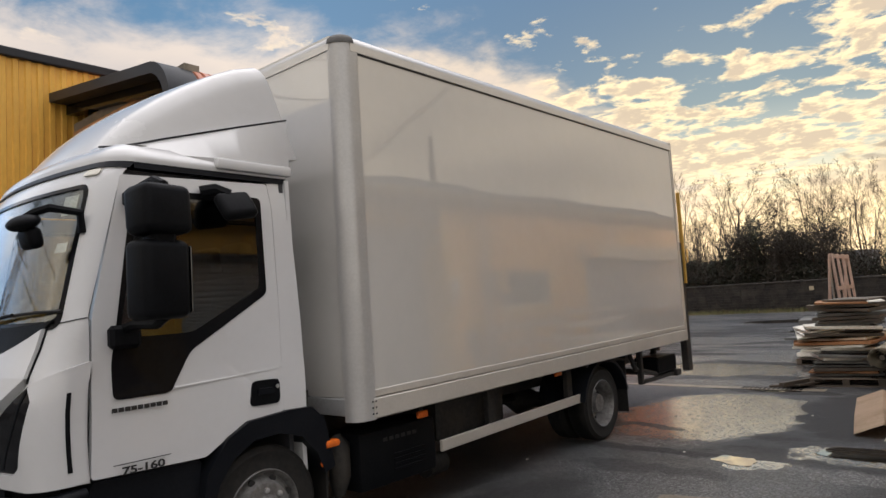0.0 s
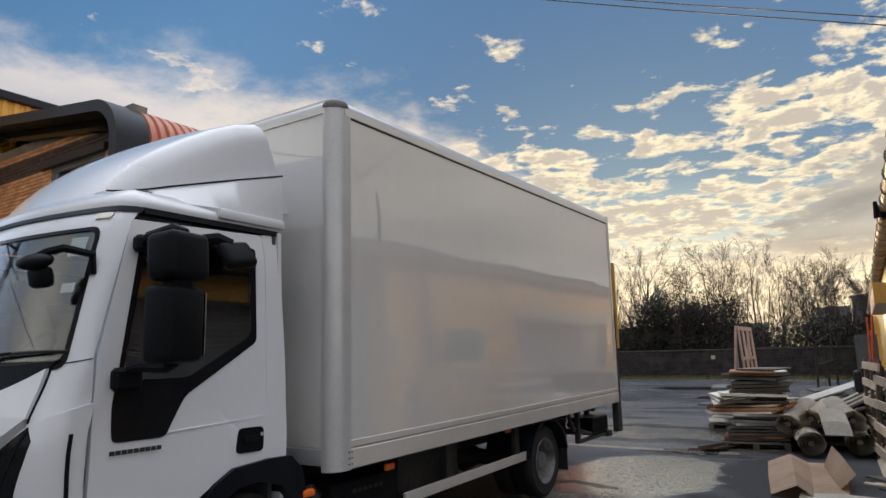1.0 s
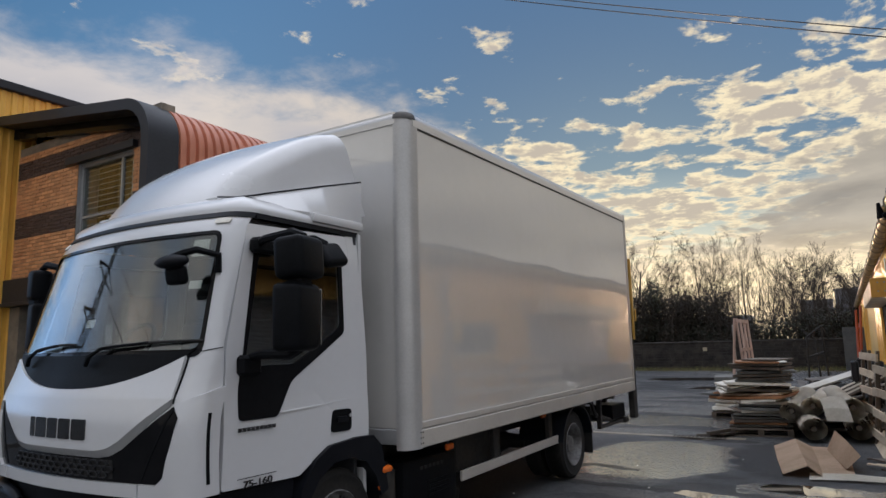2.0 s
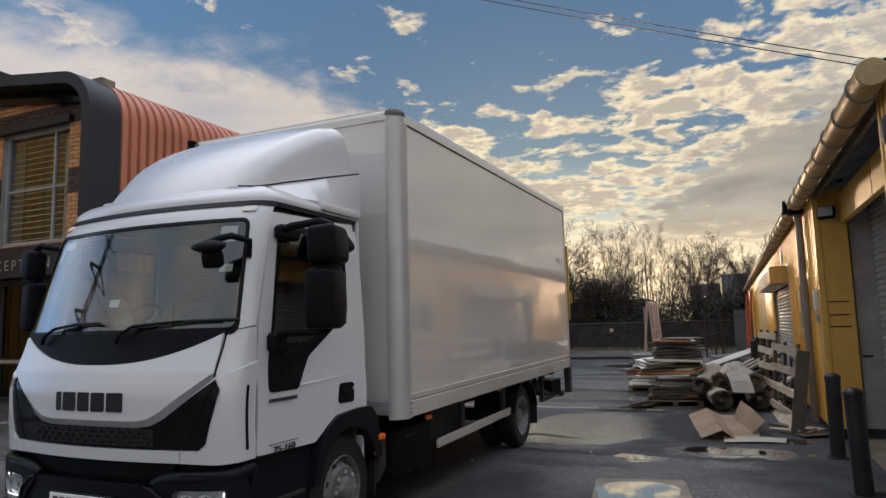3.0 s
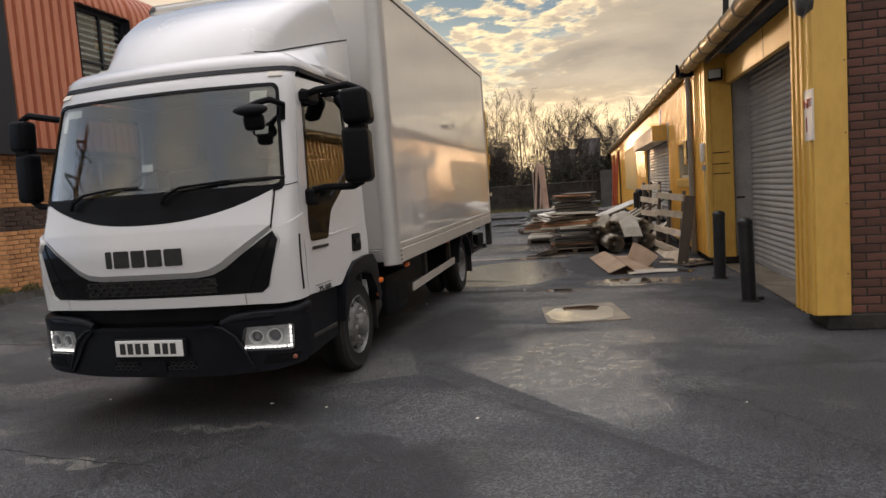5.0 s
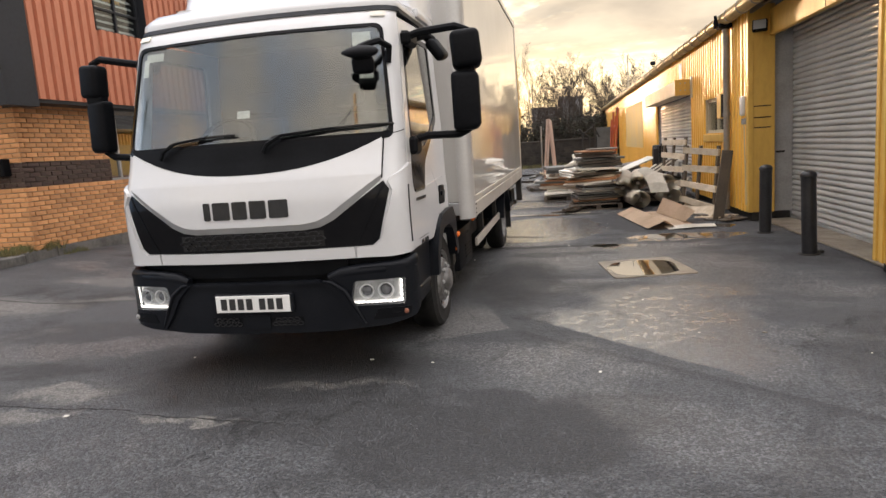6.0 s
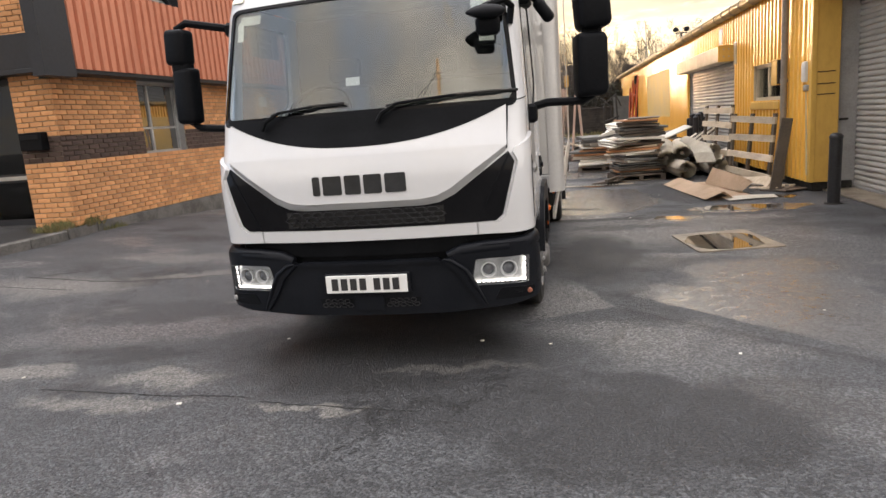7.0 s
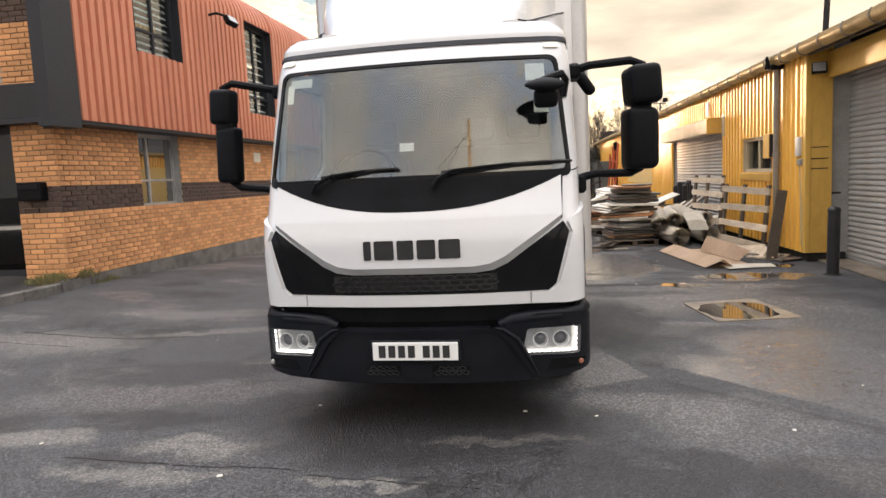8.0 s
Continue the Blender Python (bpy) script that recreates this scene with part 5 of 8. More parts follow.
grille = part("grille_panel", sheet(grille_line, skin_at(0.006), 0.02, 0.06), M_GLOSSBLACK, cab, "black grille panel with honeycomb mesh", smooth=30)
# near-black sheet laid on the panel in place of the opening's shade
part("grille_opening", sheet([(-0.50, 0.884), (0.50, 0.884), (0.50, 0.985), (-0.50, 0.985)], skin_at(0.009), 0.006, 0.08), M_DARK, grille, "near-black sheet behind the mesh in place of an opening's shade", smooth=0)
mesh_bm = bmesh.new()
for row in range(3):
    for k in range(-7, 8):
        cx, cz = (k + (0.5 if row % 2 else 0)) * 0.072, 0.904 + row * 0.031
        if abs(cx) > 0.48:
            continue
        pts = [(cx + 0.044 * math.cos(radians(a)), cz + 0.0195 * math.sin(radians(a))) for a in (0, 60, 120, 180, 240, 300)]
        sheet(pts, skin_at(0.022), 0.012, 0, [[(cx + 0.036 * math.cos(radians(a)), cz + 0.0140 * math.sin(radians(a))) for a in (0, 60, 120, 180, 240, 300)]], mesh_bm)
tagged(part("grille_mesh", mesh_bm, M_MESH, grille, smooth=0), kind="stuff")
part("lower_trim", sheet([(-0.688, 0.795), (0.688, 0.795), (0.682, 0.866), (-0.682, 0.866)], skin_at(0.020), 0.03, 0.06), M_WHITE, cab, smooth=30)
for sign in (1, -1):
    pts = [(0.694, 0.795), (0.90, 0.790), (1.155, 0.80), (1.168, 1.30), (1.158, 1.375), (1.05, 1.345), (0.935, 1.295), (0.918, 1.27), (0.945, 1.21), (0.86, 0.900), (0.81, 0.862), (0.700, 0.864)]
    part("corner_panel", sheet(pts if sign > 0 else mirror_u(pts), skin_at(0.022), 0.03, 0.05), M_WHITE, cab, "white lower corner panel", smooth=30)
    pts = [(0.70, 0.88), (0.71, 0.88), (0.905, 1.26), (0.892, 1.262)]
    part("grille_joint", sheet(pts if sign > 0 else mirror_u(pts), skin_at(0.009), 0.006, 0.06), M_BLACK, grille, smooth=0)
    pts = [(1.072, 0.86), (1.092, 0.86), (1.096, 1.235), (1.076, 1.235)]
    part("slot", sheet(pts if sign > 0 else mirror_u(pts), skin_at(0.026), 0.01, 0.1), M_BLACK, cab, smooth=0)
    pts = [(0.882, 1.29), (0.890, 1.29), (0.900, 1.55), (0.892, 1.55)]
    part("panel_gap", sheet(pts if sign > 0 else mirror_u(pts), skin_at(0.006), 0.008, 0.03), M_BLACK, cab, smooth=0)
    pts = [(0.900, 1.556), (1.074, 1.586), (1.074, 1.591), (0.900, 1.561)]
    part("panel_gap", sheet(pts if sign > 0 else mirror_u(pts), skin_at(0.003), 0.006, 0.03), M_BLACK, cab, smooth=0)
# badge on the nose: five plain chrome shapes
for x0, x1 in ((-0.292, -0.245), (-0.225, -0.105), (-0.085, 0.015), (0.035, 0.145), (0.165, 0.292)):
    part("badge_bar", sheet(soft_outline(rect(x0, x1, 1.085, 1.200), 0.012), skin_at(0.030), 0.012, 0.08), M_CHROME, bonnet, "dark chrome badge shape")

# windscreen
ws = [(-0.952, 1.552), (0.952, 1.552), (0.912, 2.268), (-0.912, 2.268)]
screen = part("windscreen", sheet(soft_outline(ws, 0.055), skin_at(-0.004), 0.006, 0.06), M_SCREEN, cab, "large curved glass windscreen", smooth=60)
screen.visible_shadow = False
part("windscreen_seal", sheet(soft_outline([(-0.965, 1.535), (0.965, 1.535), (0.925, 2.287), (-0.925, 2.287)], 0.065), skin_at(0.004), 0.014, 0.08, [soft_outline([(-0.938, 1.580), (0.938, 1.580), (0.901, 2.265), (-0.901, 2.265)], 0.055)]), M_GLOSSBLACK, cab, smooth=30)
part("screen_sticker", sheet(rect(-0.86, -0.70, 2.18, 2.235), skin_at(-0.012), 0.002, 0.1), M_PALEBOARD, screen, "pale strip sticker")
part("screen_sticker", sheet(rect(-0.88, -0.835, 2.08, 2.20), skin_at(-0.012), 0.002, 0.1), M_PALEBOARD, screen)
part("screen_sticker", sheet(rect(0.72, 0.84, 2.13, 2.235), skin_at(-0.012), 0.002, 0.1), M_PALEBOARD, screen, "white paper sticker")
part("screen_sticker", sheet(rect(0.76, 0.85, 1.93, 1.98), skin_at(-0.012), 0.002, 0.1), M_PALEBOARD, screen)
part("screen_sticker", sheet(rect(-0.08, 0.01, 1.73, 1.78), skin_at(-0.012), 0.002, 0.1), M_SIGN, screen, "small white sticker")
for x0, hx in ((-0.63, 0.50), (0.13, 0.78)):
    wiper = part("wiper", tube([cab_skin(x0, 1.50, 0.035), cab_skin(x0 + 0.03, 1.55, 0.05), cab_skin(x0 + 0.12, 1.60, 0.045), cab_skin(x0 + 0.12 + hx * 0.45, 1.625, 0.03)], [0.016, 0.014, 0.010, 0.008], 6), M_BLACK, cab, "black wiper arm")
    part("blade", tube([cab_skin(x0 + 0.05 + hx * k / 6, 1.592 + 0.035 * math.sin(math.pi * k / 6 * 0.6), 0.018) for k in range(7)], 0.009, 5), M_RUBBER, wiper)

# roof, header line and drip trim
def crown_ring(z, inset):
    out = []
    for k in range(61):
        q = -2.04 + 4.08 * k / 60
        p = cab_skin(q, min(z, 2.42), -inset)
        out.append(Vector((p.x, min(p.y, 1.60), z)))
    return out


crown = bmesh.new()
rings = [[crown.verts.new(p) for p in crown_ring(z, inset)] for z, inset in ((2.405, -0.004), (2.43, -0.014), (2.455, -0.006), (2.49, 0.03), (2.525, 0.085), (2.548, 0.17), (2.56, 0.30))]
for a, b in zip(rings, rings[1:]):
    for k in range(60):
        crown.faces.new((a[k], a[k + 1], b[k + 1], b[k]))
crown.faces.new(rings[-1])
for ring_ in zip(rings, rings[1:]):
    crown.faces.new((ring_[0][0], ring_[1][0], ring_[1][-1], ring_[0][-1]))
part("roof", crown, M_WHITE, cab, smooth=50)
part("drip_trim", sheet([(-1.07, 2.378), (1.07, 2.378), (1.07, 2.412), (-1.07, 2.412)], skin_at(0.012), 0.02, 0.06), M_BUMPER, cab, "dark trim strip round the roof", smooth=30)
for sign in (1, -1):
    part("drip_trim", sheet([(0.62, 2.378), (1.60, 2.378), (1.60, 2.412), (0.62, 2.412)], side_at(sign, 0.010), 0.02, 0.2), M_BUMPER, cab, smooth=30)
    pts = [(0.845, 2.332), (0.950, 2.332), (0.950, 2.368), (0.845, 2.368)]
    part("marker_lamp", sheet(soft_outline(pts if sign > 0 else mirror_u(pts), 0.014), skin_at(0.010), 0.012, 0.05), M_PALEBOARD, cab, "clear marker lamp")

# doors
for sign in (1, -1):
    outline = soft_outline([(0.35, 0.80), (0.372, 1.59), (0.545, 2.335), (1.452, 2.365), (1.472, 2.20), (1.475, 0.955), (1.22, 0.935), (1.08, 0.86), (0.95, 0.785)], 0.02)
    opening = soft_outline([(0.618, 2.244), (1.372, 2.252), (1.372, 1.70), (0.90, 1.445), (0.475, 1.445)], 0.05)
    door = part("door", sheet(outline, side_at(sign, 0.004), 0.035, 0.16, [opening]), M_WHITE, truck, "white cab door with a deep window", smooth=30)
    part("window_surround", sheet(soft_outline([(0.600, 2.262), (1.392, 2.270), (1.392, 1.675), (0.885, 1.375), (0.765, 1.175), (0.735, 1.165), (0.462, 1.165), (0.458, 1.35)], 0.035), side_at(sign, 0.008), 0.010, 0.16, [soft_outline([(0.636, 2.225), (1.352, 2.232), (1.352, 1.715), (0.905, 1.475), (0.50, 1.475)], 0.04)]), M_GLOSSBLACK, door, "gloss black window surround", smooth=30)
    pane = part("door_glass", sheet(soft_outline([(0.622, 2.240), (1.365, 2.248), (1.365, 1.705), (0.905, 1.46), (0.485, 1.46)], 0.04), side_at(sign, 0.002), 0.006, 0.16), M_DOORGLASS, door, smooth=60)
    pane.visible_shadow = False
    handle = part("door_handle", sheet(soft_outline([(1.235, 1.012), (1.445, 1.008), (1.445, 1.155), (1.255, 1.158)], 0.035), side_at(sign, 0.012), 0.010, 0), M_BLACK, door, "black recessed door handle")
    part("grip", sheet(soft_outline([(1.285, 1.075), (1.40, 1.072), (1.40, 1.108), (1.285, 1.112)], 0.015), side_at(sign, 0.026), 0.014, 0), M_BUMPER, handle)
    part("lock", lathe([(0, 0.0), (0, 0.012), (0.004 * sign, 0.012), (0.005 * sign, 0.0)], (sign * 1.024, 1.425, 1.11), "x", 12), M_STEEL, handle)
    part("crease", sheet([(0.78, 1.186), (1.472, 1.212), (1.472, 1.222), (0.78, 1.194)], side_at(sign, 0.010), 0.008, 0.2), M_WHITE, door, smooth=20)
    # model name as plain bars, and the weight and power figures
    for k in range(9):
        part("name_bar", sheet(rect(0.448 + 0.0325 * k, 0.475 + 0.0325 * k, 1.106, 1.128), side_at(sign, 0.017), 0.003, 0), M_DARKINK, door, smooth=0)
    turn_ = Matrix.Rotation(radians(90 * sign), 4, "Z") @ Matrix.Rotation(radians(90), 4, "X")
    letters("75-160", 0.054, Matrix.Translation((sign * 1.027, 0.60, 0.812)) @ turn_ @ Matrix.Diagonal((1.45, 1, 1, 1)), door, M_DARKINK, "dark model figures", bold=0.0012)
    part("figure_stripe", sheet(rect(0.45, 0.745, 0.846, 0.850), side_at(sign, 0.017), 0.003, 0), M_DARKINK, door, smooth=0)
    # rear quarter
    part("quarter_panel", sheet([(1.478, 0.94), (1.645, 0.945), (1.650, 1.2), (1.600, 2.40), (1.456, 2.37), (1.478, 2.20)], side_at(sign, 0.0), 0.03, 0.16), M_WHITE, cab, smooth=30)
    # wheel arch
    arch = [(0.90, 0.50), (0.945, 0.70), (1.07, 0.86), (1.21, 0.935), (1.48, 0.955), (1.66, 0.95), (1.76, 0.86), (1.83, 0.55), (1.75, 0.52), (1.69, 0.66), (1.58, 0.78), (1.42, 0.83), (1.24, 0.82), (1.10, 0.74), (1.01, 0.62), (0.97, 0.50)]
    part("wheel_arch", sheet(arch, side_at(sign, 0.035), 0.30, 0.12), M_BUMPER, truck, "dark plastic wheel arch", smooth=30)
    part("arch_back", block(min(sign * 0.62, sign * 0.66), max(sign * 0.62, sign * 0.66), 0.75, 1.95, 0.25, 1.0), M_CHASSIS, truck, smooth=0)
    # step below the door
    steps = part("step", sheet(soft_outline([(0.34, 0.36), (0.90, 0.40), (0.945, 0.77), (0.36, 0.78)], 0.03), side_at(sign, -0.035), 0.10, 0.12), M_BUMPER, truck, "dark plastic entry step", smooth=30)
    part("tread", block(min(sign * 0.86, sign * 0.985), max(sign * 0.86, sign * 0.985), 0.44, 0.88, 0.47, 0.50, 0.006), M_CHASSIS, steps)
    # big two-piece mirror on arms
    mirror = part("mirror", bmesh.new(), M_BLACK, truck, "large black two-piece door mirror")
    mx, mz = (1.405, 0.0) if sign > 0 else (1.375, 0.035)
    wide, deep_ = (0.92, 1.0) if sign > 0 else (0.78, 0.55)
    mb = block(-0.10 * wide, 0.10 * wide, -0.125 * deep_, 0.125 * deep_, -0.19, 0.19, 0.045 * wide, m=pose(sign * mx, 0.525, 1.745 + mz, 0, 0, sign * 10), segments=3)
    for v in mb.verts:
        v.co.x -= sign * 0.02 * ((v.co.z - 1.745) / 0.19) ** 2
    mb.to_mesh(mirror.data)
    mb.free()
    mirror.data.shade_smooth()
    mirror.data.set_sharp_from_angle(angle=radians(40))
    part("upper_housing", block(-0.105 * wide, 0.105 * wide, -0.13 * deep_, 0.13 * deep_, -0.12, 0.12, 0.045 * wide, m=pose(sign * (mx + 0.005), 0.525, 2.075 + mz, 0, sign * -4, sign * 10), segments=3), M_BLACK, mirror, smooth=40)
    part("neck", block(-0.06, 0.06, -0.06, 0.06, -0.05, 0.05, 0.02, m=pose(sign * mx, 0.53, 1.95 + mz)), M_BLACK, mirror)
    part("mirror_glass", block(-0.080 * wide, 0.080 * wide, 0.125 * deep_ - 0.002, 0.125 * deep_ + 0.004, -0.16, 0.16, 0.003, m=pose(sign * mx, 0.525, 1.745 + mz, 0, 0, sign * 10)), M_CHROME, mirror)
    part("arm", tube([(sign * 0.99, 0.60, 2.205), (sign * 1.10, 0.56, 2.225), (sign * (mx - 0.06), 0.54, 2.235 + mz), (sign * (mx + 0.015), 0.545, 2.205 + mz), (sign * (mx + 0.015), 0.545, 2.14 + mz)], 0.026, 8), M_BLACK, mirror)
    part("arm", tube([(sign * 1.03, 0.52, 1.52), (sign * 1.12, 0.53, 1.54), (sign * (mx - 0.07), 0.54, 1.535 + mz * 0.6), (sign * mx, 0.545, 1.57 + mz)], 0.026, 8), M_BLACK, mirror)
    part("arm_base", block(min(sign * 0.99, sign * 1.055), max(sign * 0.99, sign * 1.055), 0.44, 0.60, 1.42, 1.54, 0.02), M_BLACK, mirror)
    part("arm_base", block(min(sign * 0.965, sign * 1.04), max(sign * 0.965, sign * 1.04), 0.54, 0.76, 2.15, 2.245, 0.02), M_BLACK, mirror)
    if sign > 0:
        part("kerb_mirror", block(-0.04, 0.04, -0.11, 0.11, -0.09, 0.09, 0.035, m=pose(1.10, 1.14, 2.185, 10, -34, -6), segments=3), M_BLACK, mirror, "small kerb-view mirror over the door", smooth=40)
        part("kerb_arm", tube([(0.99, 0.98, 2.27), (1.03, 1.05, 2.285), (1.07, 1.12, 2.25)], 0.036, 8), M_BLACK, mirror)

# front-view mirror on the pillar
def pebble(size, m):
    """A smooth flattened shell, pointed towards -x."""
    bm = bmesh.new()
    made = bmesh.ops.create_uvsphere(bm, u_segments=20, v_segments=12, radius=1.0)["verts"]
    for v in made:
        taper = 1.0 - 0.35 * max(0.0, -v.co.x) ** 1.5
        v.co = m @ Vector((v.co.x * size[0], v.co.y * size[1] * taper, v.co.z * size[2] * taper))
    return bm


fm = part("front_mirror", pebble((0.118, 0.070, 0.040), pose(0.81, 0.13, 2.07, 20, 0, 10)), M_BLACK, truck, "small black front-view mirror", smooth=60)
part("lower_shell", block(-0.07, 0.07, -0.035, 0.035, -0.055, 0.055, 0.03, m=pose(0.815, 0.165, 1.995, 12, 0, 8), segments=3), M_BLACK, fm, smooth=40)
part("arm", tube([cab_skin(0.95, 2.02, 0.0), cab_skin(0.945, 2.12, 0.045), (0.91, 0.22, 2.14), (0.86, 0.17, 2.12), (0.80, 0.14, 2.095)], 0.022, 7), M_BLACK, fm)

# spoiler on the roof
def spoiler_top(y):
    return ramp(y, (0.46, 2.50), (0.50, 2.56), (0.56, 2.635), (0.64, 2.725), (0.75, 2.83), (0.88, 2.935), (1.02, 3.03), (1.18, 3.12), (1.34, 3.185), (1.48, 3.215))


def spoiler_section(hw, bottom, top):
    """Half of a section, from the foot of the side to the middle: upright side, rounded shoulder, slightly crowned top."""
    high = top - bottom
    r = min(0.15, 0.55 * high)
    side = hw - 0.045 * high
    pts = [(hw + (side - hw) * k / 3, bottom + (high - r - 0.03) * k / 3) for k in range(4)]
    pts += [(side - r + r * math.cos(radians(15 * k)), top - 0.03 - r + r * math.sin(radians(15 * k))) for k in range(1, 7)]
    pts += [((side - r) * (1 - k / 5), top - 0.03 * (1 - k / 5) ** 2) for k in range(1, 6)]
    return pts


sp = bmesh.new()
rows = []
for j in range(23):
    f = j / 22
    y = 0.46 + 1.02 * f
    hw, top, bottom = ramp(y, (0.46, 0.60), (0.8, 0.75), (1.48, 0.93)), spoiler_top(y), ramp(y, (0.46, 2.44), (1.48, 2.56))
    half = spoiler_section(hw, bottom, top)
    row = []
    for x, z in half + [(-x, z) for x, z in half[-2::-1]]:
        row.append(sp.verts.new((x, y + 0.07 * (x / hw) ** 2 * (1 - f) + 0.36 * (3.22 - z) * step01(f) ** 2, z)))
    rows.append(row)
for a, b in zip(rows, rows[1:]):
    for i in range(len(a) - 1):
        sp.faces.new((a[i], a[i + 1], b[i + 1], b[i]))
sp.faces.new(rows[0])
sp.faces.new(rows[-1][::-1])
spoiler = part("spoiler", sp, M_WHITE, truck, "white moulded roof spoiler", smooth=50)
def fairing_edge(y):
    """Half width and height of the joint between spoiler and lower fairing."""
    return ramp(y, (0.46, 0.60), (0.8, 0.75), (1.48, 0.93), (1.62, 0.965)) + 0.012, ramp(y, (0.56, 2.545), (0.70, 2.560), (0.85, 2.605), (1.0, 2.645), (1.3, 2.725), (1.62, 2.805))


fair = bmesh.new()
rows = []
for j in range(21):
    y = 0.56 + 1.05 * j / 20
    ht, top = fairing_edge(y)
    hb, bottom = max(ht + 0.004, ramp(y, (0.56, 0.64), (0.70, 0.80), (0.9, 0.90), (1.2, 0.95), (1.61, 0.965))), 2.455 + 0.02 * j / 20
    rows.append([fair.verts.new(p) for p in ((-hb, y, bottom), (-hb - 0.006, y, bottom + 0.03), (-ht - 0.003, y, top - 0.012), (-ht + 0.02, y, top), (ht - 0.02, y, top), (ht + 0.003, y, top - 0.012), (hb + 0.006, y, bottom + 0.03), (hb, y, bottom))])
for a, b in zip(rows, rows[1:]):
    for i in range(7):
        fair.faces.new((a[i], a[i + 1], b[i + 1], b[i]))
fair.faces.new(rows[0])
fair.faces.new(rows[-1][::-1])
part("side_fairing", fair, M_WHITE, spoiler, "white lower fairing below the spoiler", smooth=40)
for sign in (1, -1):
    part("shut_line", tube([(sign * (fairing_edge(y)[0] + 0.001), y, fairing_edge(y)[1] - 0.002) for y in [0.56 + 0.105 * k for k in range(11)]], 0.006, 5), M_BUMPER, spoiler, smooth=0)
    part("rear_lip", block(*sorted((sign * 0.93, sign * 0.985)), 1.10, 1.635, 2.425, 2.495, 0.020, segments=2), M_WHITE, spoiler, smooth=40)

# bumper with lamps and plate
low = [(-1.06, 0.70), (-0.98, 0.735), (-0.72, 0.735), (-0.60, 0.70), (-0.46, 0.645), (0.46, 0.645), (0.60, 0.70), (0.72, 0.735), (0.98, 0.735), (1.06, 0.70), (1.10, 0.60), (1.10, 0.45), (1.02, 0.385), (0.84, 0.345), (0.50, 0.325), (-0.50, 0.325), (-0.84, 0.345), (-1.02, 0.385), (-1.10, 0.45), (-1.10, 0.60)]
lamp_hole = [(0.625, 0.485), (0.955, 0.480), (0.965, 0.650), (0.660, 0.645)]
bumper = part("bumper", sheet(low, skin_at(0.045), 0.06, 0.05, [soft_outline(lamp_hole, 0.02), soft_outline(mirror_u(lamp_hole), 0.02)]), M_BUMPER, truck, "dark grey plastic bumper", smooth=30)
part("upper_recess", sheet([(-1.04, 0.60), (1.04, 0.60), (1.04, 0.80), (-1.04, 0.80)], skin_at(-0.06), 0.03, 0.1), M_BLACK, bumper, smooth=30)
part("upper_ledge", sheet([(-0.62, 0.690), (0.62, 0.690), (0.62, 0.780), (-0.62, 0.780)], skin_at(-0.03), 0.03, 0.1), M_BLACK, bumper, smooth=30)
part("centre_ridge", sheet([(-0.46, 0.645), (0.46, 0.645), (0.44, 0.665), (-0.44, 0.665)], skin_at(0.060), 0.06, 0.1), M_BUMPER, bumper, smooth=30)
part("lower_slot", sheet(rect(-0.32, 0.32, 0.375, 0.435), skin_at(0.048), 0.006, 0.1), M_BLACK, bumper, smooth=0)
hexes = bmesh.new()
for row in range(2):
    for k in range(-7, 8):
        cx, cz = (k + (0.5 if row % 2 else 0)) * 0.042, 0.39 + row * 0.028
        if abs(cx) > 0.11 and abs(cx) < 0.31:
            sheet([(cx + 0.022 * math.cos(radians(a)), cz + 0.015 * math.sin(radians(a))) for a in (0, 60, 120, 180, 240, 300)], skin_at(0.054), 0.006, 0, [[(cx + 0.016 * math.cos(radians(a)), cz + 0.010 * math.sin(radians(a))) for a in (0, 60, 120, 180, 240, 300)]], hexes)
tagged(part("slot_mesh", hexes, M_MESH, bumper, smooth=0), kind="stuff")
part("tow_cover", sheet(soft_outline(rect(-0.095, 0.095, 0.360, 0.450), 0.01), skin_at(0.058), 0.012, 0), M_BUMPER, bumper)
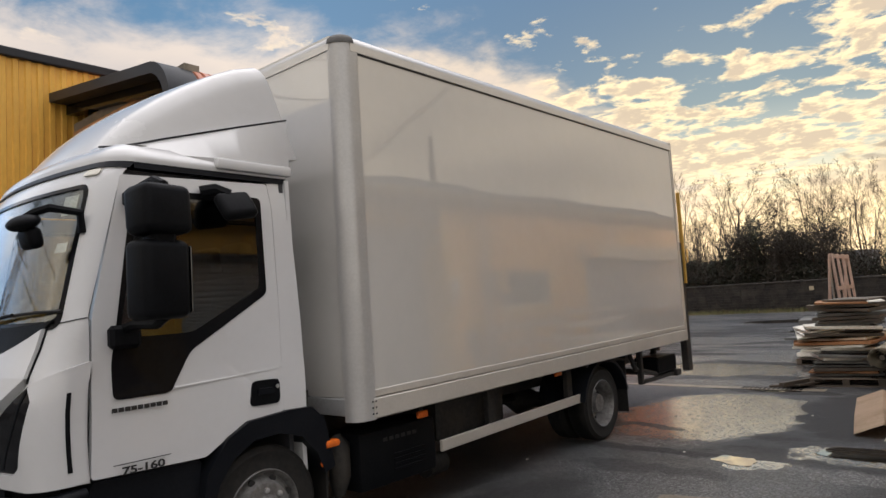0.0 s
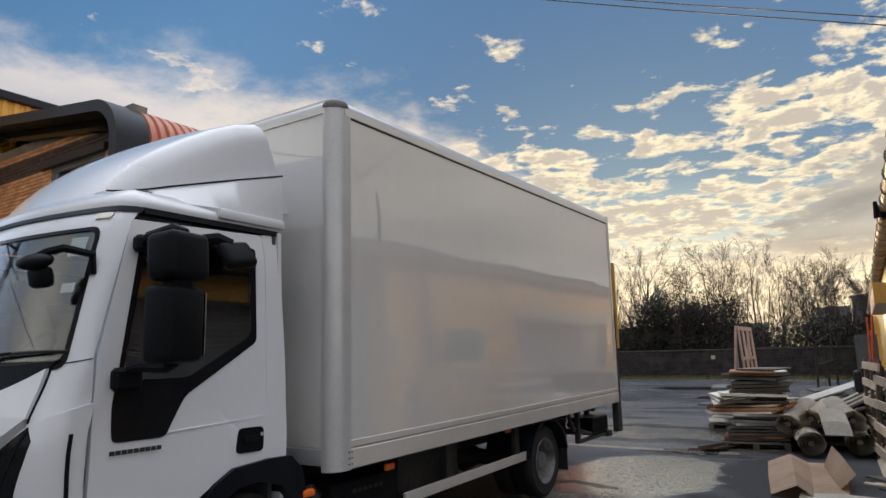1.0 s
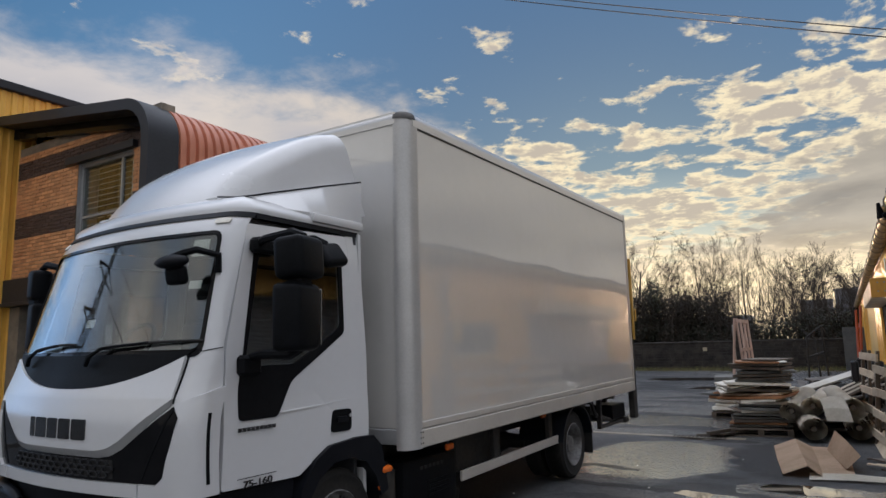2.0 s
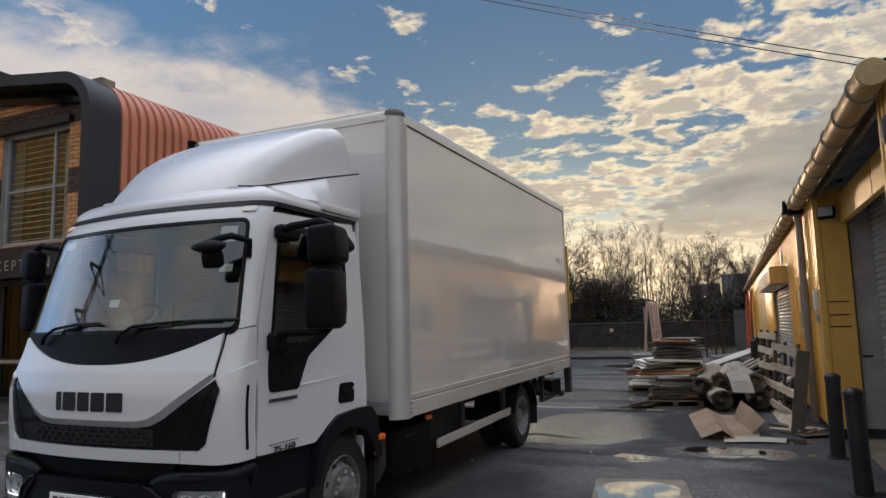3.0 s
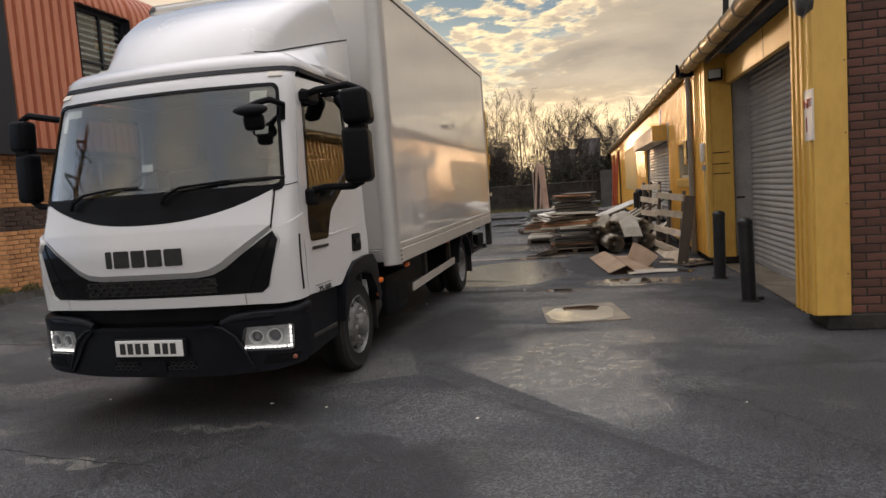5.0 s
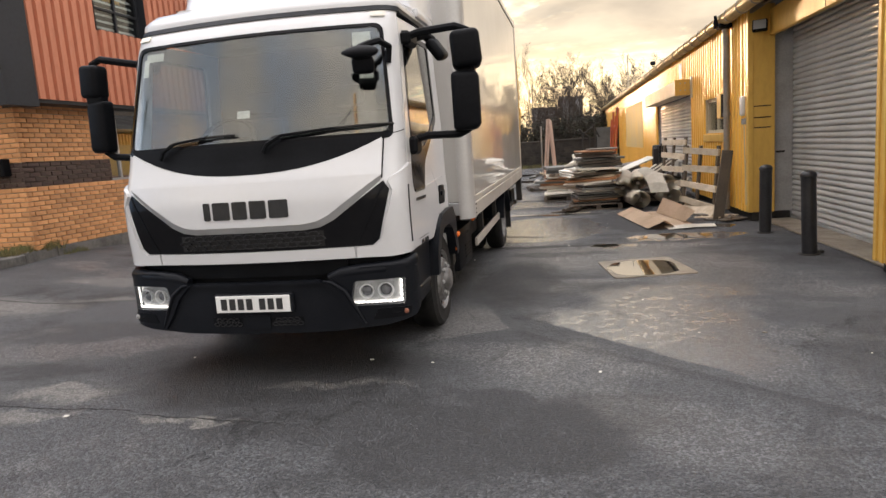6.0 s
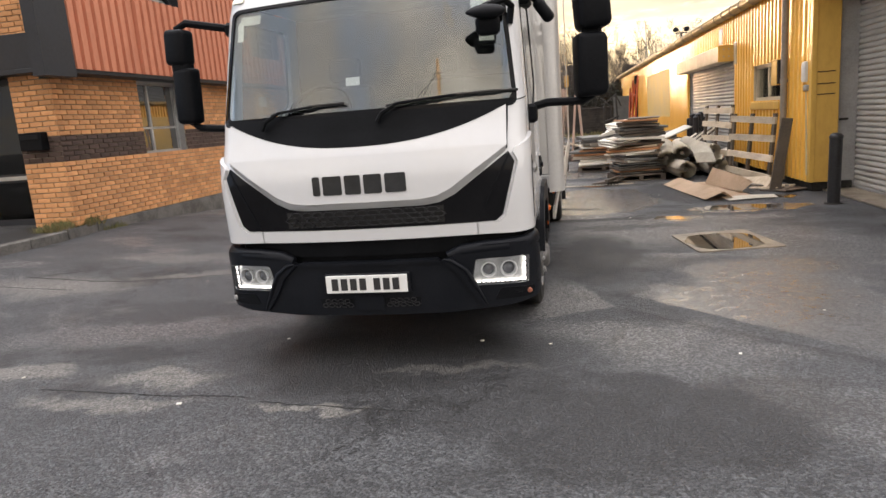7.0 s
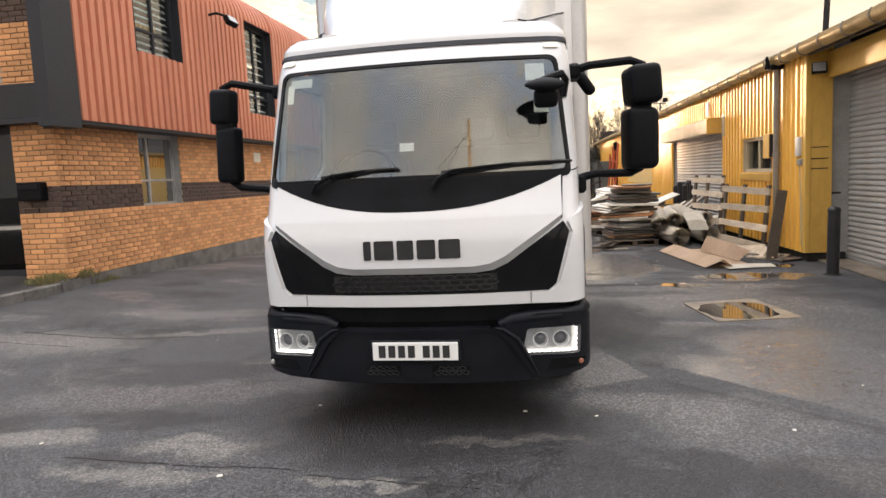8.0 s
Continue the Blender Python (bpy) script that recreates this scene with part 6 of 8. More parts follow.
for sign in (1, -1):
    pts = [(0.46, 0.655), (0.50, 0.650), (0.60, 0.585), (0.66, 0.47), (0.72, 0.365), (0.70, 0.350), (0.62, 0.455), (0.555, 0.565)]
    part("bumper_rib", sheet(pts if sign > 0 else mirror_u(pts), skin_at(0.064), 0.03, 0.05), M_BUMPER, bumper, smooth=30)
    edge = [(0.47, 0.662), (0.52, 0.650), (0.60, 0.590), (0.655, 0.485), (0.715, 0.362)]
    part("bumper_crease", tube([cab_skin(sign * u, v, 0.062) for u, v in edge], [0.006, 0.014, 0.016, 0.014, 0.006], 8), M_BUMPER, bumper, smooth=60)
    part("bumper_shoulder", tube([cab_skin(sign * u, v, 0.006) for u, v in ((0.50, 0.668), (0.58, 0.695), (0.70, 0.706), (0.85, 0.712), (0.98, 0.720), (1.08, 0.732), (1.15, 0.745))], [0.03, 0.042, 0.044, 0.044, 0.044, 0.044, 0.03], 10), M_BUMPER, bumper, smooth=60)
    head = part("headlamp", sheet(lamp_hole if sign > 0 else mirror_u(lamp_hole), skin_at(-0.005), 0.01, 0.06), M_BUMPER, bumper, "clear headlamp with bright running light")
    shell = [(0.635, 0.495), (0.950, 0.490), (0.955, 0.640), (0.665, 0.636)]
    part("reflector", sheet(shell if sign > 0 else mirror_u(shell), skin_at(0.004), 0.004, 0.06), M_REFLECT, head, "bright chrome reflector")
    glassy = part("lens", sheet(soft_outline(lamp_hole if sign > 0 else mirror_u(lamp_hole), 0.02), skin_at(0.046), 0.004, 0.05), M_LENS, head, smooth=60)
    glassy.visible_shadow = False
    for cx, r in ((0.735, 0.048), (0.855, 0.052)):
        m = Matrix.Translation(cab_skin(sign * cx, 0.575, 0.006)) @ Matrix.Rotation(sign * 0.22, 4, "Z")
        b = lathe([(-0.035, r), (-0.035, r * 0.86), (-0.012, r * 0.74), (0.0, r * 0.72)], (0, 0, 0), "y", 22, caps=False)
        for v in b.verts:
            v.co = m @ v.co
        part("bezel", b, M_PLATE, head, smooth=40)
        b = lathe([(-0.030, 0.0), (-0.028, r * 0.3), (-0.02, r * 0.55), (-0.008, r * 0.70)], (0, 0, 0), "y", 22)
        for v in b.verts:
            v.co = m @ v.co
        part("projector", b, M_LAMPDARK, head, smooth=60)
    for a, b in (((0.635, 0.495), (0.950, 0.490)), ((0.950, 0.490), (0.955, 0.640))):
        steps_n = 11 if a[1] - b[1] < 0.1 and abs(a[0] - b[0]) > 0.1 else 5
        for k in range(steps_n):
            f0, f1 = k / steps_n, (k + 0.72) / steps_n
            p0, p1 = Vector(a) * (1 - f0) + Vector(b) * f0, Vector(a) * (1 - f1) + Vector(b) * f1
            d = Vector((-(b[1] - a[1]), b[0] - a[0])).normalized() * 0.010
            pts = [tuple(p0), tuple(p1), tuple(p1 + d), tuple(p0 + d)]
            part("running_light", sheet(pts if sign > 0 else mirror_u(pts), skin_at(0.024), 0.008, 0), M_LED, head, smooth=0)
    part("fog_recess", sheet(soft_outline([(0.76, 0.385), (0.98, 0.395), (0.99, 0.455), (0.80, 0.460)] if sign > 0 else mirror_u([(0.76, 0.385), (0.98, 0.395), (0.99, 0.455), (0.80, 0.460)]), 0.02), skin_at(0.049), 0.006, 0.06), M_BLACK, bumper, smooth=0)
    b = lathe([(-0.012, 0.0), (-0.010, 0.013), (0.0, 0.017)], tuple(cab_skin(sign * 0.955, 0.425, 0.05)), "y", 14)
    part("small_lamp", b, M_DULLAMBER if sign > 0 else M_PALEMETAL, bumper, "small round lamp")
plate = part("number_plate", block(-0.26, 0.26, -0.062, -0.052, 0.480, 0.591, 0.003), M_PLATE, bumper, "white number plate with dark bars")
for k in range(7):
    x0 = -0.222 + 0.060 * k + (0.030 if k > 3 else 0)
    part("plate_bar", block(x0, x0 + 0.042, -0.0645, -0.062, 0.498, 0.572), M_DARKINK, plate, smooth=0)
part("plate_holder", block(-0.275, 0.275, -0.053, -0.015, 0.47, 0.60, 0.006), M_BUMPER, plate)

# cab interior and back
inside = part("cab_back", sheet(rect(-0.97, 0.97, 0.55, 2.40), lambda u, v, w: Vector((u, 1.60 + ramp(v, (1.2, 0.035), (2.4, -0.02)) - w, v)), 0.03, 0, [soft_outline(rect(-0.72, 0.72, 1.62, 2.12), 0.06)]), M_WHITE, truck, "white rear cab wall", smooth=0)
part("lining", block(-0.955, 0.955, 1.545, 1.575, 0.6, 2.38), M_INTERIOR, inside, "dark grey cab lining", smooth=0)
part("headlining", block(-0.90, 0.90, 0.50, 1.57, 2.355, 2.375), M_INTERIOR, inside, smooth=0)
part("floor", block(-0.86, 0.86, 0.30, 1.60, 0.82, 0.86), M_INTERIOR, inside, smooth=0)
dash_pts = [(0.27, 1.50), (0.32, 1.535), (0.60, 1.50), (0.72, 1.40), (0.66, 1.10), (0.60, 0.85), (0.27, 0.85)]
part("dashboard", sheet([(y, z) for y, z in dash_pts], lambda u, v, w: Vector((0.86 + w, u, v)), 1.72, 0), M_INTERIOR, inside, "grey dashboard")
wheel_c = Vector((-0.48, 0.72, 1.60))
tilt = Matrix.Rotation(radians(-38), 3, "X")
part("steering_wheel", tube([wheel_c + tilt @ Vector((0.225 * math.cos(a), 0, 0.225 * math.sin(a))) for a in [2 * math.pi * k / 28 for k in range(29)]], 0.017, 8), M_BLACK, inside, "black steering wheel")
part("steering_hub", tube([wheel_c + tilt @ Vector((-0.21, 0, 0.02)), wheel_c + tilt @ Vector((0, 0, -0.03)), wheel_c + tilt @ Vector((0.21, 0, 0.02))], [0.02, 0.06, 0.02], 8), M_BLACK, inside)
part("column", tube([wheel_c + Vector((0, -0.02, -0.04)), (-0.48, 0.55, 1.35)], 0.05, 8), M_BLACK, inside)
for x0 in (-0.50, 0.28, 0.64):
    seat = part("seat", block(x0 - 0.22, x0 + 0.22, 0.85, 1.35, 1.05, 1.22, 0.05, segments=2), M_INTERIOR, inside, "dark cloth seat", smooth=40)
    part("backrest", block(x0 - 0.22, x0 + 0.22, 1.32, 1.48, 1.2, 1.80, 0.05, segments=2), M_INTERIOR, seat, smooth=40)
    part("headrest", block(x0 - 0.13, x0 + 0.13, 1.36, 1.47, 1.84, 2.02, 0.04, segments=2), M_INTERIOR, seat, smooth=40)
part("dash_ornament", lathe([(0, 0.03), (0.02, 0.035), (0.05, 0.03), (0.07, 0.0)], (-0.26, 0.40, 1.53), "z", 10), M_BLACK, inside)

# ---- box body ----
BX, BY1 = 1.17, 7.66
RISE = 0.010                          # the body sits slightly higher at the rear


def lean_z(bm):
    for v in bm.verts:
        v.co.z += RISE * (v.co.y - 2.05)
    return bm


body = part("box_body", lean_z(block(-BX + 0.03, BX - 0.03, 2.07, BY1, 0.90, 3.36)), M_DARK, truck, "white panelled box body with aluminium edges", smooth=0)
for sign in (1, -1):
    xa, xb = sorted((sign * (BX - 0.03), sign * BX))
    part("side_panel", lean_z(block(xa, xb, 2.06, BY1 - 0.05, 1.0, 3.315, 0.002)), M_PANEL, body, "glossy white side panel", smooth=0)
    part("panel_joint", lean_z(block(*sorted((sign * (BX - 0.02), sign * (BX + 0.003))), 2.06, BY1 - 0.05, 3.300, 3.314)), M_DARKINK, body, smooth=0)
    xa, xb = sorted((sign * (BX - 0.04), sign * (BX + 0.012)))
    part("bottom_rail", lean_z(block(xa, xb, 2.06, BY1, 0.81, 0.945, 0.008)), M_ALU, body, "aluminium bottom rail")
    xa, xb = sorted((sign * (BX - 0.04), sign * (BX + 0.008)))
    part("bottom_rail", lean_z(block(xa, xb, 2.06, BY1, 0.950, 1.003, 0.006)), M_ALU, body)
    top_rail = bmesh.new()
    prof = [(BX + 0.010, 3.315), (BX + 0.012, 3.36)] + [(BX - 0.05 + 0.062 * math.cos(a), 3.36 + 0.075 * math.sin(a)) for a in [radians(15 * k) for k in range(1, 7)]] + [(BX - 0.12, 3.435), (BX - 0.12, 3.315)]
    ra, rb = [top_rail.verts.new((sign * x, 2.02, z)) for x, z in prof], [top_rail.verts.new((sign * x, BY1, z)) for x, z in prof]
    for i in range(len(prof)):
        k = (i + 1) % len(prof)
        top_rail.faces.new((ra[i], ra[k], rb[k], rb[i]))
    top_rail.faces.new(ra)
    top_rail.faces.new(rb)
    part("top_rail", lean_z(top_rail), M_PANEL, body, "rounded white top rail", smooth=50)
    # rounded aluminium corner post
    post = bmesh.new()
    r = 0.11
    prof = [(BX + 0.003, 2.09), (BX + 0.010, 2.082), (BX + 0.010, 2.05)] + [(BX - r + (r + 0.008) * math.cos(a), 2.04 - (r + 0.008) * math.sin(a)) for a in [radians(9 * k) for k in range(11)]] + [(BX - r - 0.008, 2.04 - r - 0.008), (BX - r - 0.012, 2.04 - r + 0.01), (BX - r - 0.012, 2.09)]
    ra, rb = [post.verts.new((sign * x, y, 0.805)) for x, y in prof], [post.verts.new((sign * x, y, 3.375)) for x, y in prof]
    for i in range(len(prof)):
        k = (i + 1) % len(prof)
        post.faces.new((ra[i], ra[k], rb[k], rb[i]))
    post.faces.new(ra)
    post.faces.new(rb)
    pst = part("corner_post", lean_z(post), M_POST, body, "rounded brushed aluminium corner post", smooth=40)
    for z in (0.845, 0.885, 0.925):
        part("rivet", lathe([(0, 0.007), (0.004 * sign, 0.005), (0.005 * sign, 0)], (sign * (BX + 0.013), 2.055, z), "x", 8), M_DARKINK, pst, smooth=0)
        part("rivet", lathe([(0, 0.007), (0.004 * sign, 0.005), (0.005 * sign, 0)], (sign * (BX + 0.013), 2.085, z), "x", 8), M_DARKINK, pst, smooth=0)
    cap = bmesh.new()
    rows = []
    for k in range(7):
        e = radians(15 * k)
        rr, z = r - 0.06 + 0.075 * math.cos(e), 3.372 + 0.075 * math.sin(e)
        rows.append([cap.verts.new((sign * (BX - r + rr * math.cos(a)), 2.04 - rr * math.sin(a), z)) for a in [radians(9 * q - 6) for q in range(12)]])
    for a, b in zip(rows, rows[1:]):
        for i in range(11):
            cap.faces.new((a[i], a[i + 1], b[i + 1], b[i]))
    cap.faces.new(rows[-1])
    part("corner_cap", cap, M_CAP, body, "grey plastic corner cap", smooth=50)
part("front_panel", block(-BX + 0.112, BX - 0.112, 1.930, 1.965, 0.96, 3.33, 0.002), M_PANEL, body, "white front bulkhead panel", smooth=0)
part("front_rail", block(-BX + 0.112, BX - 0.112, 1.922, 1.965, 0.84, 0.955, 0.006), M_STEEL, body)
ft = bmesh.new()
prof = [(1.920, 3.33), (1.920, 3.375)] + [(1.980 - 0.06 * math.cos(a), 3.375 + 0.07 * math.sin(a)) for a in [radians(18 * k) for k in range(6)]] + [(2.05, 3.445), (2.05, 3.33)]
ra, rb = [ft.verts.new((-BX + 0.10, y, z)) for y, z in prof], [ft.verts.new((BX - 0.10, y, z)) for y, z in prof]
for i in range(len(prof)):
    k = (i + 1) % len(prof)
    ft.faces.new((ra[i], ra[k], rb[k], rb[i]))
part("front_top_rail", ft, M_PANEL, body, smooth=50)
part("roof_panel", lean_z(block(-BX + 0.1, BX - 0.1, 1.93, BY1, 3.40, 3.432)), M_PANEL, body, smooth=0)
part("rear_frame", lean_z(block(-BX - 0.008, BX + 0.008, BY1 - 0.06, BY1 + 0.02, 0.82, 3.42, 0.008)), M_ALU, body)
for y_ in (3.6, 6.9):
    part("roof_fitting", lean_z(block(1.02, 1.08, y_, y_ + 0.12, 3.43, 3.455, 0.005)), M_BUMPER, body)
# tail lift folded up behind the doors
lift_ = part("tail_lift", block(-1.12, 1.12, 7.74, 7.80, 0.95, 2.85, 0.01), M_STEEL, truck, "folded grey tail lift platform")
for sign in (1, -1):
    xa, xb = sorted((sign * 1.06, sign * 1.15))
    part("lift_column", block(xa, xb, 7.69, 7.84, 0.46, 2.15, 0.01), M_CHASSIS, lift_, "dark lift column")
    xa, xb = sorted((sign * 1.135, sign * 1.18))
    part("edge_strip", block(xa, xb, 7.80, 7.83, 1.6, 2.82, 0.004), M_YELLOWTRIM, lift_, "yellow safety strip")
    part("lift_arm", tube([(sign * 0.75, 7.72, 0.9), (sign * 0.75, 7.35, 0.55), (sign * 0.75, 6.9, 0.62)], 0.04, 8), M_CHASSIS, lift_)
part("lift_grip", tube([(1.15, 7.84, 2.05), (1.19, 7.88, 2.05), (1.19, 7.88, 1.88), (1.15, 7.84, 1.88)], 0.012, 6), M_YELLOWTRIM, lift_)

# chassis and fittings underneath
chassis = part("chassis", bmesh.new(), M_CHASSIS, truck, "black ladder chassis")
bm = bmesh.new()
for x in (-0.42, 0.42):
    block(x - 0.04, x + 0.04, 0.4, 7.5, 0.58, 0.80, 0, bm)
for y in (1.9, 2.9, 4.0, 5.0, 6.2, 7.3):
    block(-0.40, 0.40, y - 0.04, y + 0.04, 0.62, 0.74, 0, bm)
for y in (2.4, 3.3, 4.2, 5.1, 6.0, 6.9):
    block(-1.10, 1.10, y - 0.03, y + 0.03, 0.80, 0.86, 0, bm)
bm.to_mesh(chassis.data)
bm.free()
part("engine_block", block(-0.38, 0.38, 0.5, 1.9, 0.45, 0.95, 0.04), M_CHASSIS, chassis)
part("gearbox", block(-0.2, 0.2, 1.9, 2.9, 0.42, 0.72, 0.05), M_CHASSIS, chassis)
part("propshaft", tube([(0, 2.9, 0.55), (0, 5.3, 0.42)], 0.05, 8), M_CHASSIS, chassis)
part("axle", tube([(-0.9, 1.33, 0.385), (0.9, 1.33, 0.385)], 0.06, 8), M_CHASSIS, chassis)
part("axle", tube([(-0.9, 5.46, 0.385), (-0.2, 5.46, 0.385), (0, 5.46, 0.385), (0.2, 5.46, 0.385), (0.9, 5.46, 0.385)], [0.07, 0.09, 0.19, 0.09, 0.07], 10), M_CHASSIS, chassis)
for sign in (1, -1):
    xa, xb = sorted((sign * 0.66, sign * 1.00))
    tank = part("battery_box" if sign > 0 else "fuel_tank", block(xa, xb, 2.08, 2.86, 0.29, 0.69, 0.03, segments=2), M_BLACK, truck, "black plastic battery box" if sign > 0 else "black fuel tank", smooth=40)
    for k in range(6):
        part("vent_slot", block(*sorted((sign * 0.998, sign * 1.004)), 2.30 + 0.06 * k, 2.34 + 0.06 * k, 0.60, 0.625), M_DARK, tank, smooth=0)
    for k in range(4):
        part("rib", block(*sorted((sign * 0.998, sign * 1.008)), 2.40, 2.72, 0.38 + 0.035 * k, 0.395 + 0.035 * k, 0.003), M_BLACK, tank, smooth=0)
    part("air_tank", tube([(sign * 0.88, 1.98, 0.30), (sign * 0.90, 1.98, 0.42), (sign * 0.90, 1.98, 0.64), (sign * 0.88, 1.98, 0.70)], [0.04, 0.075, 0.075, 0.03], 14), M_CHASSIS, truck, "dirty dark cylinder behind the wheel", smooth=50)
    part("splash_flap", block(*sorted((sign * 0.70, sign * 0.99)), 1.79, 1.81, 0.25, 0.75, 0.004), M_RUBBER, truck, "black rubber splash flap")
    guard = part("side_guard", block(*sorted((sign * 1.03, sign * 1.06)), 2.86, 5.02, 0.42, 0.505, 0.006), M_ALU, truck, "aluminium side guard rail")
    for v in guard.data.vertices:
        v.co.z += 0.018 * (v.co.y - 2.86)
    for y in (3.55, 4.85):
        part("guard_bracket", block(*sorted((sign * 0.98, sign * 1.03)), y - 0.05, y + 0.05, 0.44, 0.84, 0.006), M_CHASSIS, guard)
    part("hose_can", tube([(sign * 0.72, 3.0, 0.24), (sign * 0.72, 3.22, 0.24)], 0.09, 12), M_CHASSIS, truck, "dark air reservoir", smooth=50)
    part("underside_box", block(*sorted((sign * 0.5, sign * 0.9)), 3.0, 3.9, 0.45, 0.78, 0.02), M_CHASSIS, truck, "black box under the body")
    # orange side markers
    for y, z, x in ((2.66, 0.735, 1.06), (4.60, 0.80, 1.06)):
        part("side_marker", block(*sorted((sign * (x - 0.02), sign * (x + 0.01))), y - 0.055, y + 0.055, z - 0.025, z + 0.025, 0.008), M_ORANGE, truck, "orange side marker lamp")
        part("marker_bracket", block(*sorted((sign * (x - 0.03), sign * (x - 0.015))), y - 0.02, y + 0.02, z + 0.02, 0.86), M_CHASSIS, truck, smooth=0)
    b = lathe([(0, 0.0), (0.012 * sign, 0.02), (0.010 * sign, 0.036), (0, 0.04)], (sign * 1.03, 1.76, 0.585), "x", 16)
    part("side_reflector", b, M_ORANGE, truck, "round orange reflector")
    part("side_repeater", block(*sorted((sign * 0.98, sign * 1.06)), 1.76, 1.87, 0.665, 0.715, 0.02, segments=2), M_ORANGE, truck, "orange side repeater lamp", smooth=40)
    # rear mudguard and flap
    guard_pts = [(5.46 + 0.50 * math.cos(a), 0.385 + 0.47 * math.sin(a)) for a in [radians(10 + 16 * k) for k in range(11)]]
    inner_pts = [(5.46 + 0.47 * math.cos(a), 0.385 + 0.44 * math.sin(a)) for a in [radians(170 - 16 * k) for k in range(11)]]
    part("mudguard", sheet(guard_pts + inner_pts, lambda u, v, w, sign=sign: Vector((sign * (1.12 + w), u, v)), 0.55, 0), M_BUMPER, truck, "black plastic rear mudguard", smooth=40)
    part("mudflap", block(*sorted((sign * 0.60, sign * 1.11)), 5.93, 5.945, 0.22, 0.78, 0.004), M_RUBBER, truck, "black rubber mudflap")
    # rear lamp bar
    cluster = part("rear_lamp", block(*sorted((sign * 0.72, sign * 1.04)), 6.98, 7.56, 0.50, 0.70, 0.015), M_BLACK, truck, "black rear lamp box")
    part("lens", block(*sorted((sign * 0.74, sign * 1.02)), 7.558, 7.57, 0.52, 0.65, 0.004), M_RED, cluster)
    part("bar_bracket", tube([(sign * 0.95, 6.35, 0.86), (sign * 0.98, 6.45, 0.62), (sign * 1.0, 7.0, 0.50)], 0.03, 6), M_CHASSIS, truck, "black bracket under the body")
under_bar = part("underrun_bar", block(-1.08, 1.08, 7.46, 7.60, 0.42, 0.50, 0.010), M_CHASSIS, truck, "black rear underrun bar")
for sign in (1, -1):
    part("bar_arm", block(*sorted((sign * 0.98, sign * 1.04)), 6.52, 7.50, 0.435, 0.475, 0.006), M_CHASSIS, under_bar)
    part("bar_arm", block(*sorted((sign * 0.98, sign * 1.04)), 6.50, 6.56, 0.435, 0.86, 0.006), M_CHASSIS, under_bar)

# wheels
def wheel(x_out, sign, y, steer, dual, label):
    """A truck wheel whose outer face lies at x_out."""
    R, W = 0.385, 0.225
    t = lambda a: sign * a
    tyre_prof = [(t(-W), 0.245), (t(-W + 0.01), 0.30), (t(-W - 0.003), 0.345), (t(-W + 0.02), 0.378), (t(-W + 0.05), R), (t(-0.05), R), (t(-0.02), 0.378), (t(0.003), 0.345), (t(-0.01), 0.30), (t(0), 0.245), (t(-0.03), 0.235)]
    for g in (0.07, 0.11, 0.15):
        tyre_prof[5:5] = [(t(-W + g - 0.008), R), (t(-W + g - 0.006), R - 0.012), (t(-W + g + 0.006), R - 0.012), (t(-W + g + 0.008), R)]
    c = (x_out, y, R)
    root = part("wheel", lathe(tyre_prof, c, "x", 48, caps=False), M_RUBBER, truck, label, smooth=30)
    if steer:
        rim_prof = [(t(-0.005), 0.247), (t(0.004), 0.238), (t(-0.012), 0.228), (t(-0.05), 0.215), (t(-0.055), 0.205), (t(-0.02), 0.185), (t(0.012), 0.165), (t(0.020), 0.135), (t(0.022), 0.10), (t(0.05), 0.09), (t(0.065), 0.07), (t(0.068), 0.0)]
    else:
        rim_prof = [(t(-0.005), 0.247), (t(0.004), 0.238), (t(-0.012), 0.228), (t(-0.10), 0.215), (t(-0.155), 0.19), (t(-0.155), 0.12), (t(-0.10), 0.105), (t(-0.04), 0.09), (t(-0.03), 0.0)]
    rim = part("rim", lathe(rim_prof, c, "x", 40, caps=False), M_RIM, root, "dull silver steel rim", smooth=35)
    bolt_x, bolt_r = (0.022, 0.125) if steer else (-0.15, 0.15)
    for k in range(8):
        a = 2 * math.pi * k / 8
        bx = x_out + t(bolt_x)
        part("wheel_nut", lathe([(t(-0.02), 0.017), (t(0.012), 0.017), (t(0.018), 0.0)], (bx, y + bolt_r * math.cos(a), R + bolt_r * math.sin(a)), "x", 8), M_STEEL, rim, smooth=0)
        h = 0.19
        a += math.pi / 8
        # near-black disc on the rim in place of the hole's shade
        part("hand_hole", lathe([(t(-0.03), 0.020), (t(-0.012), 0.020), (t(-0.011), 0.0)], (x_out + t(0.0 if steer else -0.13), y + h * math.cos(a), R + h * math.sin(a)), "x", 10), M_DARK, rim, smooth=0)
    if dual:
        part("inner_tyre", lathe([(t(a), r) for a, r in ((-0.50, 0.245), (-0.495, 0.345), (-0.46, R), (-0.32, R), (-0.285, 0.345), (-0.28, 0.245))], c, "x", 36), M_RUBBER, root, smooth=30)


for sign in (1, -1):
    wheel(sign * 0.985, sign, 1.33, True, False, "front wheel with black tyre and silver steel rim")
    wheel(sign * 1.055, sign, 5.46, False, True, "double rear wheel with black tyres and dished steel rim")


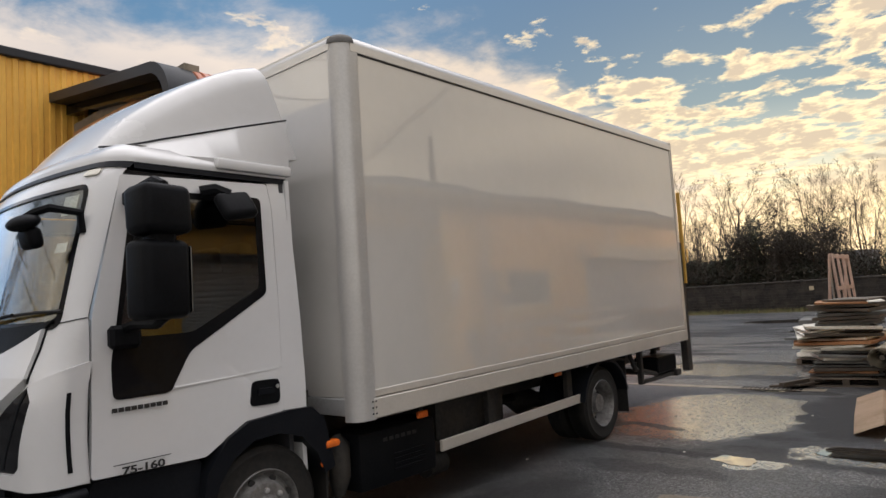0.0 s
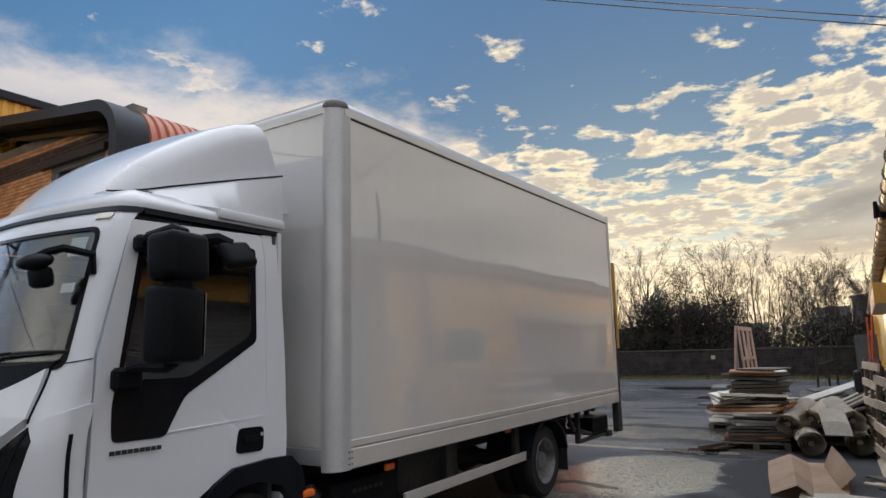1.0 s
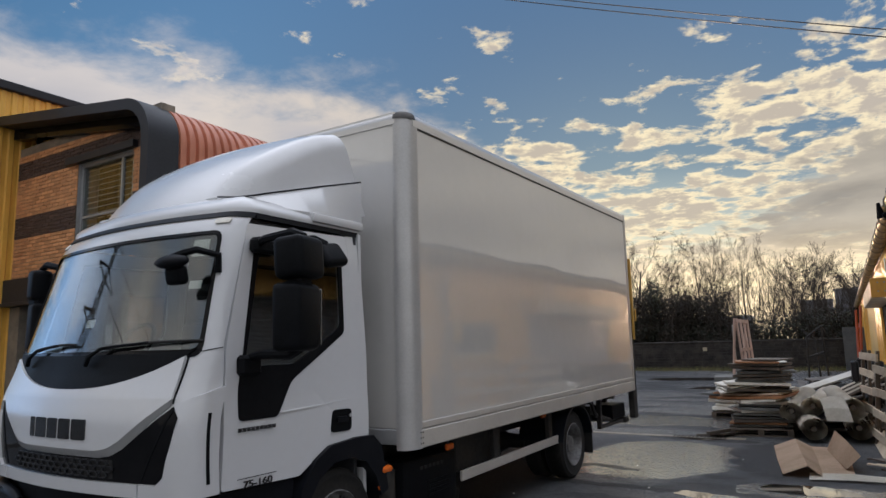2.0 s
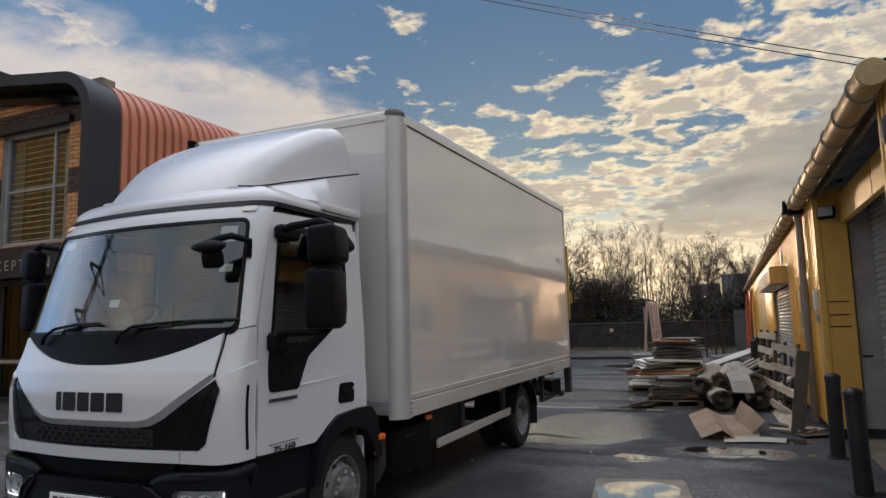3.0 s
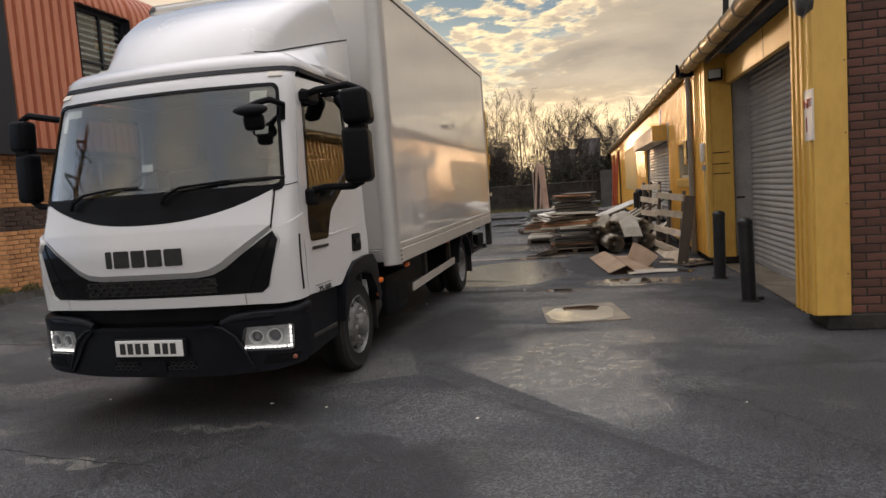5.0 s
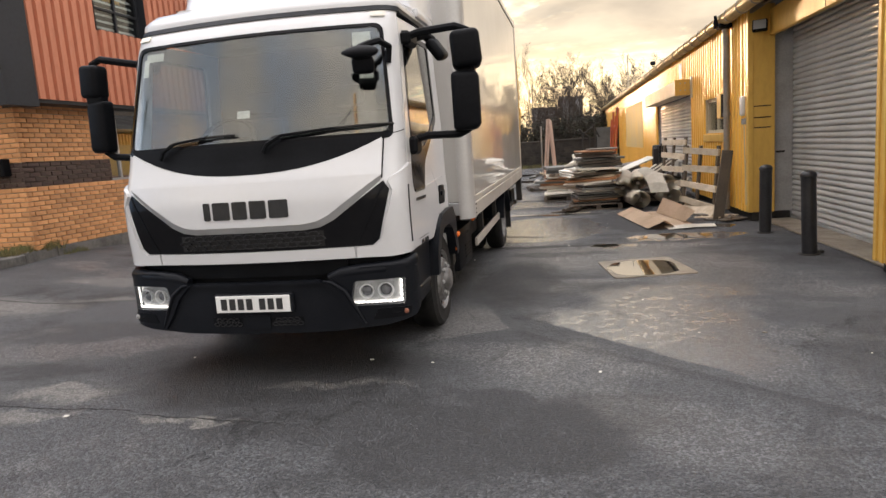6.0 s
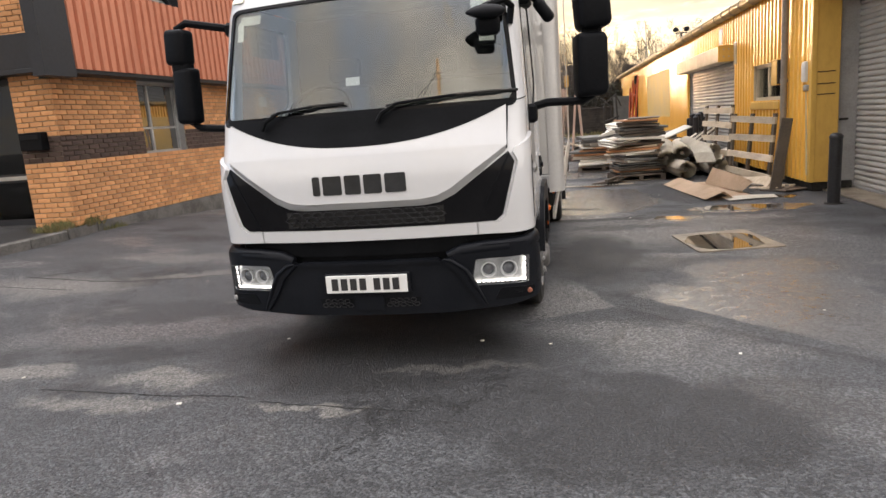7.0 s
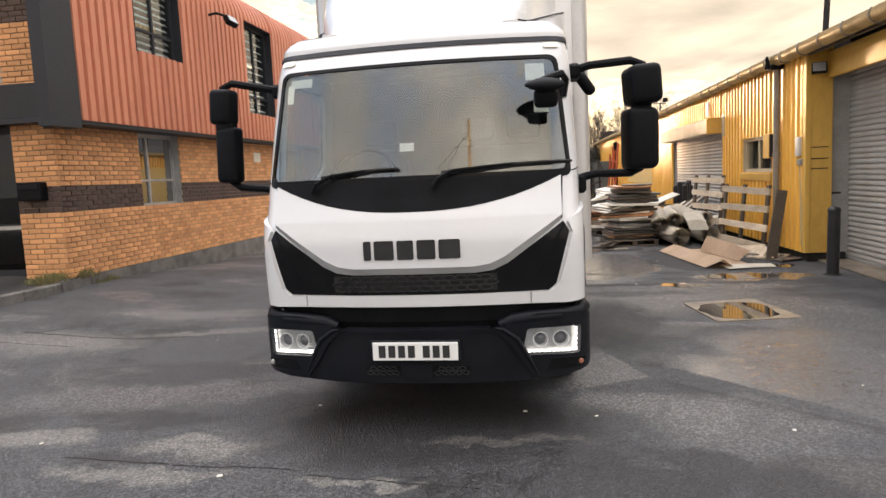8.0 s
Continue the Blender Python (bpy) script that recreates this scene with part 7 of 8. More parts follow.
# ---- bollards ----
def bollard(x, y, lean):
    root = thing("bollard", (x, y, 0), "black painted steel bollard with a domed top", "bollard", "bollards by the shutter")
    m = Matrix.Translation((x, y, 0)) @ Matrix.Rotation(radians(lean), 4, "Y")
    post = lathe([(0.0, 0.078), (0.86, 0.078)], (0, 0, 0), "z", 20)
    cap = lathe([(0.855, 0.078), (0.86, 0.084), (0.885, 0.084), (0.91, 0.07), (0.925, 0.04), (0.93, 0.0)], (0, 0, 0), "z", 20)
    foot = lathe([(0.0, 0.11), (0.012, 0.11), (0.014, 0.08)], (0, 0, 0), "z", 20)
    for b in (post, cap, foot):
        for v in b.verts:
            v.co = m @ v.co
    part("post", post, M_BOLLARD, root)
    part("cap", cap, M_BOLLARD, root)
    part("foot_plate", foot, M_CHASSIS, root)


bollard(4.60, 5.74, 0.6)
bollard(4.60, 3.98, -1.2)
bm = block(-0.06, 0.05, -0.035, 0.035, 0, 0.03, 0.012, m=pose(4.72, 4.05, 0, 0, 0, 20))
whole("stone", bm, M_CHASSIS, "small dark stone lying at the bollard's foot", "stone")


# ---- heaps of boards ----
def board(cx, cy, z, lx, ly, t, turn, material, tilt_x=0.0, tilt_y=0.0, framed=False, label="", name="board", category="board", group="stacked boards"):
    """One board or framed panel, resting at height z."""
    root_m = pose(cx, cy, z, tilt_x, tilt_y, turn)
    bm = bmesh.new()
    if framed:
        f = 0.07
        for x0, x1, y0, y1 in ((-lx / 2, lx / 2, -ly / 2, -ly / 2 + f), (-lx / 2, lx / 2, ly / 2 - f, ly / 2), (-lx / 2, -lx / 2 + f, -ly / 2 + f, ly / 2 - f), (lx / 2 - f, lx / 2, -ly / 2 + f, ly / 2 - f)):
            block(x0, x1, y0, y1, 0, t, 0.003, bm)
        block(-lx / 2 + f, lx / 2 - f, -ly / 2 + f, ly / 2 - f, t * 0.3, t * 0.6, 0, bm)
    else:
        block(-lx / 2, lx / 2, -ly / 2, ly / 2, 0, t, min(0.004, t / 4), bm)
    ob = whole(name, bm, material, label or "flat board lying in a stack", category, group, smooth=0)
    ob.matrix_basis = root_m
    return ob


LABELS = {M_GREYBOARD: "wet grey board lying in the stack", M_WOODDARK: "dark wet timber panel lying in the stack", M_WOOD: "pale weathered timber board lying in the stack", M_PALEBOARD: "off-white board lying in the stack", M_WOODORANGE: "orange-stained timber board lying in the stack"}


def stack(cx, cy, top, lx, ly, turn, seed, mix):
    rng = random.Random(seed)
    z = 0.10
    while z < top:
        t = rng.choice((0.035, 0.045, 0.055, 0.07))
        mat_ = rng.choice(mix)
        grow = rng.uniform(0.78, 1.12)
        board(cx + rng.gauss(0, 0.09), cy + rng.gauss(0, 0.08), z, lx * grow, ly * rng.uniform(0.85, 1.08), t, turn + rng.gauss(0, 11), mat_, rng.gauss(0, 0.8), rng.gauss(0, 0.8), framed=rng.random() < 0.45, label=LABELS[mat_])
        z += t + rng.uniform(0.002, 0.012)
    return z


def pallet(cx, cy, z, turn, tilt=0.0, w=1.2, d=1.0, label="wooden pallet under the stack", group="pallets", slats=5, mats=None):
    root = thing("pallet", (cx, cy, z), label, "pallet", group)
    root.matrix_basis = pose(cx, cy, z, tilt, 0, turn)
    m = root.matrix_basis.copy()
    top_m, leg_m = mats or (M_WOODDARK, M_WOODDARK)
    for k in range(slats):
        y0 = -d / 2 + (d - 0.1) * k / (slats - 1)
        part("slat", block(-w / 2, w / 2, y0, y0 + 0.1, 0.10, 0.122, 0.003, m=m), top_m, root, smooth=0)
    for k in range(3):
        x0 = -w / 2 + (w - 0.09) * k / 2
        part("runner", block(x0, x0 + 0.09, -d / 2, d / 2, 0.022, 0.10, 0.003, m=m), leg_m, root, smooth=0)
    for k in range(3):
        y0 = -d / 2 + (d - 0.1) * k / 2
        part("base_slat", block(-w / 2, w / 2, y0, y0 + 0.1, 0.0, 0.022, m=m), leg_m, root, smooth=0)
    return root


pallet(2.46, 10.35, 0.0, 8, w=0.95)
rng = random.Random(12)
z = 0.125
# each bundle: shift, turn, tilts, length, materials, boards
bundles = ((-0.02, 0.0, 5, 0.4, -0.5, 0.88, [M_GREYBOARD, M_WOODORANGE, M_WOODDARK, M_GREYBOARD], 4), (0.03, 0.02, 12, -0.6, 1.0, 0.86, [M_GREYBOARD, M_PALEBOARD, M_GREYBOARD], 5), (-0.07, 0.03, -9, 1.0, -1.8, 0.96, [M_PALEBOARD, M_WOODORANGE, M_WOOD], 3), (-0.13, 0.0, 21, -0.8, 1.6, 0.92, [M_WOODDARK, M_WOODDARK, M_PALEBOARD], 3), (0.09, 0.08, 6, 0.6, -1.5, 0.84, [M_GREYBOARD, M_WOODDARK, M_WOODDARK], 4), (0.05, 0.05, -6, -0.5, 0.8, 0.74, [M_WOODDARK, M_WOODDARK, M_GREYBOARD], 2))
for dx, dy, turn, pitch, bank_, lx, mix_, count in bundles:
    z += 0.012
    for k in range(count):
        t_ = rng.choice((0.030, 0.036, 0.044))
        mat_ = mix_[k % len(mix_)]
        board(2.50 + dx + rng.gauss(0, 0.03), 10.45 + dy + rng.gauss(0, 0.04), z, lx * rng.uniform(0.92, 1.08), 1.0 * rng.uniform(0.88, 1.12), t_, turn + rng.gauss(0, 4), mat_, pitch + rng.gauss(0, 0.4), bank_ + rng.gauss(0, 0.5), framed=rng.random() < 0.4, label=LABELS[mat_])
        z += t_ + rng.uniform(0.004, 0.010)
board(2.48, 10.40, z + 0.004, 0.66, 1.0, 0.030, 9, M_WOODORANGE, 0, 1.5, label=LABELS[M_WOODORANGE])
board(2.66, 10.45, z + 0.044, 0.60, 0.9, 0.026, -8, M_WOODDARK, 0, 0.5, label=LABELS[M_WOODDARK])
for k in range(3):
    board(2.12 + 0.03 * k, 10.35, 0.72 + 0.045 * k, 0.55, 0.9, 0.022, 14 + 6 * k, M_PALEBOARD, 2, -7, label=LABELS[M_PALEBOARD])
pallet(1.95, 12.9, 0.0, -5)
stack(1.95, 13.0, 0.80, 1.0, 1.1, -6, 3, [M_WOOD, M_PALEBOARD, M_GREYBOARD, M_WOODORANGE, M_PALEBOARD])
z = 0.84
for k in range(6):
    board(2.15 + 0.05 * k, 12.9, z, 0.5, 1.1, 0.03, -20 + 7 * k, M_PALEBOARD, 2, -10, label=LABELS[M_PALEBOARD])
    z += 0.045
board(2.02, 9.72, 0.06, 0.07, 1.0, 0.06, -22, M_WOODDARK, label="dark timber batten leaning on the pallet", name="batten", category="timber")
board(1.97, 9.95, 0.02, 0.5, 0.9, 0.03, -22, M_WOODDARK, 0, -6, label="dark panel lying beside the stack")
# splayed planks between the stacks and the wall
rng = random.Random(31)
for k in range(26):
    x, y = rng.uniform(2.9, 4.2), rng.uniform(11.0, 13.8)
    mat_ = rng.choice([M_PALEBOARD, M_GREYBOARD, M_WOODDARK, M_PALEBOARD, M_WOOD])
    board(x, y, 0.12 + 0.62 * rng.random() * min(1.0, (y - 9.8) / 2.0), rng.uniform(0.12, 0.30), rng.uniform(0.9, 1.8), 0.03, rng.uniform(-75, 15), mat_, rng.uniform(-14, 22), rng.uniform(-22, 8), label="loose board thrown on the heap", group="loose boards on the heap")
for k in range(6):
    board(3.42 + 0.13 * k, 11.2 + 0.1 * k, 0.52 + 0.03 * k, 0.22, 1.5, 0.04, -42, (M_PALEBOARD, M_WOODDARK)[k % 2], 16, -30, label="loose board leaning on the heap", group="loose boards on the heap")
for k in range(18):
    board(rng.uniform(2.9, 4.2), rng.uniform(10.6, 14.0), 0.0 + 0.03 * k % 0.2, rng.uniform(0.6, 1.0), rng.uniform(0.7, 1.3), 0.05, rng.uniform(-40, 40), rng.choice([M_WOODDARK, M_GREYBOARD]), rng.uniform(-4, 4), rng.uniform(-4, 4), label="dark board at the bottom of the heap", group="loose boards on the heap")


# ---- rolls of old carpet ----
def carpet_roll(a, b, r, seed, label):
    a, b = Vector(a), Vector(b)
    root = thing("carpet_roll", (a.x, a.y, max(0.0, a.z - r)), label, "carpet", "carpet rolls on the heap")
    along = (b - a).normalized()
    side = along.cross(Vector((0, 0, 1))).normalized()
    upv = side.cross(along)
    turns, steps_n = 3.3, 60
    rng = random.Random(seed)
    pts = []
    for k in range(steps_n + 1):
        f = k / steps_n
        rr = r * (0.28 + 0.72 * f) * (1 + 0.05 * math.sin(5 * f * turns + seed))
        ang = 2 * math.pi * turns * f + seed
        pts.append((rr * math.cos(ang), rr * math.sin(ang) * 0.9))
    bm = bmesh.new()
    n_len = 5
    rows = []
    for j in range(n_len + 1):
        o = a + (b - a) * j / n_len + upv * (-0.03 * math.sin(math.pi * j / n_len))
        rows.append([bm.verts.new(o + side * u + upv * v + along * (0.02 * math.sin(3 * u / r) if j in (0, n_len) else 0)) for u, v in pts])
    for p, q in zip(rows, rows[1:]):
        for i in range(steps_n):
            bm.faces.new((p[i], p[i + 1], q[i + 1], q[i]))
    bmesh.ops.solidify(bm, geom=bm.faces[:], thickness=0.018)
    part("roll", bm, M_CARPET, root, smooth=50)
    core = tube([a + along * 0.03, b - along * 0.03], r * 0.2, 10)
    part("core", core, M_PILE, root)


carpet_roll((3.32, 9.40, 0.20), (3.05, 10.9, 0.32), 0.20, 1, "rolled-up pale carpet with dark core on the heap")
carpet_roll((3.00, 9.75, 0.42), (3.15, 11.2, 0.58), 0.18, 2, "rolled-up beige carpet on the heap")
carpet_roll((3.30, 9.85, 0.50), (3.45, 11.3, 0.58), 0.18, 3, "rolled-up beige carpet on the heap")
carpet_roll((3.85, 9.70, 0.50), (3.55, 11.0, 0.62), 0.20, 4, "rolled-up off-white carpet lying on the heap")
carpet_roll((3.90, 9.60, 0.22), (3.80, 11.0, 0.27), 0.20, 5, "rolled-up pale carpet on the heap")
carpet_roll((2.92, 10.1, 0.18), (2.98, 11.5, 0.2), 0.16, 6, "rolled-up brown carpet on the heap")


def bent_sheet(name, rows_, material, label, category, thick=0.006, group=""):
    """A limp or folded sheet through rows of points."""
    bm = bmesh.new()
    grid = [[bm.verts.new(p) for p in row] for row in rows_]
    for a, b in zip(grid, grid[1:]):
        for i in range(len(a) - 1):
            bm.faces.new((a[i], a[i + 1], b[i + 1], b[i]))
    bmesh.ops.solidify(bm, geom=bm.faces[:], thickness=thick)
    return whole(name, bm, material, label, category, group, smooth=20)


bent_sheet("foam_sheet", [[(3.42, 9.72, 0.64), (3.58, 9.70, 0.68), (3.74, 9.66, 0.66)], [(3.46, 9.52, 0.50), (3.62, 9.50, 0.52), (3.80, 9.48, 0.50)], [(3.50, 9.42, 0.33), (3.68, 9.40, 0.33), (3.84, 9.38, 0.33)]], M_PALEBOARD, "off-white sheet draped over the heap", "sheet", 0.02)
# unfolded cardboard in the wet
bent_sheet("cardboard", [[(2.82, 8.80, 0.02), (3.10, 8.85, 0.13), (3.30, 8.90, 0.02), (3.75, 8.95, 0.015)], [(2.98, 7.60, 0.02), (3.26, 7.60, 0.13), (3.44, 7.65, 0.02), (3.80, 7.75, 0.015)], [(3.14, 6.55, 0.02), (3.40, 6.55, 0.13), (3.55, 6.55, 0.02), (3.86, 6.60, 0.015)]], M_CARDBOARD, "creased brown cardboard lying unfolded on the ground", "cardboard", 0.006, "cardboard in the yard")
bent_sheet("cardboard", [[(3.50, 8.6, 0.03), (3.62, 8.55, 0.30)], [(3.62, 7.9, 0.03), (3.76, 7.85, 0.27)], [(3.76, 7.1, 0.03), (3.92, 7.02, 0.20)]], M_CARDBOARD, "bent cardboard flap standing on edge", "cardboard", 0.006, "cardboard in the yard")
bent_sheet("cardboard", [[(3.40, 6.75, 0.024), (3.80, 6.85, 0.024), (4.15, 6.80, 0.022)], [(3.42, 6.32, 0.024), (3.80, 6.42, 0.028), (4.12, 6.45, 0.022)]], M_PALEBOARD, "pale soaked cardboard sheet on the ground", "cardboard", 0.006, "cardboard in the yard")


# ---- leaning timber racks ----
def leaning_rack(y0, y1, foot, top_x, height, rows_n, mat_, label):
    root = thing("timber_rack", ((foot + top_x) / 2, (y0 + y1) / 2, 0), label, "pallet", "racks leaning on the wall")
    at = lambda z, off=0.0, y=y0: foot + (top_x - foot) * z / height - off - 0.13 * (y - y0)
    for y in (y0 + 0.06, (y0 + y1) / 2, y1 - 0.16):
        part("upright", sheet(rect(y, y + 0.10, 0.0, height + 0.04), lambda u, v, w: Vector((at(v, -0.03, u) + w, u, v)), 0.04, 0), M_WOODDARK, root, smooth=0)
    for k in range(rows_n):
        z = 0.16 + (height - 0.22) * k / (rows_n - 1)
        wob = 0.012 * ((k * 7) % 3 - 1)
        part("rail", sheet([(y0, z - 0.055 + wob), (y1, z - 0.055 - wob), (y1, z + 0.055 - wob), (y0, z + 0.055 + wob)], lambda u, v, w: Vector((at(v, 0.0, u) + w, u, v)), 0.03, 0), mat_, root, smooth=0)
    return root


leaning_rack(7.70, 9.65, 4.33, 4.43, 1.14, 4, M_WOOD, "pale slatted timber rack leaning against the wall")
leaning_rack(9.80, 11.50, 4.14, 4.24, 1.30, 5, M_WOOD, "weathered grey slatted pallet leaning against the wall")
board(4.30, 7.30, 0.0, 0.16, 0.06, 1.12, 0, M_WOODDARK, 0, 8, label="dark upright timber leaning by the rack", name="timber", category="timber")
board(4.20, 8.6, 0.02, 0.35, 2.3, 0.05, 3, M_WOOD, 0, -55, label="wide pale plank lying against the rack", name="plank", category="timber")
rng = random.Random(17)
for k in range(9):
    y = 11.9 + 0.30 * k
    h = rng.uniform(1.05, 1.22)
    whole("post", lathe([(0, 0.065), (h - 0.03, 0.065), (h, 0.04), (h, 0.0)], (3.90 + 0.07 * (k % 4) + 0.03 * k, y, 0), "z", 10), M_BOLLARD, "dark post standing in front of the shutter", "post", "dark posts by the shutter")
for k in range(14):
    board(rng.uniform(4.15, 4.6), rng.uniform(7.0, 8.0), 0.0 + 0.02 * (k % 3), rng.uniform(0.05, 0.2), rng.uniform(0.15, 0.5), 0.02, rng.uniform(0, 180), rng.choice([M_WOODDARK, M_WOOD, M_WOODDARK]), label="broken scrap of wet timber on the ground", name="timber_scrap", category="scrap", group="timber scraps")
board(4.5, 14.0, 0.0, 0.1, 0.9, 0.75, 0, M_SIGN, 0, 6, label="pale sheet leaning on the wall", name="panel", category="panel")

# ---- tall narrow frame and heap farther off ----
aframe = thing("timber_trestle", (1.34, 17.2, 0), "tall slatted pale pink timber trestle standing in the yard", "trestle")
for k in range(4):
    y_ = 16.2 + 0.62 * k
    part("slat", tube([(1.52, y_, 0.0), (1.38, y_, 2.10)], 0.032, 4), M_PINKWOOD, aframe, smooth=0)
for y_ in (16.2, 18.06):
    part("leg", tube([(1.16, y_, 0.0), (1.34, y_, 2.10)], 0.032, 4), M_PINKWOOD, aframe, smooth=0)
for f in (0.10, 0.62, 0.97):
    part("rail", block(1.50 - 0.14 * f, 1.54 - 0.14 * f, 16.1, 18.15, 2.1 * f - 0.04, 2.1 * f + 0.04), M_PINKWOOD, aframe, smooth=0)
part("prop", tube([(1.05, 17.9, 0.0), (1.08, 17.5, 1.95)], 0.025, 5), M_PALEMETAL, aframe)
pallet(1.25, 16.6, 0.0, 10, label="low pallet with rubble in the yard")
for k in range(12):
    board(1.25 + rng.gauss(0, 0.25), 16.6 + rng.gauss(0, 0.2), 0.125 + 0.03 * k, rng.uniform(0.2, 0.5), rng.uniform(0.2, 0.5), 0.05, rng.uniform(0, 180), rng.choice([M_WOOD, M_PALEBOARD, M_GREYBOARD]), rng.uniform(-15, 15), rng.uniform(-15, 15), label="broken piece in a small heap", name="rubble", category="rubble", group="small rubble heap")

# orange racking and scrap by the far doorway
racks = thing("orange_racking", (4.45, 31, 0), "orange painted steel racking parts leaning by the doorway", "racking")
for k in range(5):
    part("beam", tube([(3.92 - 0.03 * k, 28.2 + 0.65 * k, 0.0), (4.12 - 0.16 * (k % 2) - 0.01 * k, 28.0 + 0.65 * k, 2.75 - 0.15 * k)], 0.045, 4), M_SAFETY, racks, smooth=0)
for z in (0.9, 1.9):
    part("brace", tube([(4.00, 28.2, z), (3.98, 30.9, z + 0.2)], 0.05, 4), M_SAFETY, racks, smooth=0)
machine = thing("scrap_frame", (2.5, 24, 0), "bent metal scrap frame standing in the yard", "scrap")
for p in ([(2.4, 24, 0), (2.45, 24, 1.6), (2.9, 24, 1.95), (3.1, 24.1, 1.5)], [(2.75, 24, 0), (2.7, 24.1, 1.5), (2.3, 24, 1.85)], [(3.0, 24, 0), (2.9, 24, 1.9)], [(2.4, 24, 0.9), (3.0, 24, 1.1)]):
    part("bar", tube(p, 0.035, 6), M_CHASSIS, machine, smooth=0)
board(3.75, 33.3, 0.0, 0.08, 0.9, 2.0, 70, M_GREYBOARD, label="grey door leaf standing by the wall", name="door_leaf", category="door")

# bits on the ground
rng = random.Random(77)
for k in range(34):
    x, y = rng.uniform(-3.0, 4.4), rng.uniform(-2.2, 7.5)
    s = rng.uniform(0.005, 0.014)
    bm = block(-s, s, -s * 0.8, s * 0.8, 0, s * 0.4, 0, m=pose(x, y, 0.004 + ground_height(x, y), 0, 0, rng.uniform(0, 180)))
    whole("litter", bm, rng.choice([M_PALEBOARD, M_CONCRETE, M_CONCRETE, M_SIGN]), "tiny pale scrap of litter on the asphalt", "litter", "litter in the yard", smooth=0)


# ---- bare winter trees behind the wall ----
def limb_segment(store, a, b, ra, rb, sides):
    """One tapered piece of a limb, added to (verts, faces)."""
    verts, faces = store
    d = (b - a).normalized()
    ref = Vector((0, 0, 1)) if abs(d.z) < 0.8 else Vector((1, 0, 0))
    s = d.cross(ref).normalized()
    o = d.cross(s)
    base = len(verts)
    for p, r in ((a, ra), (b, rb)):
        for k in range(sides):
            ang = 2 * math.pi * k / sides
            verts.append(p + r * (math.cos(ang) * s + math.sin(ang) * o))
    for k in range(sides):
        faces.append((base + k, base + (k + 1) % sides, base + sides + (k + 1) % sides, base + sides + k))


def grow_limb(trunk, crown, rng, p, d, length, r, level, plan):
    """A limb that bends upwards and bears shorter limbs all along, down to fine twigs."""
    bits, kids, first, angle, share = plan[level]
    last = level == len(plan) - 1
    owed = 0.0
    for i in range(bits):
        f = (i + 1) / bits
        d = (d + Vector((rng.gauss(0, 0.075), rng.gauss(0, 0.075), 0.035 + rng.gauss(0, 0.04)))).normalized()
        q = p + d * (length / bits)
        r0, r1 = r * (1 - 0.80 * i / bits), r * (1 - 0.80 * f)
        limb_segment(trunk if level < 2 else crown, p, q, max(r0, 0.0038), max(r1, 0.003), 6 if level == 0 else 4 if level == 1 else 3)
        if not last and f > first:
            owed += kids / (bits * (1 - first))
            while owed >= 1.0:
                owed -= 1.0
                at = p.lerp(q, rng.random())
                turn = rng.uniform(0, 2 * math.pi)
                side = d.orthogonal().normalized()
                side = Matrix.Rotation(turn, 3, d) @ side
                lean = radians(angle * rng.uniform(0.7, 1.25) * (1.1 - 0.45 * f))
                nd = (d * math.cos(lean) + side * math.sin(lean)).normalized()
                grow_limb(trunk, crown, rng, at, nd, length * share * rng.uniform(0.7, 1.15) * (1.08 - 0.55 * f), max(r0 * rng.uniform(0.34, 0.5), 0.0038), level + 1, plan)
        p = q


SHAPES = {"fan": [(8, 16, 0.08, 46, 0.74), (7, 10, 0.15, 44, 0.55), (5, 7, 0.15, 48, 0.56), (3, 4, 0.1, 48, 0.58), (2, 0, 0, 0, 0)],
          "tall": [(9, 10, 0.26, 34, 0.56), (6, 8, 0.20, 44, 0.58), (5, 6, 0.15, 48, 0.58), (3, 4, 0.1, 48, 0.60), (2, 0, 0, 0, 0)],
          "thin": [(7, 9, 0.25, 28, 0.50), (5, 6, 0.2, 40, 0.55), (3, 5, 0.1, 46, 0.58), (2, 0, 0, 0, 0)]}


def bare_tree(x, y, height, seed, shape, stems=1, label="tall bare winter tree with fine twigs"):
    rng = random.Random(seed)
    trunk, crown = ([], []), ([], [])
    root = thing("tree", (x, y, 0), label, "tree", "bare trees behind the wall")
    for k in range(stems):
        off = Vector((rng.gauss(0, 0.3), rng.gauss(0, 0.3), -0.2)) if stems > 1 else Vector((0, 0, -0.2))
        reach = (height + 0.2) * (0.83 if shape != "fan" else 0.72) * (1.0 if k == 0 else rng.uniform(0.75, 0.95))
        grow_limb(trunk, crown, rng, Vector((x, y, 0)) + off, Vector((rng.gauss(0, 0.06), rng.gauss(0, 0.06), 1)).normalized(), reach, height * (0.020 if shape == "fan" else 0.011) / (1 + 0.3 * (stems - 1)), 0, SHAPES[shape])
    for nm, (verts, faces), mat_ in (("trunk", trunk, M_BARK), ("crown", crown, M_TWIG)):
        me = bpy.data.meshes.new(nm)
        me.from_pydata([tuple(v) for v in verts], [], faces)
        me.materials.append(mat_)
        ob = under(new(nm, me), root)
        if nm == "crown":
            tagged(ob, kind="stuff")


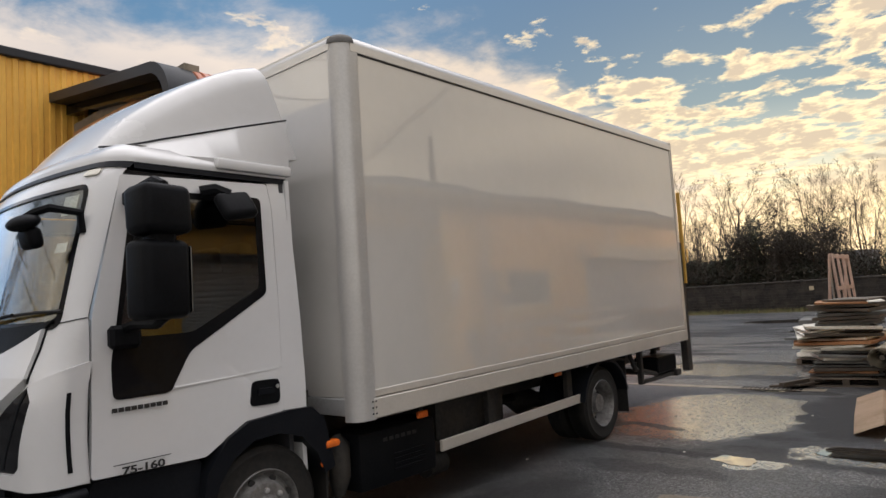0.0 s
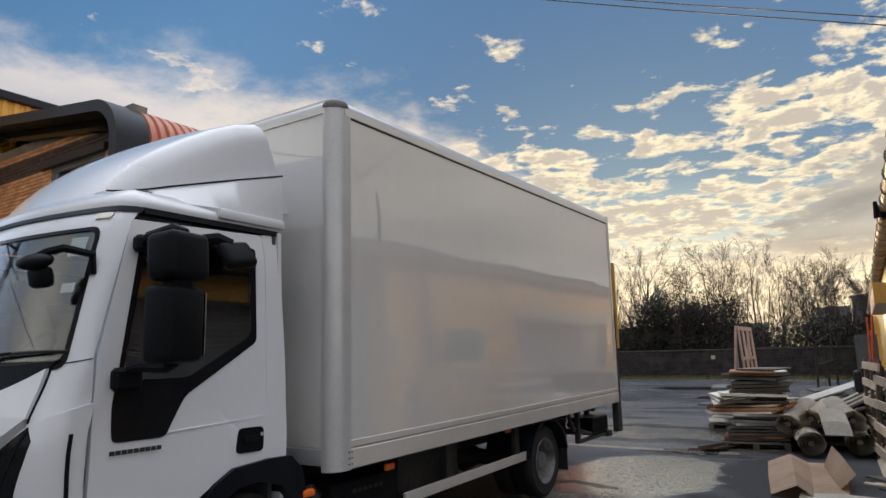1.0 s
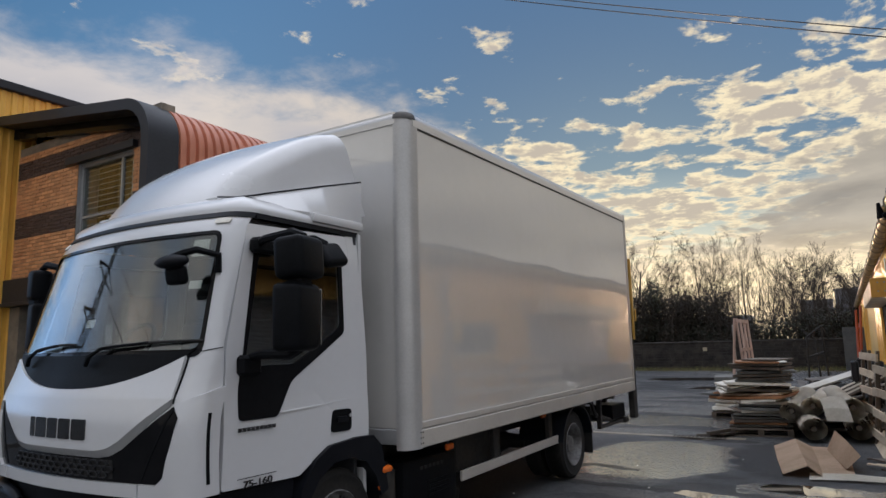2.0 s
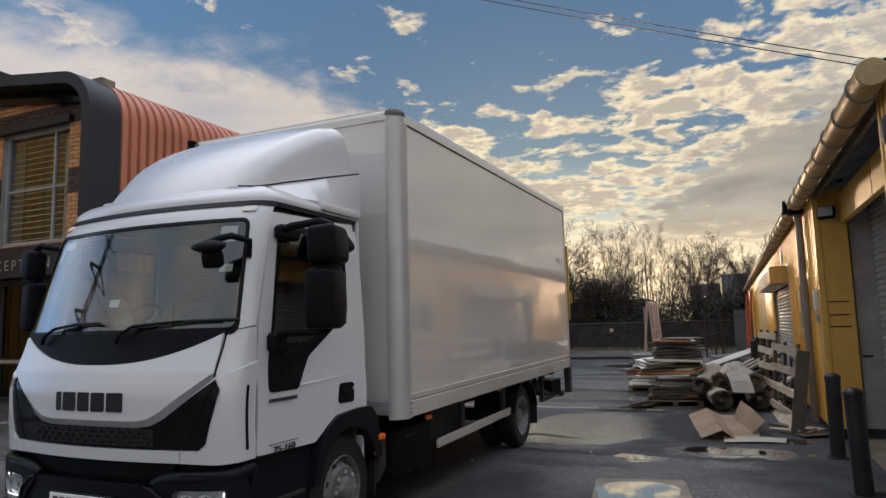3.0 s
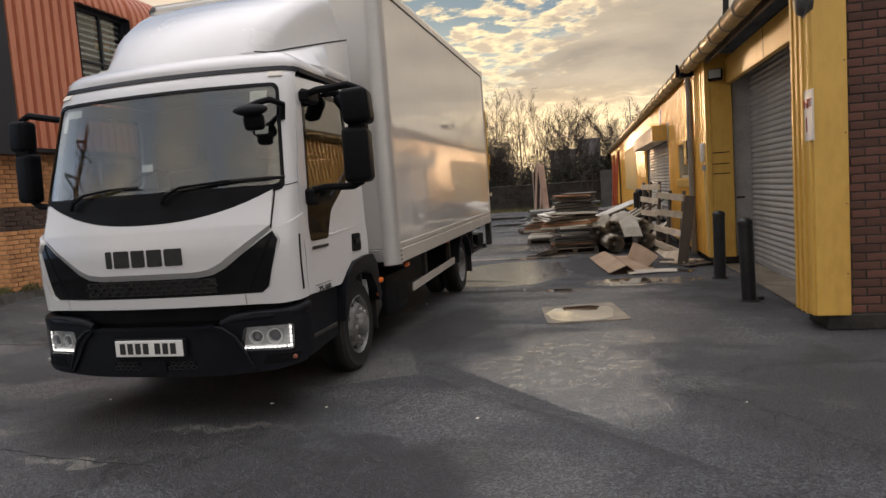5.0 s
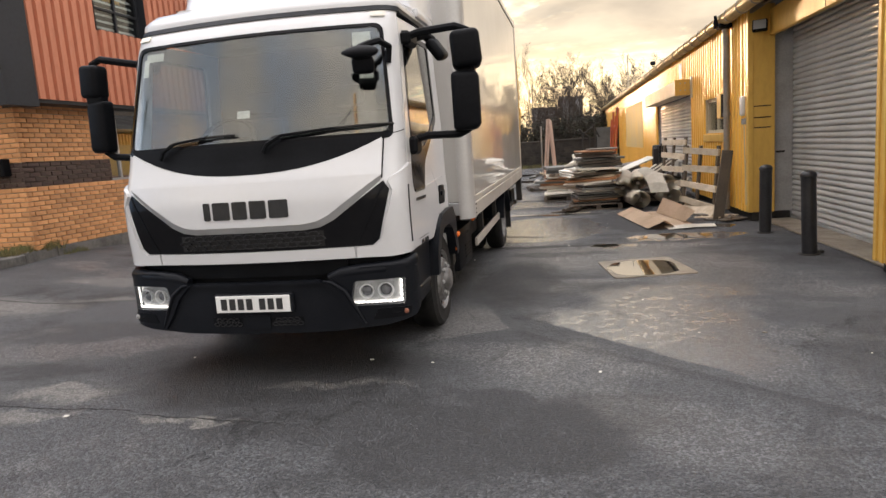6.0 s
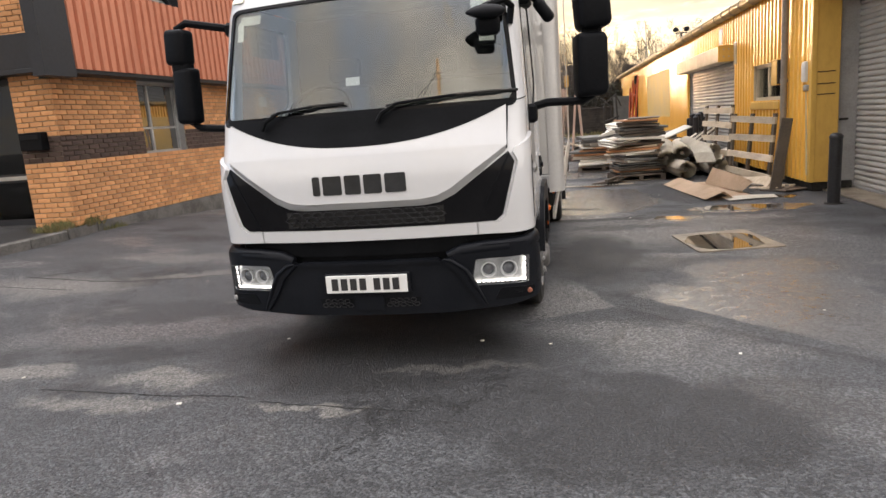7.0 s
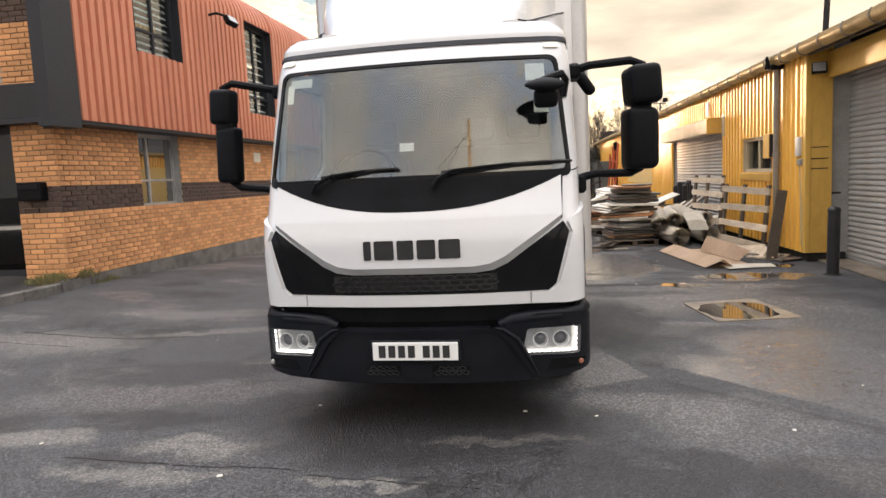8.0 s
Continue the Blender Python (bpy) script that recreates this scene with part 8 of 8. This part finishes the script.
TREES = [(-9.2, 42, 8.9, 1, "fan", 1), (-7.0, 43, 6.8, 2, "tall", 2), (-5.6, 41, 6.6, 3, "tall", 1), (-4.4, 42, 8.2, 4, "tall", 2), (-3.0, 41, 7.2, 5, "tall", 1), (-1.6, 42, 7.6, 6, "tall", 1), (-0.3, 43, 7.1, 7, "tall", 2), (0.8, 41, 6.5, 8, "tall", 1), (1.9, 42, 7.1, 9, "fan", 1), (3.2, 43, 6.3, 10, "tall", 1), (4.4, 42, 6.0, 11, "fan", 1), (5.6, 43, 5.6, 12, "tall", 1), (6.7, 42, 5.9, 13, "fan", 1), (9.0, 44, 6.4, 14, "tall", 1), (-12.3, 43, 8.6, 15, "tall", 1), (-15.5, 41, 8.0, 16, "fan", 1), (-19, 43, 9.0, 17, "tall", 1), (-24, 44, 9.0, 18, "fan", 1)]
for x, y, h, seed, shape, stems in TREES:
    bare_tree(x, y, h, seed, shape, stems)
rng = random.Random(58)
stalks, twigs = ([], []), ([], [])
for k in range(120):
    h = rng.uniform(2.6, 5.4)
    grow_limb(stalks, twigs, rng, Vector((rng.uniform(-13, 8), rng.uniform(37, 41), -0.1)), Vector((rng.gauss(0, 0.1), rng.gauss(0, 0.1), 1)).normalized(), h, 0.010 * h, 0, SHAPES["thin"])
base = len(stalks[0])
me = bpy.data.meshes.new("sapling_thicket")
me.from_pydata([tuple(v) for v in stalks[0] + twigs[0]], [], stalks[1] + [tuple(i + base for i in f) for f in twigs[1]])
me.materials.append(M_TWIG)
tagged(new("sapling_thicket", me), "thicket of thin bare saplings behind the wall", "saplings", kind="stuff")


def leaf_mass(name, clumps, count, size, material, label, category, kind, seed):
    """Many small leaf blades gathered in loose clumps (x, y, z, rx, ry, rz)."""
    rng = random.Random(seed)
    verts, faces = [], []
    for k in range(count):
        cx, cy, cz, rx, ry, rz = rng.choice(clumps)
        d = Vector((rng.gauss(0, 1), rng.gauss(0, 1), rng.gauss(0, 1))).normalized() * rng.random() ** 0.45
        p = Vector((cx + d.x * rx, cy + d.y * ry, max(0.02, cz + d.z * rz)))
        u = Vector((rng.gauss(0, 1), rng.gauss(0, 1), rng.gauss(0, 1))).normalized() * size * rng.uniform(0.6, 1.4)
        w = u.cross(Vector((rng.gauss(0, 1), rng.gauss(0, 1), rng.gauss(0, 1)))).normalized() * size * 0.55
        b = len(verts)
        verts += [tuple(p - u), tuple(p + w), tuple(p + u), tuple(p - w)]
        faces.append((b, b + 1, b + 2, b + 3))
    me = bpy.data.meshes.new(name)
    me.from_pydata(verts, [], faces)
    me.materials.append(material)
    return tagged(new(name, me), label, category, kind=kind)


rng = random.Random(91)
scrub = [(rng.uniform(-30, 12), rng.uniform(36.6, 42), rng.uniform(0.6, 2.6), rng.uniform(1.0, 2.0), 0.9, rng.uniform(0.6, 1.1)) for k in range(270)]
scrub += [(rng.uniform(-7.4, -2.2), rng.uniform(37.5, 40), rng.uniform(2.4, 4.2), 0.8, 0.7, 0.7) for k in range(60)]
leaf_mass("undergrowth", scrub, 150000, 0.045, M_SCRUB, "tangled brown winter undergrowth behind the wall", "undergrowth", "stuff", 5)
ivy = [(-6.9, 38.5, 2.2, 0.9, 0.8, 1.6), (-6.4, 38.5, 3.9, 0.7, 0.6, 1.3), (-5.2, 38.6, 2.0, 1.3, 0.8, 1.3), (-9.6, 38.4, 2.0, 1.6, 0.9, 1.5), (-11.2, 38.4, 2.2, 1.2, 0.8, 1.4), (-8.1, 38.6, 2.4, 0.9, 0.8, 1.5), (2.4, 38, 2.2, 1.5, 0.9, 1.0), (3.9, 38, 2.0, 1.2, 0.9, 1.0), (1.2, 38, 1.9, 1.2, 0.8, 1.1), (-0.4, 38, 1.7, 1.3, 0.8, 1.0), (-1.8, 38.2, 1.8, 1.2, 0.8, 1.0), (-3.2, 38, 1.7, 1.2, 0.7, 1.0), (5.2, 39, 2.0, 1.2, 0.8, 1.0), (-13, 39, 1.8, 2.0, 0.9, 1.2), (-18, 39, 1.8, 2.4, 0.9, 1.2)]
ivy += [(rng.uniform(-13, -3.2), rng.uniform(38.0, 39.5), rng.uniform(0.6, 2.5), 0.9, 0.8, 0.8) for k in range(60)]
leaf_mass("ivy_thicket", ivy, 120000, 0.06, M_IVY, "dark evergreen ivy thicket behind the wall", "thicket", "stuff", 6)

# far buildings seen through the twigs
def far_block(x, y, w, d, h, floors, cols, label):
    root = thing("far_building", (x, y, 0), label, "building", "far buildings")
    part("wall", block(x - w / 2, x + w / 2, y, y + d, 0, h), M_TOWER, root, smooth=0)
    part("roof", block(x - w / 2 - 0.3, x + w / 2 + 0.3, y - 0.3, y + d + 0.3, h, h + 0.6), M_TOWER, root, smooth=0)
    for i in range(floors):
        for j in range(cols):
            cx, cz = x - w / 2 + w * (j + 0.5) / cols, h * (i + 0.55) / floors
            part("window", block(cx - 0.28 * w / cols, cx + 0.28 * w / cols, y - 0.06, y - 0.02, cz - 0.3 * h / floors, cz + 0.25 * h / floors), M_FARGLASS, root, smooth=0)


far_block(1.5, 300, 10, 10, 20.0, 7, 5, "grey tower block in the distance")
far_block(-11, 320, 12, 10, 17, 6, 5, "grey tower block in the distance")
far_block(16, 170, 30, 12, 6.5, 2, 8, "low grey building in the distance")
far_block(-40, 180, 40, 12, 7.0, 2, 10, "low grey building in the distance")

# overhead wires, and the poles behind the camera that the windscreen mirrors
for dz, dy in ((0.0, 0.0), (0.16, 0.12)):
    pts = [(-13 + 21.0 * k / 24, 8.0 + dy, 7.85 - 0.43 * (-12 + 21.0 * k / 24) + 0.003 * (-12 + 21.0 * k / 24) ** 2 + dz) for k in range(25)]
    whole("overhead_cable", tube(pts, 0.009, 5), M_DARKINK, "thin black overhead cable", "cable", "overhead cables", smooth=0)
pole = thing("wooden_pole", (0.95, -9.0, 0), "tall weathered wooden utility pole with stay wires", "pole")
part("shaft", tube([(0.95, -9.0, 0), (1.0, -9.0, 8.4)], [0.14, 0.10], 12), M_WOOD, pole)
for k in range(2):
    part("wire", tube([(0.98, -9.0, 8.2 - 0.15 * k), (-1.0 - k, -9.2, 6.6), (-3.2 - 1.4 * k, -9.6, 5.4)], 0.012, 5), M_DARKINK, pole)
pylon = thing("pylon", (-87, -38, 0), "tall steel lattice electricity pylon", "pylon")


def lattice(cx, cy, h, w0, w1, cells):
    bm = bmesh.new()
    half = lambda z: w0 + (w1 - w0) * min(1, z / (h * 0.8))
    zs = [h * (1 - (1 - k / cells) ** 1.25) for k in range(cells + 1)]
    for a, b in zip(zs, zs[1:]):
        for sx, sy, tx, ty in ((-1, -1, 1, -1), (1, -1, 1, 1), (1, 1, -1, 1), (-1, 1, -1, -1)):
            p, q, r, s = (Vector((cx + half(z) * ux, cy + half(z) * uy, z)) for z, ux, uy in ((a, sx, sy), (b, sx, sy), (a, tx, ty), (b, tx, ty)))
            tube([p, q], 0.26, 4, bm, False)
            tube([p, s], 0.13, 3, bm, False)
            tube([r, q], 0.13, 3, bm, False)
    return bm


part("tower", lattice(-87, -38, 47, 4.2, 0.8, 11), M_CHASSIS, pylon, smooth=0)
for z, w in ((30, 7.5), (37, 9.0), (43, 6.0)):
    ends = [(-87 + 0.4 * s * w, -38 - 0.92 * s * w, z) for s in (-1, 1)]
    part("cross_arm", tube([ends[0], (-87, -38, z + 1.6), ends[1], (-87, -38, z - 0.4), ends[0]], 0.25, 4), M_CHASSIS, pylon, smooth=0)
    for x_, y_, z_ in ends:
        part("line", tube([(x_, y_, z_ - 1.5), (x_ + 60, y_ - 110, z_ - 6)], 0.07, 3), M_CHASSIS, pylon, smooth=0)


# ---- bricks, laid last ----
def lay(parent, rects, place, near, colours, names):
    """The nearest bricks as pieces of their own on shared meshes; the rest joined."""
    thick, proud = 0.03, 0.004
    red = colours is None
    light, dark = (M_REDBRICK, M_REDBRICK) if red else (M_BRICK, M_BROWNBRICK)
    light_far, dark_far = (M_REDBRICK, M_REDBRICK) if red else (M_BRICKSTUFF, M_BROWNSTUFF)
    order = sorted(rects, key=lambda r: near(r[0], r[2]))
    shared = {}
    rng = random.Random(5)
    o, eu, ev, ew = place(0, 0, 0), place(1, 0, 0) - place(0, 0, 0), place(0, 1, 0) - place(0, 0, 0), place(0, 0, 1) - place(0, 0, 0)
    far = {False: ([], []), True: ([], [])}
    for i, (u0, u1, v0, v1) in enumerate(order):
        is_dark = bool(colours and colours(v0))
        lift_out = proud + rng.uniform(-0.0025, 0.0025)
        if i < 290:
            key = (round(u1 - u0, 2), round(v1 - v0, 3), is_dark)
            if key not in shared:
                w, h = (u1 - u0) / 2, (v1 - v0) / 2
                bm = bmesh.new()
                c = 0.004
                ring = lambda a, b, d: [bm.verts.new(eu * (sx * a) + ev * (sy * b) + ew * d) for sx, sy in ((-1, -1), (1, -1), (1, 1), (-1, 1))]
                r0, r1, r2 = ring(w, h, -thick), ring(w, h, -c), ring(w - c, h - c, 0)
                for a, b in ((r0, r1), (r1, r2)):
                    for k in range(4):
                        bm.faces.new((a[k], a[(k + 1) % 4], b[(k + 1) % 4], b[k]))
                bm.faces.new(r2)
                shared[key] = mesh_of(names[0], bm, dark if is_dark else light, 0)
            ob = new(names[0], shared[key])
            ob.location = o + eu * (u0 + u1) / 2 + ev * (v0 + v1) / 2 + ew * lift_out
            under(ob, parent)
        else:
            verts, faces = far[is_dark]
            b = len(verts)
            for d in (-thick, lift_out):
                verts += [tuple(place(u, v, d)) for u, v in ((u0, v0), (u1, v0), (u1, v1), (u0, v1))]
            faces += [(b + 4, b + 5, b + 6, b + 7)] + [(b + k, b + (k + 1) % 4, b + 4 + (k + 1) % 4, b + 4 + k) for k in range(4)]
    for is_dark, (verts, faces) in far.items():
        if verts:
            me = bpy.data.meshes.new(names[1])
            me.from_pydata(verts, [], faces)
            me.materials.append(dark_far if is_dark else light_far)
            tagged(under(new(names[1], me), parent), kind="stuff")


for job in BRICK_JOBS:
    lay(*job)
